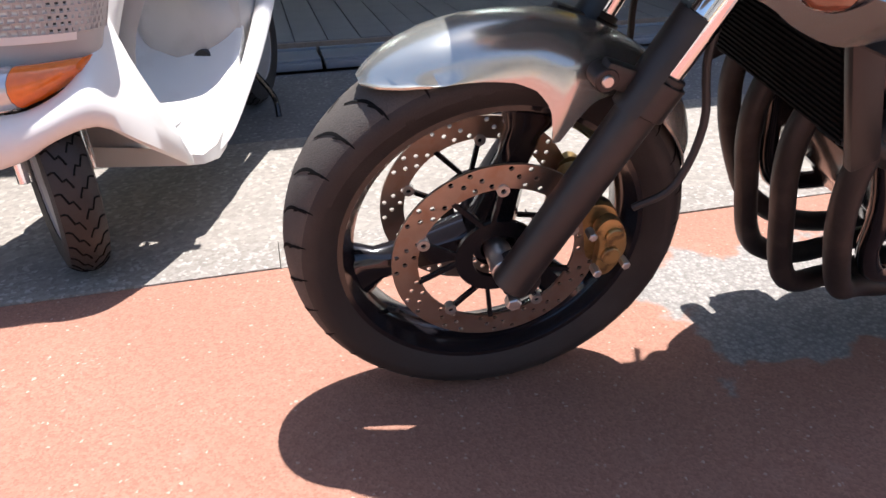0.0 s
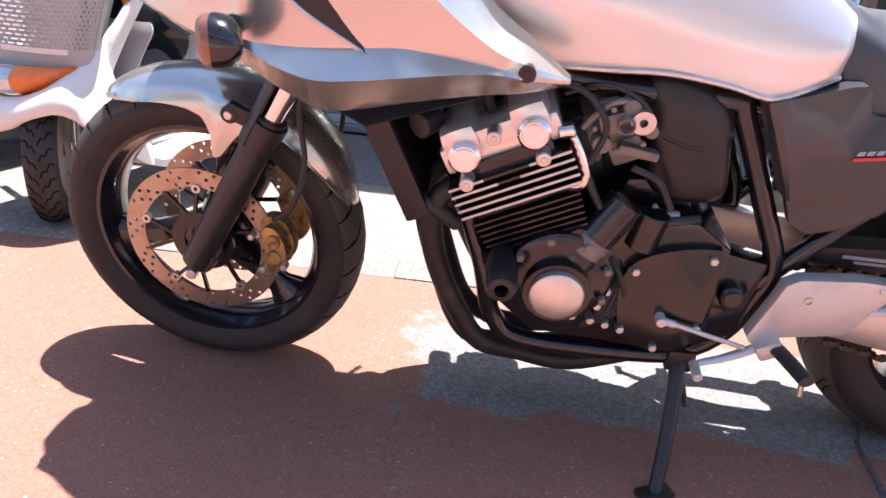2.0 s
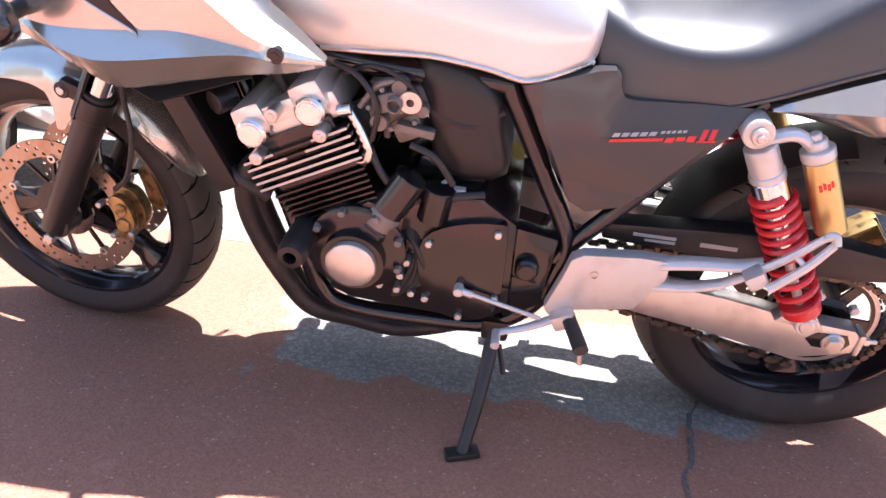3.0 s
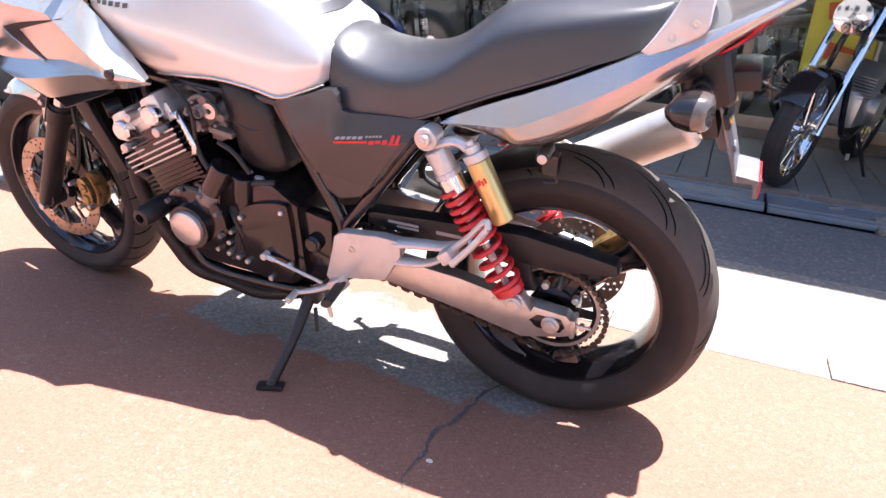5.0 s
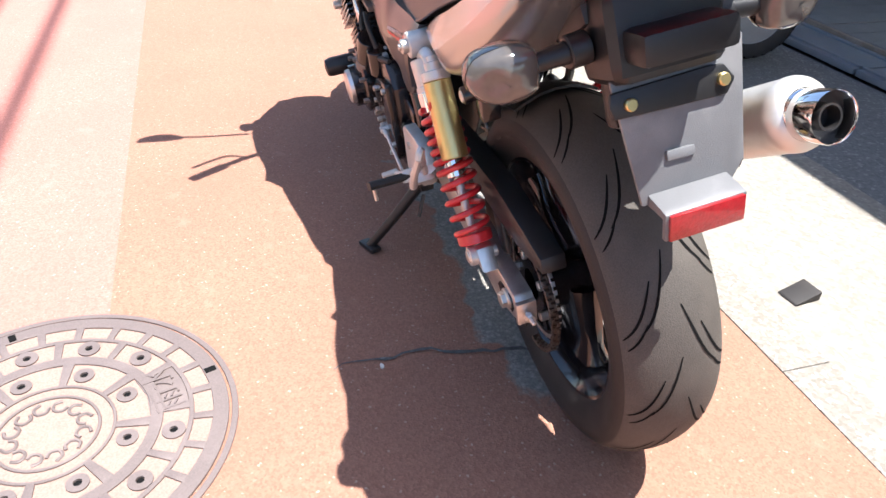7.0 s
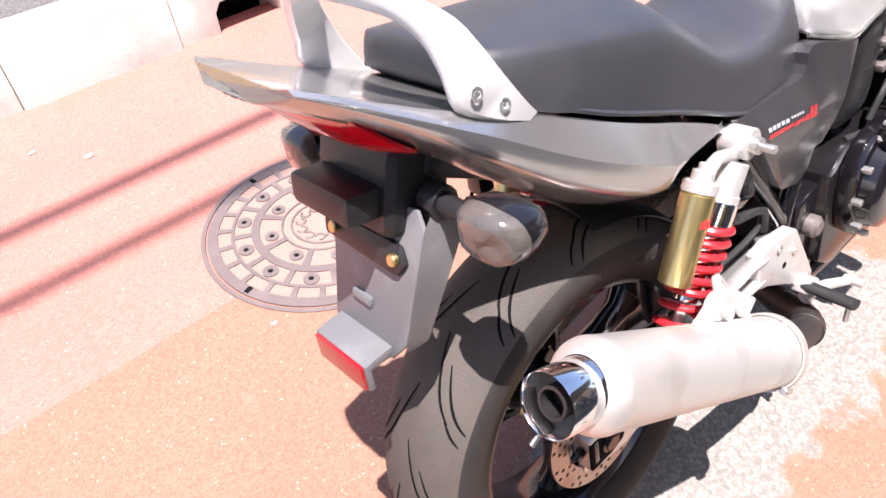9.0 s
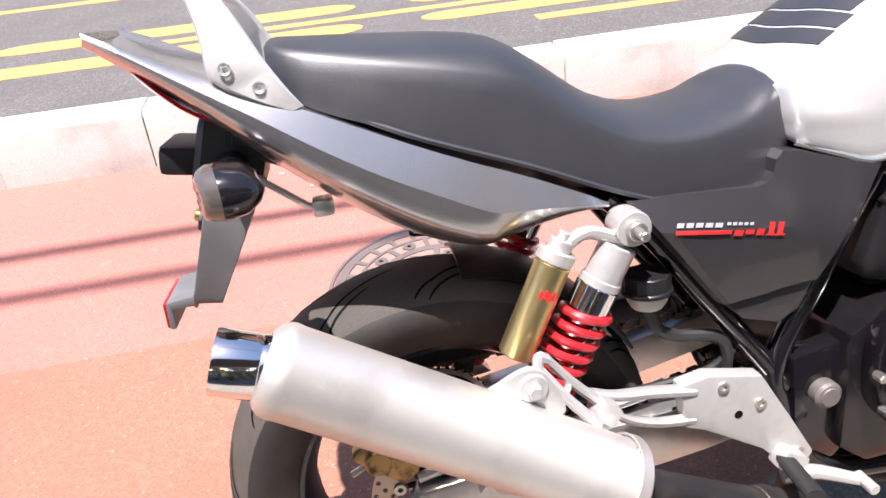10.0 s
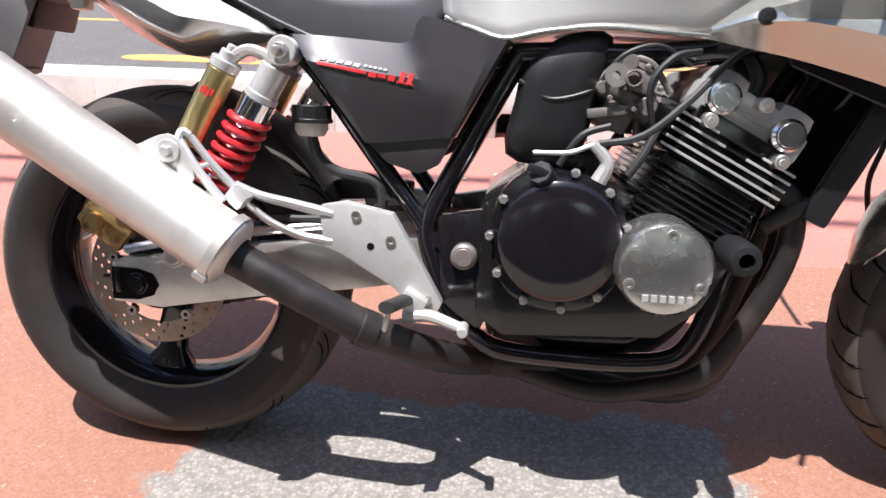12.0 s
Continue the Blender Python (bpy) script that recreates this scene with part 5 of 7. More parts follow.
for s, x in ((1, 0.905), (-1, 0.921)):
    z = 0.432
    part("frame_slider", merge(lathe([(0.008, s * 0.15), (0.016, s * 0.15), (0.024, s * 0.2), (0.024, s * 0.255), (0.02, s * 0.268), (0.011, s * 0.27), (0.01, s * 0.258)], (x, 0, z), "y", 28, closed=False)), BLACK_PLASTIC, bike, "black plastic frame slider")

# carburettors and airbox
for y in (-0.12, -0.04, 0.04, 0.12):
    c = Vector((0.765, y, 0.645))
    carb = part("carburettor", merge(rod(c - EF * 0.05, c + EF * 0.05, 0.026, 18), rod(c, c + EU * 0.045, 0.024, 18), rod(c + EU * 0.04, c + EU * 0.052, 0.027, 18), box(c - EU * 0.035, (0.05, 0.045, 0.04), 0.008, (0, 27, 0)), rod(c + Vector((0.02, 0, -0.03)), c + Vector((0.02, 0, -0.06)), 0.006, 8)), DULL_CAST, bike, "dusty cast carburettor")
    part("intake_rubber", rod(c + EF * 0.045, c + EF * 0.09, 0.028, 18), HOSE, carb)
for s in sides():
    rig = merge(box((0.775, s * 0.155, 0.665), (0.05, 0.03, 0.03), 0.006, (0, 20, 0)), box((0.735, s * 0.152, 0.62), (0.06, 0.02, 0.014), 0.004, (0, -8, 0)), rod((0.76, s * 0.14, 0.69), (0.76, s * 0.17, 0.69), 0.012, 12), rod((0.79, s * 0.14, 0.63), (0.79, s * 0.168, 0.63), 0.014, 12), tube([(0.75, s * 0.16, 0.7), (0.79, s * 0.165, 0.69), (0.82, s * 0.16, 0.65)], 0.005, 8), rod((0.725, s * 0.14, 0.655), (0.725, s * 0.165, 0.655), 0.01, 10))
    part("throttle_linkage", rig, DULL_CAST, bike, "carburettor linkage and screws")
    air = [(0.74, 0.727), (0.675, 0.73), (0.615, 0.69), (0.6, 0.63), (0.59, 0.55), (0.66, 0.535), (0.705, 0.56), (0.72, 0.63)]
    rings = []
    ctr = Vector((0.66, 0, 0.635))
    for f, y in ((1.0, 0.02), (1.0, 0.12), (0.95, 0.138), (0.8, 0.148), (0.4, 0.152)):
        rings.append([(ctr.x + (p.x - ctr.x) * f, s * y, ctr.z + (p.y - ctr.z) * f) for p in spline([(*q, 0) for q in air], 3, True)])
    part("airbox", loft(rings), BLACK_PLASTIC, bike, "black plastic airbox", sharp=50)
    part("airbox_lid", tube([(0.605, s * 0.14, 0.66), (0.65, s * 0.15, 0.635), (0.7, s * 0.148, 0.645), (0.725, s * 0.138, 0.66)], 0.004, 8), BLACK_PLASTIC, bike)

# radiator and oil cooler
rad = part("radiator", merge(box((1.1, 0, 0.61), (0.03, 0.3, 0.26), 0.006, (0, 25, 0))), SHADE_BLACK, bike, "black radiator behind the front wheel")
for s in sides():
    part("radiator_side", box((1.1, s * 0.158, 0.6), (0.04, 0.016, 0.28), 0.005, (0, 25, 0)), BLACK_PLASTIC, rad)
    part("radiator_hose", tube([(1.06, s * 0.13, 0.5), (1.02, s * 0.15, 0.49), (0.98, s * 0.14, 0.46)], 0.014, 12), HOSE, rad)
bms = []
for k in range(26):
    z = -0.12 + 0.0096 * k
    c = Vector((1.1, 0, 0.61)) + Vector((math.cos(radians(65)) * z, 0, math.sin(radians(65)) * z)) + Vector((0.0165, 0, -0.0075))
    bms.append(box(c, (0.003, 0.28, 0.004), 0, (0, 25, 0)))
part("radiator_core", merge(*bms), SHADE_BLACK, rad, smooth=False)["kind"] = "stuff"
part("small_horn", merge(rod((1.03, 0.13, 0.63), (1.05, 0.16, 0.625), 0.02, 16)), BLACK_PLASTIC, bike)

# exhaust
bms = []
for y in (-0.135, -0.047, 0.047, 0.135):
    yi = y * 0.62
    port = eng(0.07, y, -0.07)
    pipe = part("exhaust_header", tube([tuple(port)] + ([(1.008, y * 1.04, 0.51), (1.022, y * 1.05, 0.45), (1.005, y * 1.02, 0.37), (0.965, y * 0.97, 0.28), (0.92, y * 0.9, 0.21), (0.85, yi * 1.1, 0.172)] if abs(y) > 0.1 else [(1.026, y, 0.505), (1.042, y, 0.45), (1.034, y, 0.385), (1.01, y, 0.31), (0.972, y, 0.205), (0.93, y * 0.95, 0.155), (0.86, yi * 1.1, 0.14)]) + [(0.75, yi, 0.155), (0.62, yi * 0.7, 0.18)], 0.0185, 14, 5), PIPE_BLACK, bike, "sooty black exhaust header")
    part("header_collar", merge(rod(port - Vector((0.004, 0, 0)), port + (Vector((1.008, y * 1.04, 0.51)) - port) * 0.4, 0.026, 16)), BLACK_METAL, pipe)
pipe = part("link_pipe", merge(tube([(0.66, 0, 0.18), (0.58, -0.05, 0.185), (0.52, -0.12, 0.21), (0.46, -0.19, 0.25), (0.4, -0.222, 0.285), (0.3, -0.24, 0.34), (0.19, -0.252, 0.4)], 0.0265, 18, 5), box((0.64, 0, 0.185), (0.12, 0.16, 0.05), 0.02)), PIPE_BLACK, bike, "sooty link pipe")
part("pipe_joint", rod((0.41, -0.2185, 0.28), (0.385, -0.2265, 0.292), 0.0295, 20), PIPE_BLACK, pipe)
m0, m1 = Vector((0.2, -0.253, 0.4)), Vector((-0.17, -0.246, 0.63))
mx = (m1 - m0).normalized()
ml = (m1 - m0).length
can = part("muffler", lathe([(0.03, -0.012), (0.05, -0.004), (0.0535, 0.0), (0.0535, 0.012), (0.0515, 0.014), (0.0515, ml - 0.01), (0.0522, ml - 0.006), (0.0522, ml - 0.001), (0.0508, ml + 0.005), (0.046, ml + 0.012), (0.039, ml + 0.017), (0.034, ml + 0.019)], m0, mx, 48, closed=False), MUFFLER, bike, "bead-blasted aluminium muffler", sharp=60)
# the end cap bends down to a flatter line than the can
tip_at, tip_dir = m0 + mx * (ml + 0.002), Vector((-0.94, 0, 0.345)).normalized()
part("muffler_tip", lathe([(0.03, 0.0), (0.0355, 0.006), (0.0355, 0.016), (0.0345, 0.018), (0.0355, 0.02), (0.0355, 0.062), (0.0345, 0.065), (0.0325, 0.062), (0.031, 0.03)], tip_at, tip_dir, 40), CHROME, can, "chrome muffler end cap")
part("muffler_outlet", merge(lathe([(0.015, 0.02), (0.018, 0.02), (0.018, 0.058), (0.015, 0.058)], tip_at, tip_dir, 28), lathe([(0.0, 0.034), (0.033, 0.034), (0.033, 0.036), (0, 0.036)], tip_at, tip_dir, 28, closed=False)), PIPE_BLACK, can, "sooty inner outlet")
part("muffler_band", lathe([(0.0535, 0.002), (0.0565, 0.002), (0.0565, 0.016), (0.0535, 0.016)], m0, mx, 40), MUFFLER, can, "riveted muffler strap")
for p in ((0.224, -0.264, 0.44), (0.178, -0.297, 0.368), (0.175, -0.225, 0.36)):
    part("strap_bolt", rod(Vector(p) - mx * 0.004, Vector(p) + mx * 0.018, 0.006, 8), BOLT, can)
part("muffler_hanger", merge(plate([(0.06, 0.55), (0.1, 0.565), (0.125, 0.545), (0.14, 0.5), (0.1, 0.49), (0.03, 0.53)], -0.232, -0.222, 0.003, 3), rod((0.102, -0.236, 0.54), (0.102, -0.215, 0.54), 0.018, 20), rod((0.102, -0.236, 0.54), (0.102, -0.247, 0.54), 0.009, 6)), CAST, bike, "silver muffler hanger and bolt")

# half fairing
for s in sides():
    rings = []
    for x, prof in ((0.855, ((0.203, 0.737), (0.214, 0.735), (0.215, 0.732), (0.215, 0.729), (0.2, 0.722))),
                    (0.91, ((0.182, 0.775), (0.246, 0.757), (0.25, 0.748), (0.25, 0.74), (0.212, 0.71))),
                    (0.955, ((0.172, 0.804), (0.24, 0.77), (0.238, 0.748), (0.25, 0.743), (0.21, 0.702))),
                    (1.0, ((0.167, 0.845), (0.231, 0.796), (0.226, 0.75), (0.251, 0.738), (0.207, 0.692))),
                    (1.04, ((0.166, 0.876), (0.227, 0.825), (0.218, 0.751), (0.251, 0.731), (0.205, 0.682))),
                    (1.075, ((0.168, 0.88), (0.225, 0.848), (0.215, 0.752), (0.251, 0.725), (0.203, 0.673))),
                    (1.12, ((0.172, 0.881), (0.224, 0.854), (0.213, 0.747), (0.251, 0.717), (0.2, 0.66))),
                    (1.18, ((0.175, 0.883), (0.223, 0.859), (0.213, 0.741), (0.25, 0.711), (0.195, 0.649))),
                    (1.235, ((0.172, 0.885), (0.217, 0.865), (0.212, 0.738), (0.24, 0.721), (0.19, 0.668))),
                    (1.28, ((0.163, 0.88), (0.205, 0.86), (0.208, 0.74), (0.215, 0.732), (0.19, 0.695))),
                    (1.345, ((0.135, 0.87), (0.183, 0.85), (0.191, 0.752), (0.193, 0.735), (0.183, 0.723))),
                    (1.41, ((0.1, 0.856), (0.152, 0.836), (0.17, 0.77), (0.172, 0.757), (0.165, 0.749))),
                    (1.485, ((0.045, 0.832), (0.1, 0.818), (0.13, 0.788), (0.135, 0.779), (0.13, 0.772)))):
        ring = []
        for k, (a, b) in enumerate(zip(prof, prof[1:])):
            for f in (0, 0.5):
                ring.append((x, s * (a[0] + (b[0] - a[0]) * f), a[1] + (b[1] - a[1]) * f))
        ring.append((x, s * prof[-1][0], prof[-1][1]))
        rings.append(ring)
    cols = [spline([r[k] for r in rings], 4) for k in range(len(rings[0]))]
    sheet_mesh = loft([[c[i] for c in cols] for i in range(len(cols[0]))], caps=False, closed=False)
    PANEL_TREE = BVHTree.FromBMesh(sheet_mesh)
    sheet_mesh.free()
    panel = part("fairing_panel", shell([[c[i] for c in cols] for i in range(len(cols[0]))], 0.003), SILVER, bike, "silver metallic fairing side panel", sharp=24)
    # no recess is modelled; black colour on the bolt paints its shade
    part("fairing_bolt", merge(rod((0.913, s * 0.235, 0.748), (0.913, s * 0.2515, 0.748), 0.0115, 20), rod((0.913, s * 0.25, 0.748), (0.913, s * 0.253, 0.748), 0.0065, 6)), BLACK_METAL, panel, "flush fairing bolt, blackened for the shade of its recess")
    # boomerang shaped air vent laid into the panel
    vent = bmesh.new()
    arms = (([(1.217, 0.808), (1.17, 0.82), (1.12, 0.828), (1.042, 0.84)], [(1.212, 0.802), (1.169, 0.807), (1.118, 0.82), (1.042, 0.8385)]),
            ([(1.212, 0.802), (1.195, 0.788), (1.152, 0.762), (1.117, 0.742)], [(1.169, 0.807), (1.158, 0.792), (1.138, 0.765), (1.117, 0.742)]))
    lower = spline([(x, z, 0) for x, z in arms[1][0]], 5)

    def lay_on(p, lift):
        hit = PANEL_TREE.ray_cast(Vector((p.x, s * 0.6, p.y)), Vector((0, -s, 0)))[0]
        return vent.verts.new((p.x, hit.y + s * lift, p.y))
    for outer_line, inner_line in arms:
        rows = [[lay_on(p, 0.0015) for p in spline([(x, z, 0) for x, z in line], 5)] for line in (outer_line, inner_line)]
        for i in range(15):
            vent.faces.new((rows[0][i], rows[0][i + 1], rows[1][i + 1], rows[1][i]))
    bmesh.ops.remove_doubles(vent, verts=vent.verts, dist=1e-5)
    part("vent_lip", tube([(p.x + 0.002, PANEL_TREE.ray_cast(Vector((p.x, s * 0.6, p.y)), Vector((0, -s, 0)))[0].y + s * 0.001, p.y - 0.002) for p in lower], 0.0028, 8, smooth_line=False), SILVER, panel)
    part("fairing_vent", vent, BLACK_PLASTIC, panel, "black boomerang air vent", smooth=False)
    part("fairing_inner", shell([[(1.46, s * 0.09, 0.742), (1.46, s * 0.02, 0.74)], [(1.28, s * 0.175, 0.697), (1.28, s * 0.06, 0.71)], [(1.12, s * 0.2, 0.635), (1.12, s * 0.14, 0.69)], [(0.97, s * 0.2, 0.692), (0.97, s * 0.16, 0.72)]], 0.003), BLACK_PLASTIC, panel)
    bar = part("handlebar", tube([(1.06, s * 0.02, 0.97), (1.05, s * 0.13, 1.0), (1.0, s * 0.24, 1.01), (0.93, s * 0.36, 0.99)], 0.011, 12), CHROME, bike)
    part("grip", tube([(0.985, s * 0.265, 1.008), (0.925, s * 0.375, 0.985)], 0.017, 12), HOSE, bar)
    part("bar_lever", tube([(1.03, s * 0.2, 1.0), (1.05, s * 0.27, 0.985), (1.0, s * 0.38, 0.965)], 0.006, 8), ALLOY, bar)
    mir = part("mirror_stem", tube([(1.2, s * 0.19, 0.97), (1.19, s * 0.3, 1.09), (1.2, s * 0.36, 1.12)], 0.006, 8), BLACK_PLASTIC, bike)
    rings = [[(1.2 + 0.03 * q, s * (0.42 + 0.075 * h * math.cos(w)), 1.12 + 0.036 * h * math.sin(w)) for w in [2 * math.pi * i / 16 for i in range(16)]] for q, h in ((-0.6, 0.9), (-0.5, 1.0), (0.2, 0.9), (0.8, 0.5), (1.0, 0.15))]
    part("mirror_shell", loft(rings), BLACK_PLASTIC, mir)
nose = []
for x, zt, zb, w in ((1.0, 0.895, 0.86, 0.145), (1.1, 0.9, 0.86, 0.17), (1.2, 0.97, 0.86, 0.178), (1.3, 0.985, 0.8, 0.17), (1.4, 0.945, 0.77, 0.13), (1.47, 0.9, 0.78, 0.085), (1.5, 0.86, 0.8, 0.05)):
    half = spline([(0, zb, 0), (w * 0.8, zb + 0.01, 0), (w, zb + (zt - zb) * 0.3, 0), (w * 0.85, zb + (zt - zb) * 0.75, 0), (0, zt, 0)], 3)
    nose.append([(x, p.x, p.y) for p in half] + [(x, -p.x, p.y) for p in reversed(half[1:-1])])
part("headlamp_cowl", loft(nose[2:]), SILVER, bike, "silver headlamp cowl")
part("dashboard", loft([[(x, y * 0.9, z - 0.004) for x, y, z in r] for r in nose[:3]]), BLACK_PLASTIC, bike)
part("windscreen", shell([[(1.2 + 0.1 * f + 0.06 * (1 - h * h), h * 0.16, 1.08 - 0.11 * f) for h in (-1, -0.6, -0.2, 0.2, 0.6, 1)] for f in (0, 0.5, 1)], 0.003), SMOKE_LENS, bike, "smoked fly screen")

# ---- the setting ----


def ground_material(name, base, spots, patch=None, patch_color=(0.25, 0.23, 0.205), scale=230.0, stone=0.04, rough=0.85):
    """Coarse pavement: coloured grains, large stains, and a patch of bare aggregate with a ragged edge."""
    m = bpy.data.materials.new(name)
    m.use_nodes = True
    n, l = m.node_tree.nodes, m.node_tree.links
    b = n["Principled BSDF"]
    co = n.new("ShaderNodeTexCoord")

    def tex(kind, sc, detail=5.0):
        t = n.new("ShaderNodeTexVoronoi" if kind == "v" else "ShaderNodeTexNoise")
        t.inputs["Scale"].default_value = sc
        if kind == "n":
            t.inputs["Detail"].default_value = detail
        l.new(co.outputs["Object"], t.inputs["Vector"])
        return t

    def blend(fac, a, c, mode="MIX"):
        x = n.new("ShaderNodeMix")
        x.data_type, x.blend_type = "RGBA", mode
        for sock, v in ((x.inputs[0], fac), (x.inputs[6], a), (x.inputs[7], c)):
            if isinstance(v, (tuple, list)):
                sock.default_value = (*v, 1)
            elif isinstance(v, float):
                sock.default_value = v
            else:
                l.new(v, sock)
        return x.outputs[2]

    def ranged(v, a, c, lo=0.0, hi=1.0):
        r = n.new("ShaderNodeMapRange")
        r.inputs["From Min"].default_value, r.inputs["From Max"].default_value = a, c
        r.inputs["To Min"].default_value, r.inputs["To Max"].default_value = lo, hi
        l.new(v, r.inputs["Value"])
        return r.outputs[0]
    grain = tex("v", scale)
    fine = tex("n", 320.0, 3.0)
    wide = tex("n", 2.2, 8.0)
    mid = tex("n", 14.0, 6.0)
    tint = n.new("ShaderNodeSeparateColor")
    l.new(grain.outputs["Color"], tint.inputs[0])
    light = tuple(min(1, c * 1.15 + 0.01) for c in base)
    dark = tuple(c * 0.84 for c in base)
    col = blend(tint.outputs[0], dark, light)
    col = blend(ranged(tint.outputs[1], 1 - stone * 0.4, 1.0), col, spots)
    col = blend(ranged(wide.outputs["Fac"], 0.35, 0.7, 0.0, 0.4), col, tuple(c * 0.78 for c in base))
    col = blend(ranged(mid.outputs["Fac"], 0.62, 0.75, 0.0, 0.35), col, tuple(min(1, c * 1.15 + 0.06) for c in base))
    height = n.new("ShaderNodeMath")
    height.operation = "ADD"
    l.new(grain.outputs["Distance"], height.inputs[0])
    l.new(fine.outputs["Fac"], height.inputs[1])
    strength = 0.3
    if patch:
        x0, x1, y0, y1 = patch
        sep = n.new("ShaderNodeSeparateXYZ")
        l.new(co.outputs["Object"], sep.inputs[0])
        ragged = tex("n", 7.0, 8.0)

        def away(axis, c, half):
            q = n.new("ShaderNodeMath")
            q.operation = "SUBTRACT"
            l.new(sep.outputs[axis], q.inputs[0])
            q.inputs[1].default_value = c
            a = n.new("ShaderNodeMath")
            a.operation = "ABSOLUTE"
            l.new(q.outputs[0], a.inputs[0])
            d = n.new("ShaderNodeMath")
            d.operation = "SUBTRACT"
            l.new(a.outputs[0], d.inputs[0])
            d.inputs[1].default_value = half
            return d.outputs[0]
        far = n.new("ShaderNodeMath")
        far.operation = "MAXIMUM"
        l.new(away("X", (x0 + x1) / 2, (x1 - x0) / 2), far.inputs[0])
        l.new(away("Y", (y0 + y1) / 2, (y1 - y0) / 2), far.inputs[1])
        wob = n.new("ShaderNodeMath")
        wob.operation = "MULTIPLY_ADD"
        l.new(ragged.outputs["Fac"], wob.inputs[0])
        wob.inputs[1].default_value = 0.32
        l.new(far.outputs[0], wob.inputs[2])
        mask = ranged(wob.outputs[0], 0.15, 0.172, 1.0, 0.0)
        pebble = tex("v", 130.0)
        pt = n.new("ShaderNodeSeparateColor")
        l.new(pebble.outputs["Color"], pt.inputs[0])
        bare = blend(pt.outputs[0], tuple(c * 0.74 for c in patch_color), tuple(min(1, c * 1.25) for c in patch_color))
        bare = blend(ranged(pebble.outputs["Distance"], 0.35, 0.6, 0.0, 0.35), bare, tuple(c * 0.4 for c in patch_color))
        col = blend(mask, col, bare)
    l.new(col, b.inputs["Base Color"])
    b.inputs["Roughness"].default_value = rough
    bump = n.new("ShaderNodeBump")
    bump.inputs["Strength"].default_value, bump.inputs["Distance"].default_value = strength, 0.003
    l.new(height.outputs[0], bump.inputs["Height"])
    l.new(bump.outputs[0], b.inputs["Normal"])
    return m


BROWN_PAVING = ground_material("brown_red_paving", (0.277, 0.13, 0.084), (0.44, 0.31, 0.24), patch=(0.03, 1.03, -0.285, 0.1))
RED_PAVING = ground_material("pink_red_paving", (0.39, 0.152, 0.116), (0.47, 0.31, 0.26))
ASPHALT = ground_material("road_asphalt", (0.098, 0.09, 0.084), (0.2, 0.2, 0.19), scale=110.0, stone=0.5)
PALE_CONCRETE = ground_material("pebbled_concrete", (0.225, 0.2, 0.168), (0.36, 0.33, 0.28), scale=90.0, stone=0.6)
EDGE_STONE = ground_material("edge_kerb_concrete", (0.2, 0.178, 0.15), (0.36, 0.335, 0.3), scale=120.0, stone=0.8)
GREY_ASPHALT = ground_material("pale_asphalt", (0.14, 0.137, 0.135), (0.28, 0.27, 0.26), scale=110.0, stone=0.4)
KERB = material("kerb_concrete", (0.6, 0.595, 0.54), 0.85, 0, 0.1, 6, fine=0.12, bump=0.4, bump_scale=180, dirt=(0.3, 0.27, 0.23), dirt_amount=0.5, dirt_scale=4)
IRON = material("cast_iron", (0.15, 0.117, 0.107), 0.55, 0.2, 0.12, 10, fine=0.1, bump=0.3, bump_scale=300, dirt=(0.24, 0.19, 0.175), dirt_amount=0.4, dirt_scale=7)
SAND_FILL = material("mortar_fill", (0.27, 0.175, 0.14), 0.9, 0, 0.1, 20, fine=0.15, bump=0.5, bump_scale=250)
YELLOW_LINE = material("yellow_road_paint", (0.58, 0.32, 0.095), 0.7, 0, 0.08, 12, fine=0.12, bump=0.3, dirt=(0.2, 0.16, 0.1), dirt_amount=0.35, dirt_scale=9)
WHITE_LINE = material("white_road_paint", (0.6, 0.6, 0.58), 0.7, 0, 0.08, 12, fine=0.1, bump=0.3, dirt=(0.25, 0.24, 0.22), dirt_amount=0.3)
TIMBER = material("weathered_timber", (0.2, 0.15, 0.11), 0.7, 0, 0.25, 8, fine=0.15, bump=0.3, bump_scale=120, dirt=(0.35, 0.3, 0.25), dirt_amount=0.4)
DECK = material("grey_decking", (0.17, 0.165, 0.16), 0.75, 0, 0.2, 8, fine=0.12, bump=0.3, bump_scale=150)
STEEL_PLATE = material("galvanised_plate", (0.2, 0.23, 0.27), 0.5, 0.4, 0.15, 9, bump=0.2, dirt=(0.25, 0.22, 0.2), dirt_amount=0.4)
WALL_PAINT = material("beige_wall", (0.5, 0.46, 0.4), 0.8, 0, 0.08, 5, fine=0.06, bump=0.2, dirt=(0.3, 0.27, 0.23), dirt_amount=0.3, dirt_scale=2)
DOOR_FRAME = material("tan_door_frame", (0.5, 0.36, 0.24), 0.45, 0.2, 0.08, 10, dirt=(0.3, 0.2, 0.13), dirt_amount=0.2)
GLASS = clear_material("shop_glass", (0.9, 0.95, 0.93), 0.02)


def slab(name, x0, x1, y0, y1, z0, z1, mat, label, category, edge=0.0):
    ob = part(name, box(((x0 + x1) / 2, (y0 + y1) / 2, (z0 + z1) / 2), (x1 - x0, y1 - y0, z1 - z0), edge), mat, None, smooth=False)
    return tagged(ob, label, category, kind="structure")


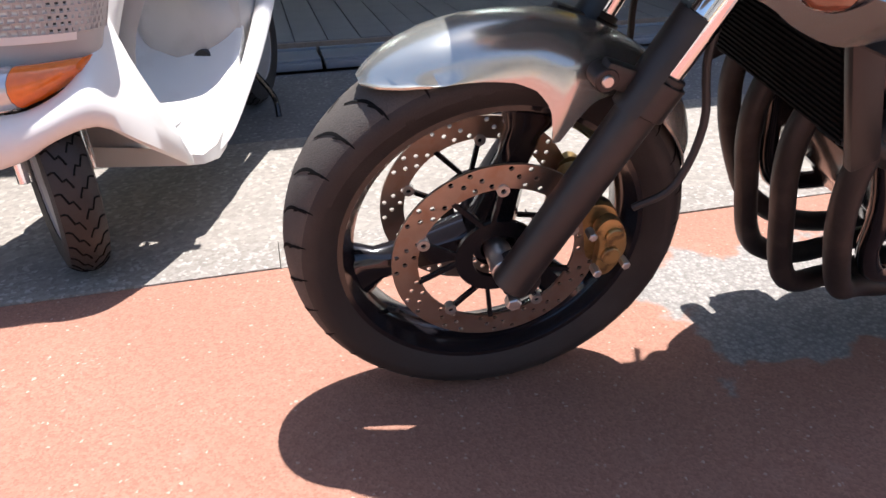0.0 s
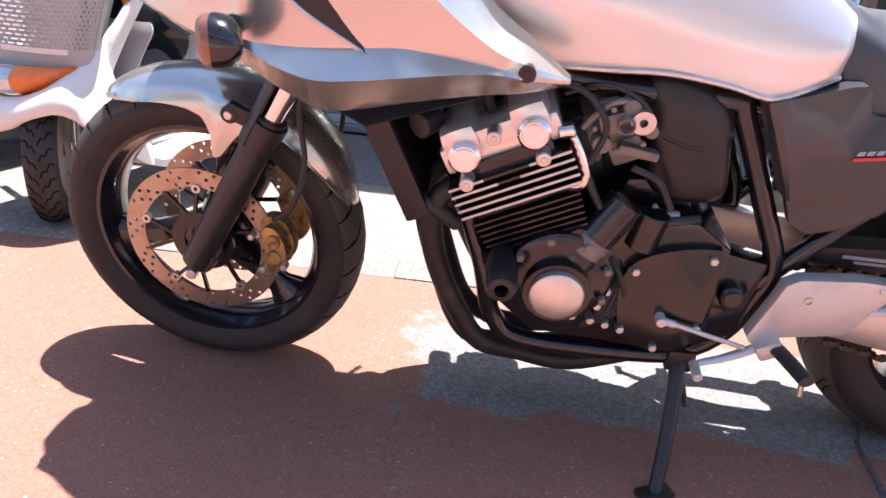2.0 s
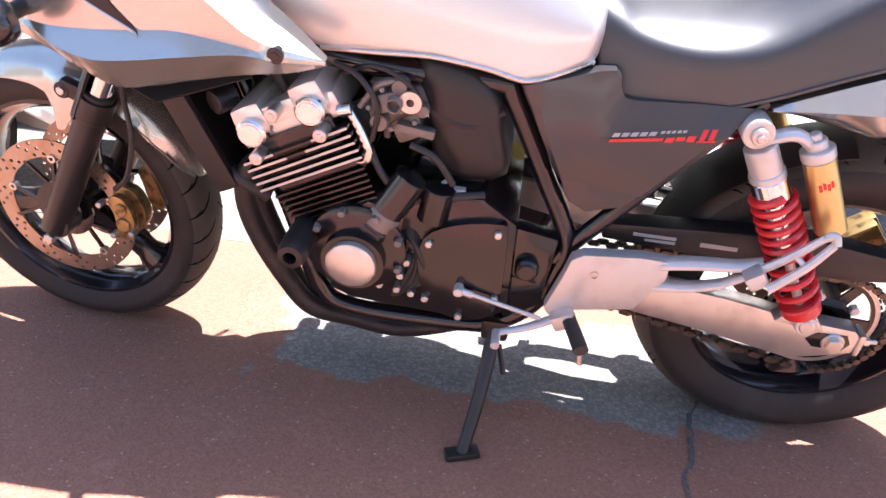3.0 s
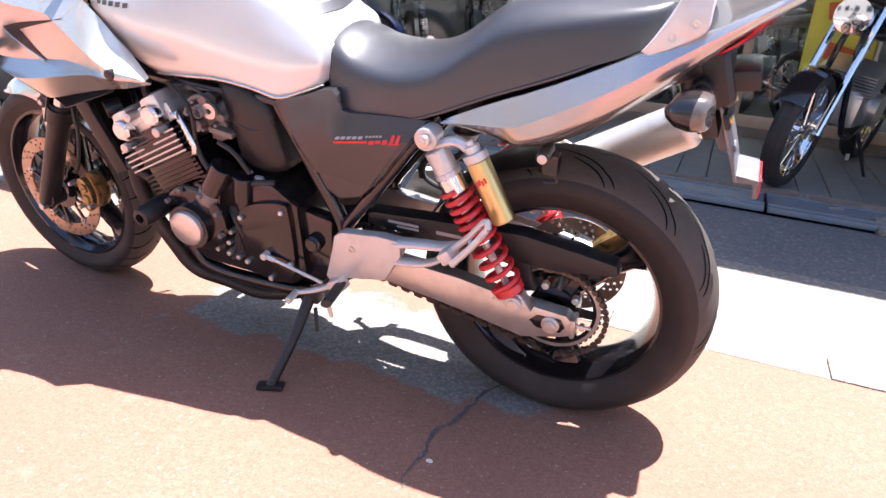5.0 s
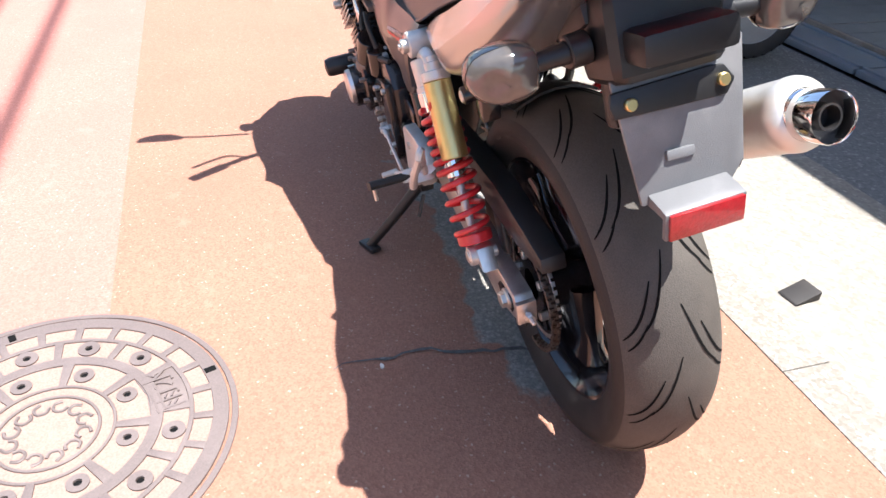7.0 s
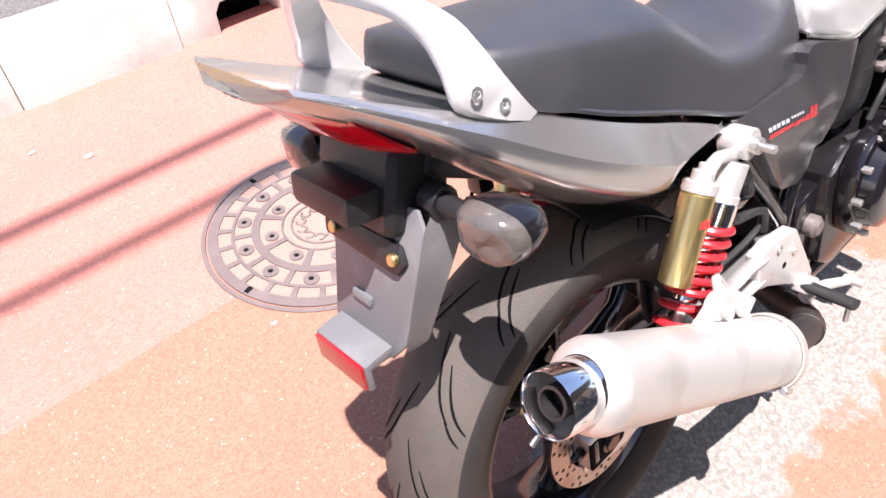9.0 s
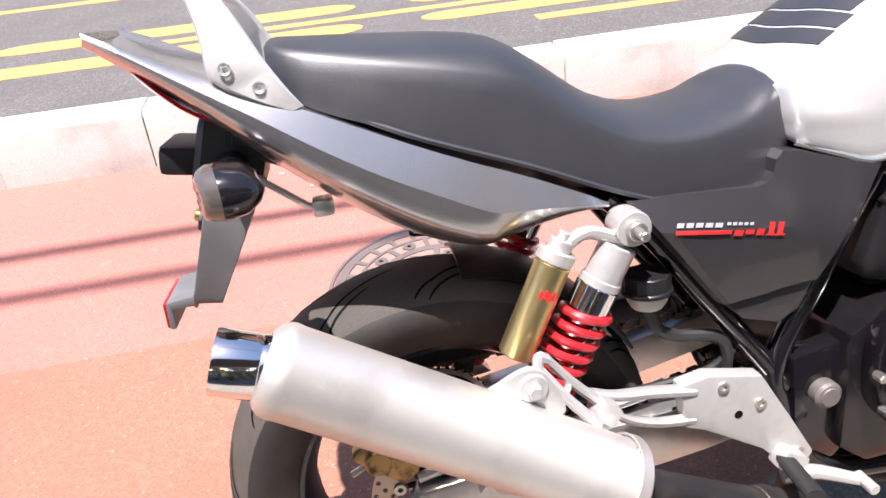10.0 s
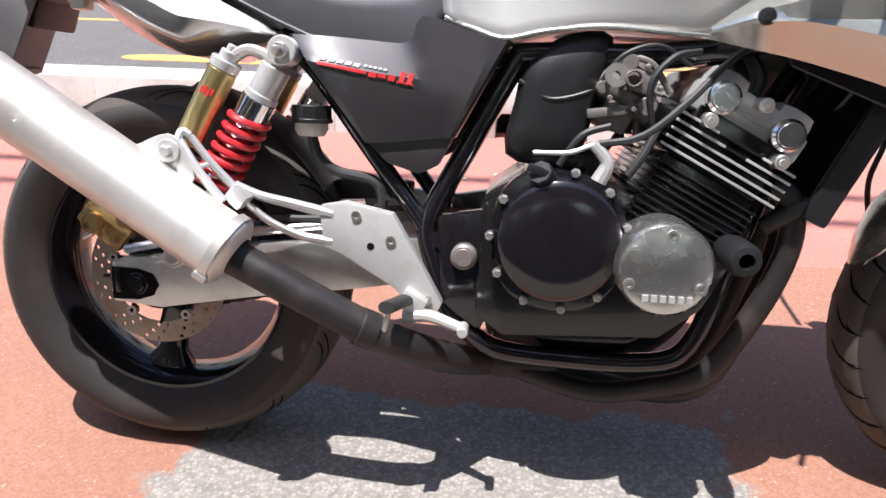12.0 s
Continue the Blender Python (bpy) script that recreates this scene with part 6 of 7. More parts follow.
def sheet(name, x0, x1, y0, y1, z, mat, label, category):
    """A ground strip, its own origin at the world's."""
    bm = bmesh.new()
    v = [bm.verts.new(p) for p in ((x0, y0, z), (x1, y0, z), (x1, y1, z), (x0, y1, z))]
    w = [bm.verts.new(p) for p in ((x0, y0, z - 0.2), (x1, y0, z - 0.2), (x1, y1, z - 0.2), (x0, y1, z - 0.2))]
    bm.faces.new(v)
    bm.faces.new(w[::-1])
    for i in range(4):
        bm.faces.new((v[i], w[i], w[(i + 1) % 4], v[(i + 1) % 4]))
    return tagged(part(name, bm, mat, None, smooth=False), label, category, kind="structure")


sheet("ground", -300, 300, -300, 300, -0.25, ASPHALT, "dark ground reaching to the distance", "ground")
sheet("pavement", -30, 30, -0.47, 0.89, 0.0, BROWN_PAVING, "brown-red coarse pavement with a bare gravel patch", "pavement")
sheet("pavement", -30, 30, 0.89, 2.3, -0.001, RED_PAVING, "pink-red coarse pavement strip", "pavement")
sheet("road", -60, 60, 2.4, 9.9, -0.012, ASPHALT, "grey asphalt road with yellow markings", "road")
sheet("forecourt", -30, 30, -1.3, -0.6, -0.004, PALE_CONCRETE, "pale pebbled concrete forecourt", "pavement")
# gravel edging stones between the pavement and the forecourt
edging = thing("edging", "row of pebbled concrete edging stones", "kerb", kind="structure")
shared = finish(box((0, 0, -0.1), (0.599, 0.128, 0.2), 0.003), "edging_stone", EDGE_STONE)
for k in range(-12, 16):
    st = new("edging_stone", shared)
    st.parent = edging
    st.matrix_basis = Matrix.Translation((0.6 * k + 0.25, -0.535, 0.003 + 0.002 * math.sin(k * 2.3))) @ Matrix.Rotation(0.004 * math.sin(k * 1.7), 4, "Z")

# road kerb with a drain mouth
kerb = thing("kerb", "raised pale concrete kerb blocks along the road", "kerb", kind="structure")


def kerb_block(length):
    prof = [(2.18, -0.2), (2.18, 0.0), (2.205, 0.215), (2.225, 0.235), (2.385, 0.235), (2.4, 0.22), (2.4, -0.2)]
    return bevel(loft([[(x, y, z) for y, z in prof] for x in (0.002, length - 0.002)]), 0.003)


block = finish(kerb_block(0.6), "kerb_block", KERB)
x = -9.25
while x < 8.7:
    if abs(x - 0.35) > 0.1:
        o = new("kerb_block", block)
        o.parent = kerb
        o.location = (x, 0.004 * math.sin(x * 5), 0.003 * math.sin(x * 3))
    x += 0.6
mouth = [(0.354, -0.2), (0.354, 0.225), (0.946, 0.225), (0.946, -0.2), (0.8, -0.2), (0.8, 0.08), (0.775, 0.115), (0.545, 0.115), (0.52, 0.08), (0.52, -0.2)]
bm = bmesh.new()
front = [bm.verts.new((x, 2.182 + 0.11 * max(0.0, z), z)) for x, z in mouth]
rear = [bm.verts.new((x, 2.4, z)) for x, z in mouth]
bm.faces.new(front)
bm.faces.new(rear[::-1])
for k in range(len(mouth)):
    bm.faces.new((front[k], rear[k], rear[(k + 1) % len(mouth)], front[(k + 1) % len(mouth)]))
part("drain_block", bevel(bm, 0.006), KERB, kerb, "kerb block with a drain mouth")
# black box closes the opening and paints the shade inside it
part("drain_mouth", box((0.66, 2.385, 0.0), (0.278, 0.02, 0.22), 0.0), SHADE_BLACK, kerb, "near-black backing for the shade in the drain opening")
for x0, x1 in ((-60, -9.25), (8.75, 60)):
    part("kerb_run", box(((x0 + x1) / 2, 2.29, 0.02), (x1 - x0, 0.2, 0.43), 0.01), KERB, kerb)

# yellow and white road markings


def marking(name, outline, mat, label):
    bm = plate(outline, -0.012, -0.008, 0, axis="z")
    return tagged(part(name, bm, mat, None, smooth=False), label, "road marking", kind="structure")


def capsule(x0, x1, y0, y1):
    r = (y1 - y0) / 2
    pts = []
    for k in range(9):
        a = math.pi / 2 + math.pi * k / 8
        pts.append((x0 + r * 1.7 + r * 1.7 * math.cos(a), (y0 + y1) / 2 + r * math.sin(a)))
    for k in range(9):
        a = -math.pi / 2 + math.pi * k / 8
        pts.append((x1 - r * 1.7 + r * 1.7 * math.cos(a), (y0 + y1) / 2 + r * math.sin(a)))
    return pts


for x0, x1, y0, y1 in ((-2.4, 0.2, 4.02, 4.3), (-2.4, 0.2, 4.66, 4.95), (0.6, 2.6, 4.05, 4.3), (0.6, 2.6, 4.65, 4.95), (-7.5, -4.2, 4.02, 4.3), (-7.5, -4.2, 4.66, 4.95)):
    marking("road_marking", capsule(x0, x1, y0, y1), YELLOW_LINE, "worn yellow road lettering stroke")
marking("road_marking", [(-1.6, 4.4), (2.3, 4.4), (2.3, 4.52), (-1.6, 4.52)], YELLOW_LINE, "worn yellow road lettering stroke")
marking("road_marking", [(1.3, 3.72), (2.4, 3.72), (2.4, 3.86), (1.3, 3.86)], YELLOW_LINE, "worn yellow road lettering stroke")
marking("centre_line", [(-60, 6.35), (60, 6.35), (60, 6.52), (-60, 6.52)], YELLOW_LINE, "yellow centre line")
marking("edge_line", [(-60, 9.5), (60, 9.5), (60, 9.66), (-60, 9.66)], WHITE_LINE, "white edge line")
far = thing("far_kerb", "concrete kerb on the far side of the road", "kerb", kind="structure")
for k in range(-8, 9):
    part("kerb_run", box((k * 2.0, 9.98, 0.04), (1.98, 0.16, 0.34), 0.02), KERB, far)
SOIL = ground_material("planting_soil", (0.12, 0.1, 0.075), (0.25, 0.22, 0.17), scale=30.0, stone=0.6)
sheet("verge", -60, 60, 10.06, 13.0, 0.12, SOIL, "bare earth verge beyond the road", "verge")
# unseen wall with windows, added for the motorcycle to reflect and to close the place
wall_far = slab("wall_far", -30, 30, 13.0, 13.3, -0.2, 5.5, WALL_PAINT, "unseen beige wall across the road, added for reflections", "wall")
for k in range(-6, 7):
    w = thing("window", "dark window in the unseen far wall, added for reflections", "window", group="far windows", kind="structure")
    part("window_frame", merge(box((k * 3.4, 12.98, 3.55), (1.7, 0.06, 0.06), 0.01), box((k * 3.4, 12.98, 2.05), (1.7, 0.06, 0.06), 0.01), box((k * 3.4 - 0.82, 12.98, 2.8), (0.06, 0.06, 1.5), 0.01), box((k * 3.4 + 0.82, 12.98, 2.8), (0.06, 0.06, 1.5), 0.01)), ALLOY, w)
    part("pane", box((k * 3.4, 12.99, 2.8), (1.6, 0.02, 1.45), 0), BLACK_PAINT, w)

# forecourt, drain plates and decking before the shop
sheet("forecourt", -30, 30, -2.1, -1.3, -0.008, GREY_ASPHALT, "shaded grey asphalt in front of the shop", "pavement")
for k in range(-3, 8):
    dp = thing("drain_plate", "blue-grey steel drain cover plate", "drain cover", group="drain plates", kind="structure")
    part("plate_sheet", box((k * 1.0 - 0.02, -2.26, 0.015), (0.985, 0.3, 0.03), 0.006), STEEL_PLATE, dp)
    part("plate_rib", box((k * 1.0 - 0.02, -2.15, 0.034), (0.985, 0.02, 0.01), 0.002), STEEL_PLATE, dp)
    part("plate_rib", box((k * 1.0 - 0.02, -2.36, 0.034), (0.985, 0.02, 0.01), 0.002), STEEL_PLATE, dp)
rng = random.Random(8)
rubble = []
for k in range(46):
    bm = box((-3.2 - 0.0 + rng.uniform(-2.5, 2.7), -2.26 + rng.uniform(-0.13, 0.13), 0.012), (rng.uniform(0.05, 0.16), rng.uniform(0.04, 0.1), rng.uniform(0.02, 0.06)), 0.008, (rng.uniform(-20, 20), rng.uniform(-20, 20), rng.uniform(0, 180)))
    rubble.append(bm)
tagged(part("rubble", merge(*rubble), EDGE_STONE, None, smooth=False), "broken concrete pieces in the open gutter", "rubble", kind="stuff")
deck = thing("deck", "grey boarded shop floor step", "deck", kind="structure")
board = finish(box((0, 0, 0), (0.145, 1.55, 0.04), 0.003), "board", DECK)
for k in range(-34, 36):
    o = new("board", board)
    o.parent = deck
    o.location = (k * 0.15, -3.2, 0.035 + 0.002 * math.sin(k * 1.9))
part("deck_edge", box((0, -2.425, 0.02), (10.6, 0.03, 0.06), 0.004), TIMBER, deck)

# shop front: tan door frames with glass, a sill, walls and an unseen canopy added to shade the forecourt
slab("wall_shop", -8, 8, -4.06, -3.92, 2.5, 4.2, WALL_PAINT, "beige shop wall above the doors", "wall")
slab("wall_west", -8.0, -3.4, -4.06, -3.92, -0.2, 2.5, WALL_PAINT, "beige shop wall beside the doors", "wall")
slab("wall_east", 4.1, 8.0, -4.06, -3.92, -0.2, 2.5, WALL_PAINT, "beige shop wall beside the doors", "wall")
slab("wall_back", -8, 8, -8.2, -8.0, -0.2, 4.2, DECK, "plain back wall inside the shop", "wall")
slab("wall_side", -8.2, -8.0, -8.2, -3.92, -0.2, 4.2, WALL_PAINT, "plain side wall of the shop", "wall")
slab("wall_side", 8.0, 8.2, -8.2, -3.92, -0.2, 4.2, WALL_PAINT, "plain side wall of the shop", "wall")
slab("floor", -8, 8, -8.0, -3.98, -0.1, 0.03, DECK, "grey shop floor", "floor")
slab("ceiling", -8, 8, -8.0, -4.06, 2.9, 3.0, WALL_PAINT, "plain shop ceiling", "ceiling")
slab("canopy", -12, 12, -4.0, -1.72, 2.75, 2.85, STEEL_PLATE, "flat unseen canopy added to shade the shop forecourt", "canopy")
sill = slab("door_sill", -3.4, 4.1, -3.99, -3.87, 0.03, 0.12, TIMBER, "worn timber door sill", "sill")
for x0, x1 in ((-3.4, -1.5), (-1.5, -0.28), (-0.2, 0.56), (0.64, 1.28), (1.36, 2.7), (2.7, 4.1)):
    d = thing("glass_door", "tan framed sliding glass shop door", "door", group="shop doors", kind="structure")
    for xa in (x0 + 0.03, x1 - 0.03):
        part("stile", box((xa, -3.93, 1.3), (0.06, 0.05, 2.36), 0.004), DOOR_FRAME, d)
    for z in (0.16, 2.44):
        part("rail", box(((x0 + x1) / 2, -3.93, z), (x1 - x0 - 0.12, 0.045, 0.08), 0.004), DOOR_FRAME, d)
    pane = part("pane", box(((x0 + x1) / 2, -3.93, 1.3), (x1 - x0 - 0.12, 0.006, 2.2), 0), GLASS, d)
    pane.visible_shadow = False
banner = thing("banner", "yellow cloth banner with orange lettering bars beside the door", "banner")
YELLOW_CLOTH = material("yellow_cloth", (0.7, 0.55, 0.06), 0.8, 0, 0.08, 10)
ORANGE_CLOTH = material("orange_print", (0.65, 0.12, 0.03), 0.8, 0, 0.08, 10)
part("cloth", shell([[(-1.0 + 0.38 * f, -3.55 + 0.02 * math.sin(9 * f + z), z) for f in (0, 0.2, 0.4, 0.6, 0.8, 1)] for z in (0.55, 0.9, 1.25, 1.6, 1.95)], 0.003), YELLOW_CLOTH, banner)
for k in range(5):
    part("lettering_bar", box((-0.82 + 0.02 * (k % 2), -3.515, 0.68 + 0.26 * k), (0.2, 0.01, 0.1), 0.01, (0, 12 if k % 2 else -14, 0)), ORANGE_CLOTH, banner)
part("banner_pole", rod((-1.02, -3.56, 0.05), (-1.02, -3.56, 2.0), 0.012), ALLOY, banner)

# manhole lid
MH = Vector((0.148, 0.97, 0))
lid = thing("manhole_cover", "worn cast iron manhole cover with sandy recesses", "manhole cover", at=Matrix.Translation(MH) @ Matrix.Rotation(radians(-73), 4, "Z"))
part("fill", lathe([(0, -0.03), (0.3, -0.03), (0.3, 0.0015), (0, 0.0015)], (0, 0, 0), "z", 64, closed=False), SAND_FILL, lid, "sand packed in the recesses")


def band(name, r0, r1, top=0.0055):
    return part(name, lathe([(r0, -0.02), (r0 + 0.001, top - 0.001), (r0 + 0.002, top), (r1 - 0.002, top), (r1 - 0.001, top - 0.001), (r1, -0.02)], (0, 0, 0), "z", 96), IRON, lid)


band("rim", 0.283, 0.314)
band("seat_ring", 0.317, 0.331, 0.004)
band("ring", 0.24, 0.251)
band("ring", 0.172, 0.196)
band("ring", 0.108, 0.116)
band("ring", 0.082, 0.09)


def sector(r0, r1, a0, a1, top=0.0055):
    pts = [(r0 * math.cos(a0), r0 * math.sin(a0)), (r1 * math.cos(a0), r1 * math.sin(a0)), (r1 * math.cos((a0 + a1) / 2), r1 * math.sin((a0 + a1) / 2)), (r1 * math.cos(a1), r1 * math.sin(a1)), (r0 * math.cos(a1), r0 * math.sin(a1)), (r0 * math.cos((a0 + a1) / 2), r0 * math.sin((a0 + a1) / 2))]
    return plate(pts, -0.01, top, 0.001, axis="z")


for k in range(24):
    a = 2 * math.pi * (k + 0.5) / 24
    part("rib", sector(0.249, 0.286, a - 0.028, a + 0.028), IRON, lid)
for k in range(12):
    a = 2 * math.pi * (k + 0.5) / 12
    part("rib", sector(0.194, 0.243, a - 0.035, a + 0.035), IRON, lid)
    a = 2 * math.pi * k / 12
    if k:
        part("boss", lathe([(0.0, -0.01), (0.021, -0.01), (0.021, 0.005), (0.0075, 0.0052), (0.007, 0.001), (0, 0.001)], (0.219 * math.cos(a), 0.219 * math.sin(a), 0), "z", 20, closed=False), IRON, lid)
        # black discs paint the shade in the key holes
        part("key_hole", rod((0.219 * math.cos(a), 0.219 * math.sin(a), 0), (0.219 * math.cos(a), 0.219 * math.sin(a), 0.0025), 0.007, 12), SHADE_BLACK, lid)
for k in range(8):
    a = 2 * math.pi * (k + 0.5) / 8
    part("rib", sector(0.114, 0.175, a - 0.06, a + 0.06), IRON, lid)
    a = 2 * math.pi * k / 8 + 0.15
    part("boss", lathe([(0.0, -0.01), (0.019, -0.01), (0.019, 0.005), (0.0075, 0.0052), (0.007, 0.001), (0, 0.001)], (0.143 * math.cos(a), 0.143 * math.sin(a), 0), "z", 20, closed=False), IRON, lid)
    part("key_hole", rod((0.143 * math.cos(a), 0.143 * math.sin(a), 0), (0.143 * math.cos(a), 0.143 * math.sin(a), 0.0025), 0.007, 12), SHADE_BLACK, lid)
for k in range(12):
    a = 2 * math.pi * k / 12
    c = Vector((0.062 * math.cos(a), 0.062 * math.sin(a), 0))
    part("petal", tube([tuple(c + Vector((0.013 * math.cos(a + q), 0.013 * math.sin(a + q), 0.002))) for q in (0, 1.2, 2.4, 3.6, 4.6)], 0.0035, 6, 3), IRON, lid, "cast emblem curl")
for a in (0.02, 1.62, 3.0, 4.7):
    # black pieces on the rim paint the shade in the lifting slots
    part("lifting_slot", box((0.297 * math.cos(a), 0.297 * math.sin(a), 0.0055), (0.022, 0.014, 0.002), 0.0005, (0, 0, math.degrees(a))), SHADE_BLACK, lid)
text_plate = part("text_panel", sector(0.172, 0.243, -0.3, 0.3, 0.003), IRON, lid)
letters = bpy.data.curves.new("rain_water", "FONT")
letters.body, letters.size, letters.extrude = "雨水", 0.062, 0.0025
letters.align_x, letters.align_y = "CENTER", "CENTER"
word = new("rain_water_lettering", letters)
word.data.materials.append(IRON)
word.parent = lid
word.matrix_basis = Matrix.Translation((0.206, 0, 0.004)) @ Matrix.Rotation(radians(90), 4, "Z")

# crack across the pavement
rng = random.Random(4)
pts = []
for k in range(26):
    f = k / 25
    pts.append(Vector((0.115 + 0.08 * min(1, f * 1.6) - 0.012 * max(0, f - 0.6), -0.08 + 0.53 * f, 0)) + Vector((rng.uniform(-0.008, 0.008), 0, 0)))
bm = bmesh.new()
lo, hi = [], []
for k, p in enumerate(pts):
    w = 0.004 * (0.5 + rng.random()) * (1.0 if p.y < 0.4 else 0.4)
    lo.append(bm.verts.new((p.x - w, p.y, 0.0032)))
    hi.append(bm.verts.new((p.x + w, p.y, 0.0032)))
for k in range(25):
    bm.faces.new((lo[k], lo[k + 1], hi[k + 1], hi[k]))
tagged(part("pavement_crack", bm, ASPHALT, None, smooth=False), "dark ragged crack across the pavement", "crack", kind="structure")
chips = []
for x, y, r in ((0.17, 0.353, 0.008), (0.55, 1.62, 0.018), (0.42, 1.55, 0.014), (0.86, 2.0, 0.012), (-0.2, 1.75, 0.02), (-0.32, 1.9, 0.012), (0.1, 1.25, 0.008), (-0.15, 0.75, 0.007)):
    chips.append(plate([(x + r * (0.7 + 0.5 * rng.random()) * math.cos(a), y + r * 0.6 * (0.7 + 0.5 * rng.random()) * math.sin(a)) for a in [k * 1.05 for k in range(6)]], 0.0005, 0.005, 0.001, axis="z"))
tagged(part("litter_chip", merge(*chips), WHITE_PLASTIC, None, smooth=False), "small pale chips scattered on the pavement", "litter", kind="stuff")

# overhead cables that shade the pavement, on their poles
for y, z, r in ((0.13, 8.0, 0.03), (-0.13, 7.9, 0.028)):
    c = part("power_cable", tube([(-26, y, z + 0.35), (-10, y, z + 0.02), (0, y - 0.02, z), (10, y, z + 0.05), (26, y, z + 0.4)], r, 8, 6), BLACK_PLASTIC, None)
    tagged(c, "thick black overhead cable bundle", "cable", group="overhead cables")
for x in (-26, 26):
    pole = thing("utility_pole", "grey concrete utility pole carrying cables", "pole", group="utility poles", at=Matrix.Translation((x, 0.0, 0)))
    part("shaft", rod((0, 0, -0.1), (0, 0, 9.2), 0.16, 20, r2=0.1), KERB, pole)
    part("cross_arm", box((0, 0, 8.32), (0.08, 1.4, 0.08), 0.01), STEEL_PLATE, pole)

# ---- other vehicles ----


def lens_unit(y0, y1):
    rings = []
    for k in range(9):
        d = y0 + (y1 - y0) * k / 8
        low, top = 0.373 + 0.06 * (abs(d) / 0.14) ** 2, 0.456
        front = 0.142 - 0.085 * (abs(d) / 0.14) ** 2.2
        rings.append([(front - 0.035 + 0.042 * math.cos(q), d, (low + top) / 2 + (top - low) / 2 * math.sin(q)) for q in [2 * math.pi * i / 14 for i in range(14)]])
    return loft(rings)


def scooter(at, label, body, basket=True):
    s = thing("scooter", label, "scooter", at=at)
    second, tone = (SCOOTER_GREY, "grey ") if basket else (body, "black ")
    for cx, turn, nm in ((0.0, 42.0, "front_wheel"), (-1.17, 0.0, "rear_wheel")):
        prof = [(0.128, -0.036), (0.165, -0.043), (0.186, -0.038), (0.198, -0.024), (0.205, -0.008), (0.205, 0.008), (0.198, 0.024), (0.186, 0.038), (0.165, 0.043), (0.128, 0.036)]
        w = part(nm, lathe(prof, (0, 0, 0), "y", 48), RUBBER, s, "small black scooter tyre with wavy tread")
        w.matrix_basis = Matrix.Translation((0.0 if turn else cx, 0, 0.205)) @ Matrix.Rotation(radians(turn), 4, "Z")
        part("rim", lathe([(0.02, -0.03), (0.125, -0.03), (0.13, -0.036), (0.13, 0.036), (0.125, 0.03), (0.02, 0.03)], (0, 0, 0), "y", 32), GREY_TRIM, w)
        bms = []
        for k in range(30):
            for h in (-1, 1):
                a = 2 * math.pi * (k + (0.5 if h > 0 else 0)) / 30
                bms.append(tube([(r * math.cos(a + q), h * y, r * math.sin(a + q)) for q, y, r in ((0, 0.003, 0.2045), (0.09, 0.011, 0.2035), (0.07, 0.018, 0.2005), (0.17, 0.026, 0.1965), (0.16, 0.036, 0.1875))], 0.0022, 5, 2))
        # thin near-black lines paint the shade of the tread cuts
        part("groove_shade", merge(*bms), SHADE_BLACK, w)["kind"] = "stuff"
        if turn:
            for h in (-1, 1):
                part("fork_leg", rod((0, h * 0.062, 0), (-0.03, h * 0.062, 0.2), 0.014, 12), CHROME, w)
    # leg shield: a beak over the wheel, arched on both sides, drawn out to wings and a narrow waist below the bars
    edge = [(0.17, 0, 0.285), (0.157, 0.06, 0.303), (0.14, 0.115, 0.333), (0.096, 0.175, 0.347), (0.03, 0.205, 0.293), (-0.06, 0.22, 0.228), (-0.15, 0.224, 0.174),
            (-0.185, 0.185, 0.22), (-0.135, 0.125, 0.33), (-0.12, 0.115, 0.41), (-0.17, 0.135, 0.53), (-0.235, 0.16, 0.66), (-0.27, 0.16, 0.76)]
    crest = [(0.135, 0, 0.375), (0.12, 0.06, 0.382), (0.09, 0.115, 0.408), (0.055, 0.14, 0.437), (0.02, 0.143, 0.452), (-0.01, 0.142, 0.47), (-0.035, 0.14, 0.485),
             (-0.06, 0.135, 0.505), (-0.09, 0.13, 0.53), (-0.12, 0.124, 0.555), (-0.17, 0.118, 0.6), (-0.225, 0.12, 0.68), (-0.26, 0.12, 0.78)]
    edge, crest = spline(edge, 3), spline(crest, 3)
    rings = []
    for v, out in ((0.0, -0.012), (0.04, 0.0), (0.3, 0.016), (0.6, 0.018), (0.88, 0.008), (1.0, -0.008)):
        row = []
        for p, q in zip(edge, crest):
            m = Vector(p).lerp(Vector(q), v) + Vector((0.8, 0, 0.35)) * out
            m.y += out * 0.7 * min(1.0, p[1] / 0.12)
            row.append(m)
        rings.append([Vector((m.x, -m.y, m.z)) for m in reversed(row[1:])] + row)
    part("leg_shield", shell(rings, -0.008), body, s, ("cream " if basket else "black ") + "leg shield", sharp=60)
    hs = [q / 8 for q in range(-8, 9)]
    inner = [[(x0 - 0.03 * h * h + 0.03, half * h, z) for h in hs] for x0, half, z in ((-0.19, 0.17, 0.19), (-0.2, 0.135, 0.26), (-0.215, 0.098, 0.36), (-0.235, 0.108, 0.45), (-0.255, 0.14, 0.53), (-0.262, 0.13, 0.56))]
    part("inner_shield", shell(spread(inner, 2), 0.012), second, s, tone + "inner leg shield", sharp=60)
    if not basket:
        part("under_cover", loft([[(x, -w, z1), (x, -w * 0.8, 0.09), (x, w * 0.8, 0.09), (x, w, z1)] for x, w, z1 in ((-0.12, 0.14, 0.2), (-0.2, 0.2, 0.18), (-0.6, 0.19, 0.3), (-0.95, 0.17, 0.4))]), body, s, "black lower cover")
    part("steering_column", rod((-0.12, 0, 0.4), (-0.28, 0, 0.9), 0.035, 16), BLACK_PLASTIC, s)
    rings = []
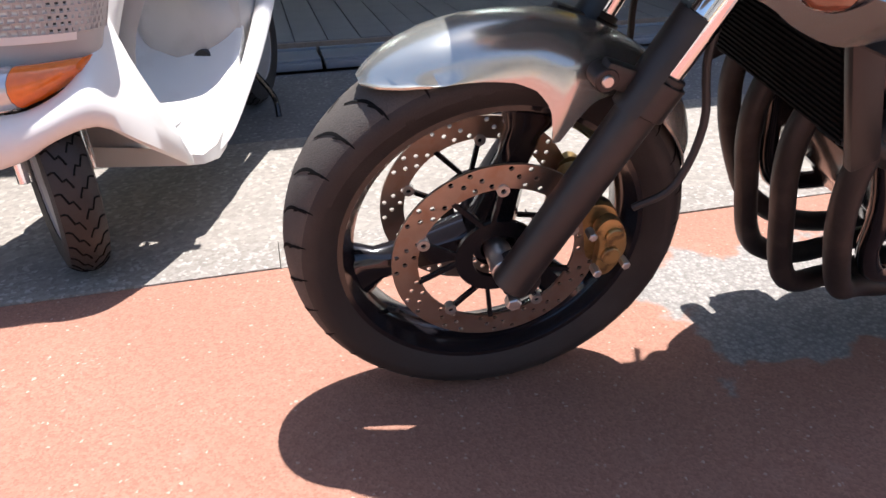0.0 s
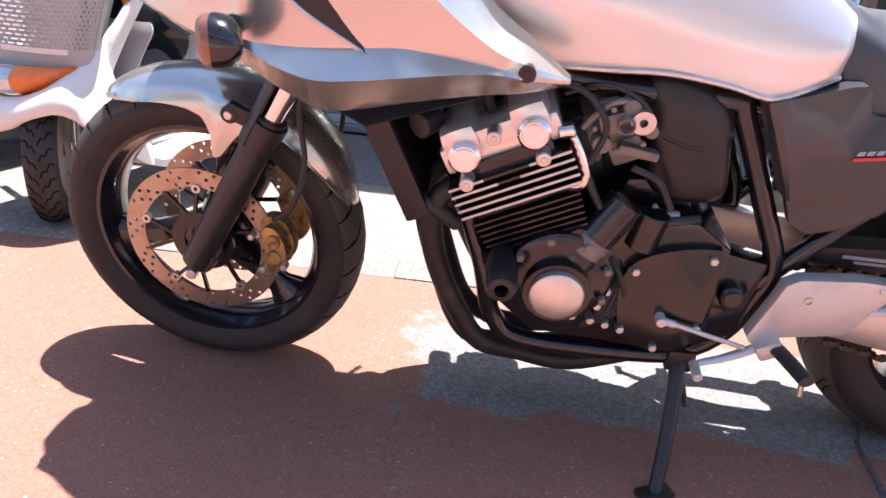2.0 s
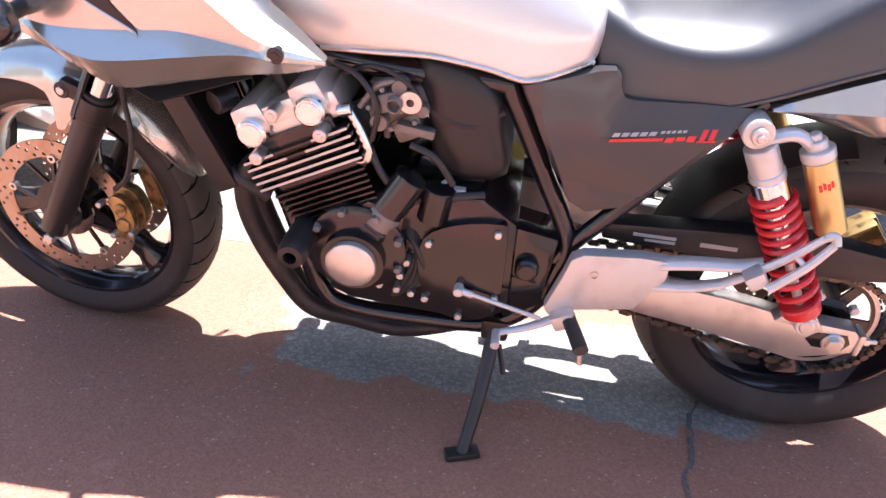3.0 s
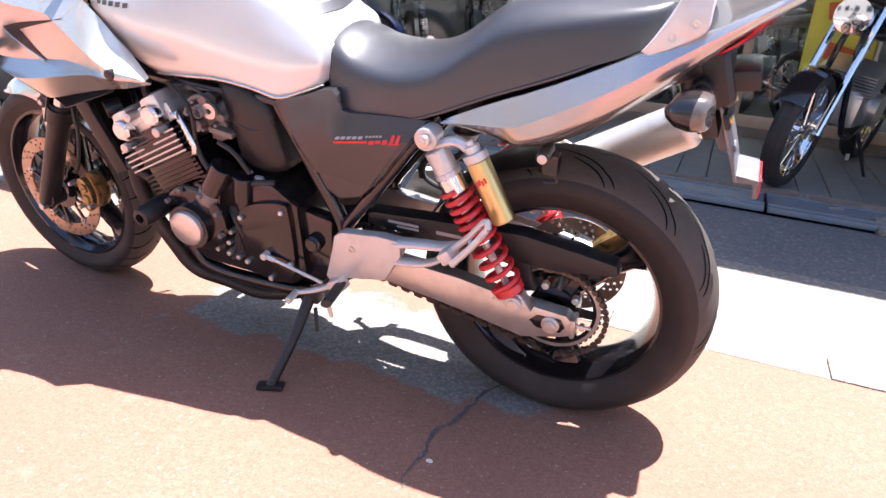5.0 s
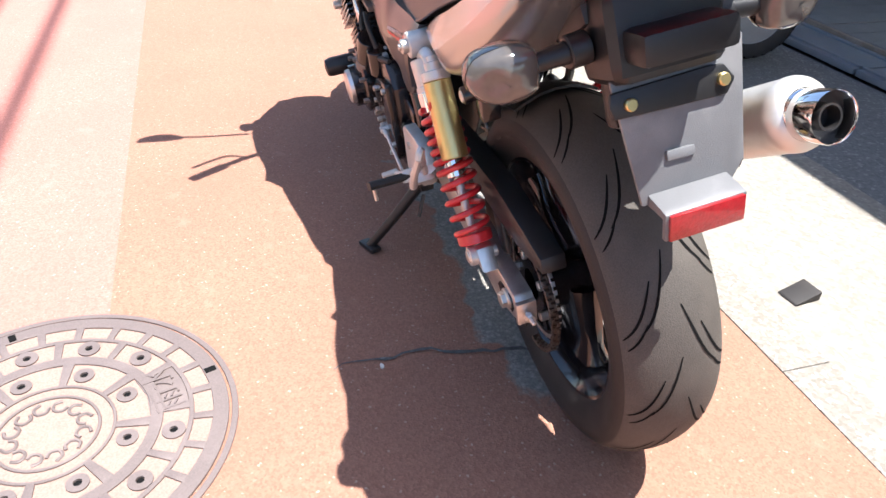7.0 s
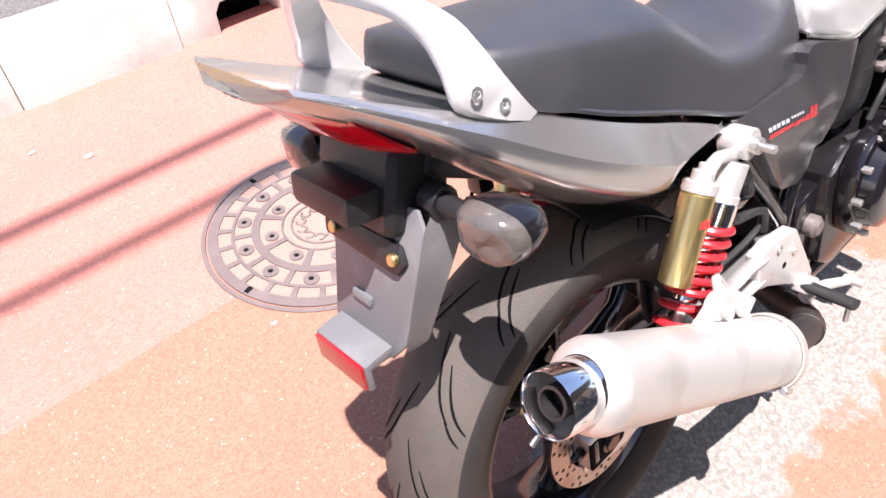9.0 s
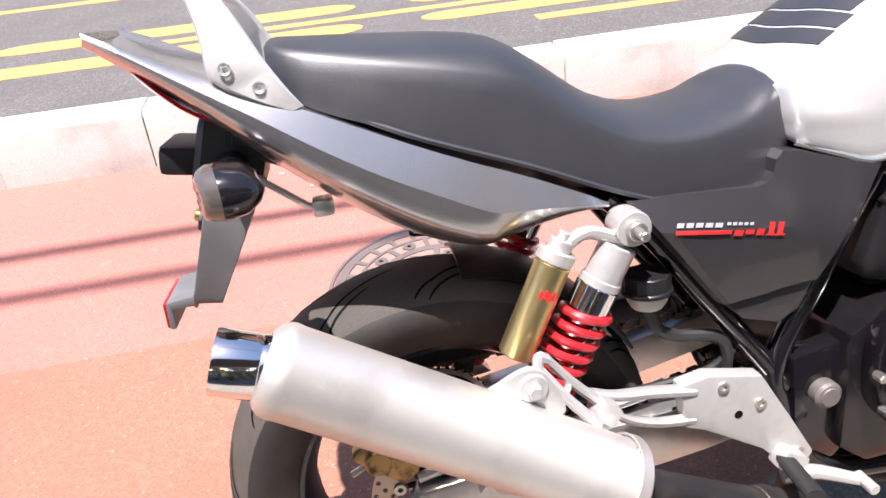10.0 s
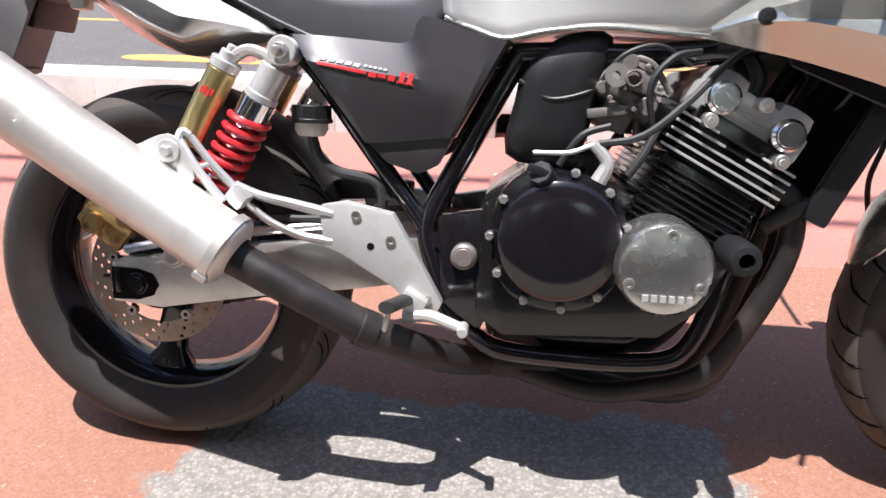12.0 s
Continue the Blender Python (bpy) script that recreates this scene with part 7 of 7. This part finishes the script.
    for x, half, z in ((-0.155, 0.2, 0.178), (-0.19, 0.225, 0.162), (-0.28, 0.222, 0.155), (-0.36, 0.208, 0.165), (-0.5, 0.185, 0.2), (-0.62, 0.17, 0.27), (-0.72, 0.16, 0.34)):
        drop = min(0.03, 0.2 * abs(x + 0.2))
        rings.append([(x, -half, z + 0.02), (x, -half, z - drop), (x, 0, z - drop - 0.01), (x, half, z - drop), (x, half, z + 0.02), (x, half * 0.9, z + 0.03), (x, -half * 0.9, z + 0.03)])
    well = [[(-0.02 + 0.225 * math.cos(radians(a)), y, 0.205 + 0.225 * math.sin(radians(a))) for y in (-0.11, -0.055, 0, 0.055, 0.11)] for a in range(95, 200, 15)]
    part("wheel_well", shell(well, 0.005), BLACK_PLASTIC, s, "black plastic wheel well")
    floor_board = part("footboard", loft(rings), body, s, ("cream " if basket else "black ") + "footboard", sharp=40)
    for y in (-0.09, 0, 0.09):
        part("foot_strip", box((-0.35, y, 0.195), (0.16, 0.02, 0.008), 0.003), GREY_TRIM, floor_board)
    rings = []
    for x, half, z0, z1 in ((-0.64, 0.09, 0.24, 0.48), (-0.68, 0.135, 0.22, 0.52), (-0.78, 0.175, 0.24, 0.53), (-0.95, 0.185, 0.31, 0.54), (-1.2, 0.14, 0.4, 0.53), (-1.32, 0.07, 0.45, 0.51)):
        rings.append([(x, half * math.cos(q) * (1 if math.sin(q) < 0.5 else 0.95), (z0 + z1) / 2 + (z1 - z0) / 2 * math.sin(q)) for q in [2 * math.pi * k / 16 for k in range(16)]])
    part("rear_body", loft(spread(rings, 2)), second, s, tone + "rear body", sharp=60)
    for h in (-1, 1):
        part("side_rim", tube([(-0.26, h * 0.2, 0.15), (-0.38, h * 0.2, 0.165), (-0.52, h * 0.19, 0.205), (-0.68, h * 0.195, 0.3), (-0.82, h * 0.2, 0.42), (-0.9, h * 0.195, 0.53), (-0.96, h * 0.17, 0.57)], (0.018, 0.03), 12, flat=0.6), body, s, ("cream " if basket else "black ") + "side rim")
    part("under_seat_panel", shell([[(-0.63 - 0.09 * h * h - 0.1 * (z - 0.35), 0.15 * h, z) for h in (-1, -0.5, 0, 0.5, 1)] for z in (0.22, 0.34, 0.53)], 0.01), second, s, tone + "panel under the seat")
    part("fuel_lock", rod((-0.66, 0.07, 0.29), (-0.62, 0.07, 0.29), 0.026, 20), BLACK_PLASTIC, s)
    rings = []
    for x, half, zt in ((-0.53, 0.03, 0.585), (-0.54, 0.1, 0.59), (-0.6, 0.165, 0.6), (-0.72, 0.195, 0.62), (-0.85, 0.175, 0.625), (-1.05, 0.15, 0.64), (-1.14, 0.08, 0.63)):
        rings.append([(x, half * math.cos(q), zt - 0.045 + 0.045 * math.sin(q)) for q in [2 * math.pi * k / 14 for k in range(14)]])
    part("seat", loft(spread(rings, 2)), SEAT_SKIN, s, "black vinyl scooter seat")
    part("handlebar", tube([(-0.3, -0.3, 0.93), (-0.25, -0.1, 0.95), (-0.25, 0.1, 0.95), (-0.3, 0.3, 0.93)], 0.013, 10), BLACK_PLASTIC, s)
    part("bar_cover", box((-0.24, 0, 0.93), (0.14, 0.3, 0.1), 0.035), body, s)
    part("stand", tube([(-0.95, 0.06, 0.2), (-1.0, 0.12, 0.08), (-0.98, 0.14, 0.01)], 0.01, 8), BLACK_METAL, s)
    part("engine_case", box((-1.0, -0.09, 0.24), (0.4, 0.1, 0.14), 0.04), BLACK_METAL, s)
    for h in (-1, 1):
        part("indicator", lens_unit(h * 0.051, h * 0.14), AMBER, s, "orange indicator lens")
        part("reflector", lathe([(0, 0.0), (0.019, 0.0), (0.017, 0.008), (0, 0.011)], (-0.19, h * 0.125, 0.625), "x", 20, closed=False), AMBER, s, "round orange reflector")
    part("headlamp", lens_unit(-0.05, 0.05), CLEAR_LENS, s, "clear lamp between the indicators")
    if basket:
        b = thing_part("basket", s)
        b.matrix_basis = Matrix.Translation((0, -0.01, 0)) @ Matrix.Rotation(radians(18), 4, "Z")

        def rim_at(q, z, inset=0.0):
            f = (z - 0.43) / 0.26
            half, front, back = 0.172 + 0.09 * f - inset, 0.08 + 0.03 * f - inset, -0.1 - 0.06 * f
            cq, sq = max(math.cos(q), 0.0), math.sin(q)
            return Vector((back + (front - back) * cq ** 0.5, half * abs(sq) ** 0.8 * (1 if sq > 0 else -1) * (1 - 0.42 * (1 - cq) ** 3), z))

        span = [radians(-90 + 180 * k / 40) for k in range(41)]
        for name, levels in (("lower_band", (0.428, 0.432, 0.445, 0.47, 0.5)), ("rim", (0.662, 0.675, 0.69, 0.692))):
            part(name, shell([[rim_at(q, z, 0.008 if z in (0.428, 0.692) else 0.0) for q in span] for z in levels], 0.005), BASKET, b, "solid grey basket band")
        for h in (-1, 1):
            part("corner_panel", shell([[rim_at(h * radians(64 + 26 * k / 6), z) for k in range(7)] for z in (0.5, 0.55, 0.6, 0.662)], -0.005 * h), BASKET, b)
        lattice = []
        rows, cols = 14, 32
        for r in range(rows + 1):
            z = 0.5 + 0.162 * r / rows
            line = [rim_at(radians(-65 + 130 * k / 24), z) for k in range(25)]
            lattice.append(tube(line, 0.0036, 4, 1, smooth_line=False))
            if r < rows:
                for k in range(cols + 1):
                    q = radians(-65 + 130 * min(1.0, (k + 0.5 * (r % 2)) / cols))
                    lattice.append(tube([rim_at(q, z), rim_at(q, z + 0.162 / rows)], 0.0042, 4, smooth_line=False))
        part("lattice", merge(*lattice), BASKET, b, "grey plastic basket lattice", smooth=False)["kind"] = "stuff"
        part("floor_panel", shell([[rim_at(q, 0.431, 0.004) for q in span], [Vector((-0.1, 0, 0.431)) for q in span]], 0.004), BASKET, b)
        part("back_panel", shell([[(-0.102 - 0.06 * f, (0.1 + 0.052 * f) * h, 0.43 + 0.26 * f) for h in (-1, -0.5, 0, 0.5, 1)] for f in (0, 0.5, 1)], 0.004), BASKET, b)
        part("label_bar", shell([[rim_at(radians(a), z, -0.003) for a in range(-8, 38, 4)] for z in (0.486, 0.5)], 0.002), WHITE_PLASTIC, b, "pale label strip")
    return s


def spread(rings, steps):
    cols = [spline([r[k] for r in rings], steps) for k in range(len(rings[0]))]
    return [[c[i] for c in cols] for i in range(len(cols[0]))]


def thing_part(name, parent):
    o = new(name)
    o.parent = parent
    return o


SCOOTER_GREY = material("pale_grey_plastic", (0.42, 0.4, 0.38), 0.5, 0.0, 0.06, 15, bump=0.1, dirt=(0.28, 0.25, 0.22), dirt_amount=0.3)
BASKET = material("grey_basket_plastic", (0.4, 0.39, 0.37), 0.5, 0.0, 0.08, 20, bump=0.1)
scooter(Matrix.Translation((2.165, -0.618, 0)) @ Matrix.Rotation(radians(70), 4, "Z"), "cream white scooter with a grey front basket on the forecourt", WHITE_PLASTIC)
scooter(Matrix.Translation((2.876, -0.77, 0)) @ Matrix.Rotation(radians(70), 4, "Z"), "black scooter parked beside the white one", BLACK_PLASTIC, basket=False)


def parked_bike(at, paint, label, group="parked motorcycles"):
    b = thing("motorcycle", label, "motorcycle", group=group, at=at)
    for cx in (0.0, 1.3):
        w = part("wheel", lathe([(0.24, -0.04), (0.28, -0.045), (0.3, -0.02), (0.3, 0.02), (0.28, 0.045), (0.24, 0.04)], (cx, 0, 0.3), "y", 40), RUBBER, b)
        part("rim", merge(lathe([(0.235, -0.03), (0.245, -0.03), (0.245, 0.03), (0.235, 0.03)], (cx, 0, 0.3), "y", 40), rod((cx, -0.05, 0.3), (cx, 0.05, 0.3), 0.035, 16), *[tube([(cx + 0.03 * math.cos(q), 0.02 * (-1) ** k, 0.3 + 0.03 * math.sin(q)), (cx + 0.24 * math.cos(q + 0.2), 0, 0.3 + 0.24 * math.sin(q + 0.2))], 0.004, 5, smooth_line=False) for k, q in enumerate([2 * math.pi * k / 18 for k in range(18)])]), CHROME, w)
    part("frame", merge(tube([(0.45, 0.1, 0.75), (0.45, 0.1, 0.35), (0.9, 0.1, 0.28), (1.0, 0.04, 0.8), (0.45, 0.09, 0.75)], 0.016, 10), tube([(0.45, -0.1, 0.75), (0.45, -0.1, 0.35), (0.9, -0.1, 0.28), (1.0, -0.04, 0.8), (0.45, -0.09, 0.75)], 0.016, 10), tube([(0, 0.1, 0.3), (0.48, 0.1, 0.36)], 0.02, 8), tube([(0, -0.1, 0.3), (0.48, -0.1, 0.36)], 0.02, 8)), BLACK_PAINT, b)
    part("engine", merge(box((0.68, 0, 0.4), (0.36, 0.26, 0.2), 0.04), rod((0.6, -0.17, 0.4), (0.6, 0.17, 0.4), 0.09, 24)), ALLOY, b)
    for k in range(8):
        part("engine_fin", box((0.76, 0, 0.5 + 0.016 * k), (0.2, 0.3, 0.006), 0.001, (0, 20, 0)), ALLOY, b)
    rings = [[(x, hw * math.cos(q), zc + hz * math.sin(q)) for q in [2 * math.pi * k / 16 for k in range(16)]] for x, hw, zc, hz in ((0.5, 0.06, 0.79, 0.03), (0.58, 0.12, 0.82, 0.08), (0.8, 0.15, 0.86, 0.11), (0.98, 0.12, 0.87, 0.09), (1.05, 0.05, 0.88, 0.04))]
    part("fuel_tank", loft(spread(rings, 2)), paint, b)
    rings = [[(x, hw * math.cos(q), zc + hz * math.sin(q)) for q in [2 * math.pi * k / 14 for k in range(14)]] for x, hw, zc, hz in ((-0.2, 0.06, 0.84, 0.03), (-0.1, 0.12, 0.83, 0.045), (0.2, 0.14, 0.79, 0.05), (0.48, 0.1, 0.79, 0.045), (0.54, 0.05, 0.79, 0.02))]
    part("seat", loft(spread(rings, 2)), SEAT_SKIN, b)
    for y in (0.09, -0.09):
        part("fork_leg", tube([(1.3, y, 0.3), (1.1, y, 0.75), (1.02, y, 0.92)], 0.019, 10), CHROME, b)
        part("shock", helix((0.05, y * 1.4, 0.35), (0.2, y * 1.4, 0.7), 0.022, 0.005, 9), CHROME, b)
        part("mirror", merge(tube([(1.0, y * 3, 0.99), (1.02, y * 3.6, 1.15)], 0.005, 6, smooth_line=False), rod((1.0, y * 3.8, 1.16), (1.03, y * 3.8, 1.16), 0.05, 20)), BLACK_PLASTIC, b)
    part("handlebar", tube([(0.9, 0.36, 0.98), (1.0, 0.15, 1.0), (1.02, 0, 0.96), (1.0, -0.15, 1.0), (0.9, -0.36, 0.98)], 0.012, 10), CHROME, b)
    part("headlamp", lathe([(0, 1.08), (0.05, 1.08), (0.085, 1.15), (0.085, 1.19), (0, 1.2)], (0, 0, 0.86), "x", 28, closed=False), CHROME, b)
    part("mudguard", shell([[(1.3 + 0.325 * math.cos(q), h * 0.06, 0.3 + (0.325 - 0.015 * h * h) * math.sin(q)) for h in (-1, 0, 1)] for q in [radians(a) for a in range(30, 160, 12)]], 0.003), paint, b)
    part("exhaust", merge(tube([(0.85, -0.14, 0.55), (1.0, -0.16, 0.4), (0.85, -0.17, 0.22), (0.4, -0.17, 0.24)], 0.02, 10), rod((0.42, -0.17, 0.24), (-0.2, -0.18, 0.34), 0.045, 20)), CHROME, b)
    part("stand", tube([(0.6, 0.1, 0.28), (0.55, 0.24, 0.015)], 0.012, 8, smooth_line=False), BLACK_METAL, b)
    return b


BLUE_PAINT = material("blue_tank_paint", (0.02, 0.05, 0.25), 0.25, 0.3, 0.05, 10, coat=0.6)
RED_PAINT = material("red_tank_paint", (0.35, 0.02, 0.02), 0.25, 0.1, 0.05, 10, coat=0.6)


def upright(x, y, z, turn, tilt=8):
    return Matrix.Translation((x, y, z)) @ Matrix.Rotation(radians(turn), 4, "Z") @ Matrix.Rotation(radians(-tilt), 4, "X")


first = parked_bike(upright(1.55, -4.6, 0.03, -60), BLACK_PAINT, "black motorcycle behind the shop glass")
for x, y, z, turn, in_front in ((0.75, -4.75, 0.03, -65, 0), (0.05, -4.7, 0.03, -62, 0), (-0.75, -4.7, 0.03, -60, 0), (2.5, -4.7, 0.03, -66, 0), (1.15, -5.3, 0.03, -75, 0), (0.4, -5.4, 0.03, -55, 0), (-0.35, -5.3, 0.03, -70, 0), (1.9, -5.3, 0.03, -62, 0), (-1.1, -5.5, 0.03, -66, 0), (0.8, -6.6, 0.03, -100, 0), (0.0, -6.7, 0.03, -95, 0), (-0.9, -6.6, 0.03, -90, 0)):
    copy_thing(first, upright(x, y, z, turn))
second = parked_bike(upright(3.6, -3.55, 0.055, 172), BLUE_PAINT, "blue motorcycle parked on the shop step")
third = parked_bike(upright(-1.05, -3.7, 0.055, 68), BLACK_PAINT, "black motorcycle parked on the shop step")
copy_thing(third, upright(-1.75, -3.7, 0.055, 66))
copy_thing(third, upright(-2.5, -3.75, 0.055, 70))
fourth = parked_bike(upright(4.3, -3.5, 0.055, 95), RED_PAINT, "red motorcycle parked on the shop step")

# a small rubber ramp lying at the edge of the forecourt
ramp = thing("kerb_ramp", "small black rubber kerb ramp on the forecourt edge", "ramp", at=Matrix.Translation((0.17, -0.7, -0.003)) @ Matrix.Rotation(0.1, 4, "Z"))
part("wedge", bevel(loft([[(x, 0.04, 0.0), (x, -0.04, 0.0), (x, -0.04, 0.025), (x, 0.035, 0.005)] for x in (-0.03, 0.03)]), 0.004), RUBBER, ramp)

# unseen glowing tubes under the shop ceiling, added to brighten the interior
TUBE_LIGHT = bpy.data.materials.new("shop_fill_glow")
TUBE_LIGHT.use_nodes = True
glow = TUBE_LIGHT.node_tree.nodes["Principled BSDF"]
glow.inputs["Emission Color"].default_value, glow.inputs["Emission Strength"].default_value = (0.9, 1.0, 0.95, 1), 12.0
for x in (-3.5, -0.5, 2.5):
    for y in (-5.2, -6.8):
        fit = thing("shop_fill_light", "unseen white tube added to brighten the shop interior", "ceiling light", group="shop lights")
        part("housing", box((x, y, 2.87), (1.3, 0.12, 0.06), 0.01), WALL_PAINT, fit)
        part("tube", rod((x - 0.6, y, 2.82), (x + 0.6, y, 2.82), 0.016, 12), TUBE_LIGHT, fit)
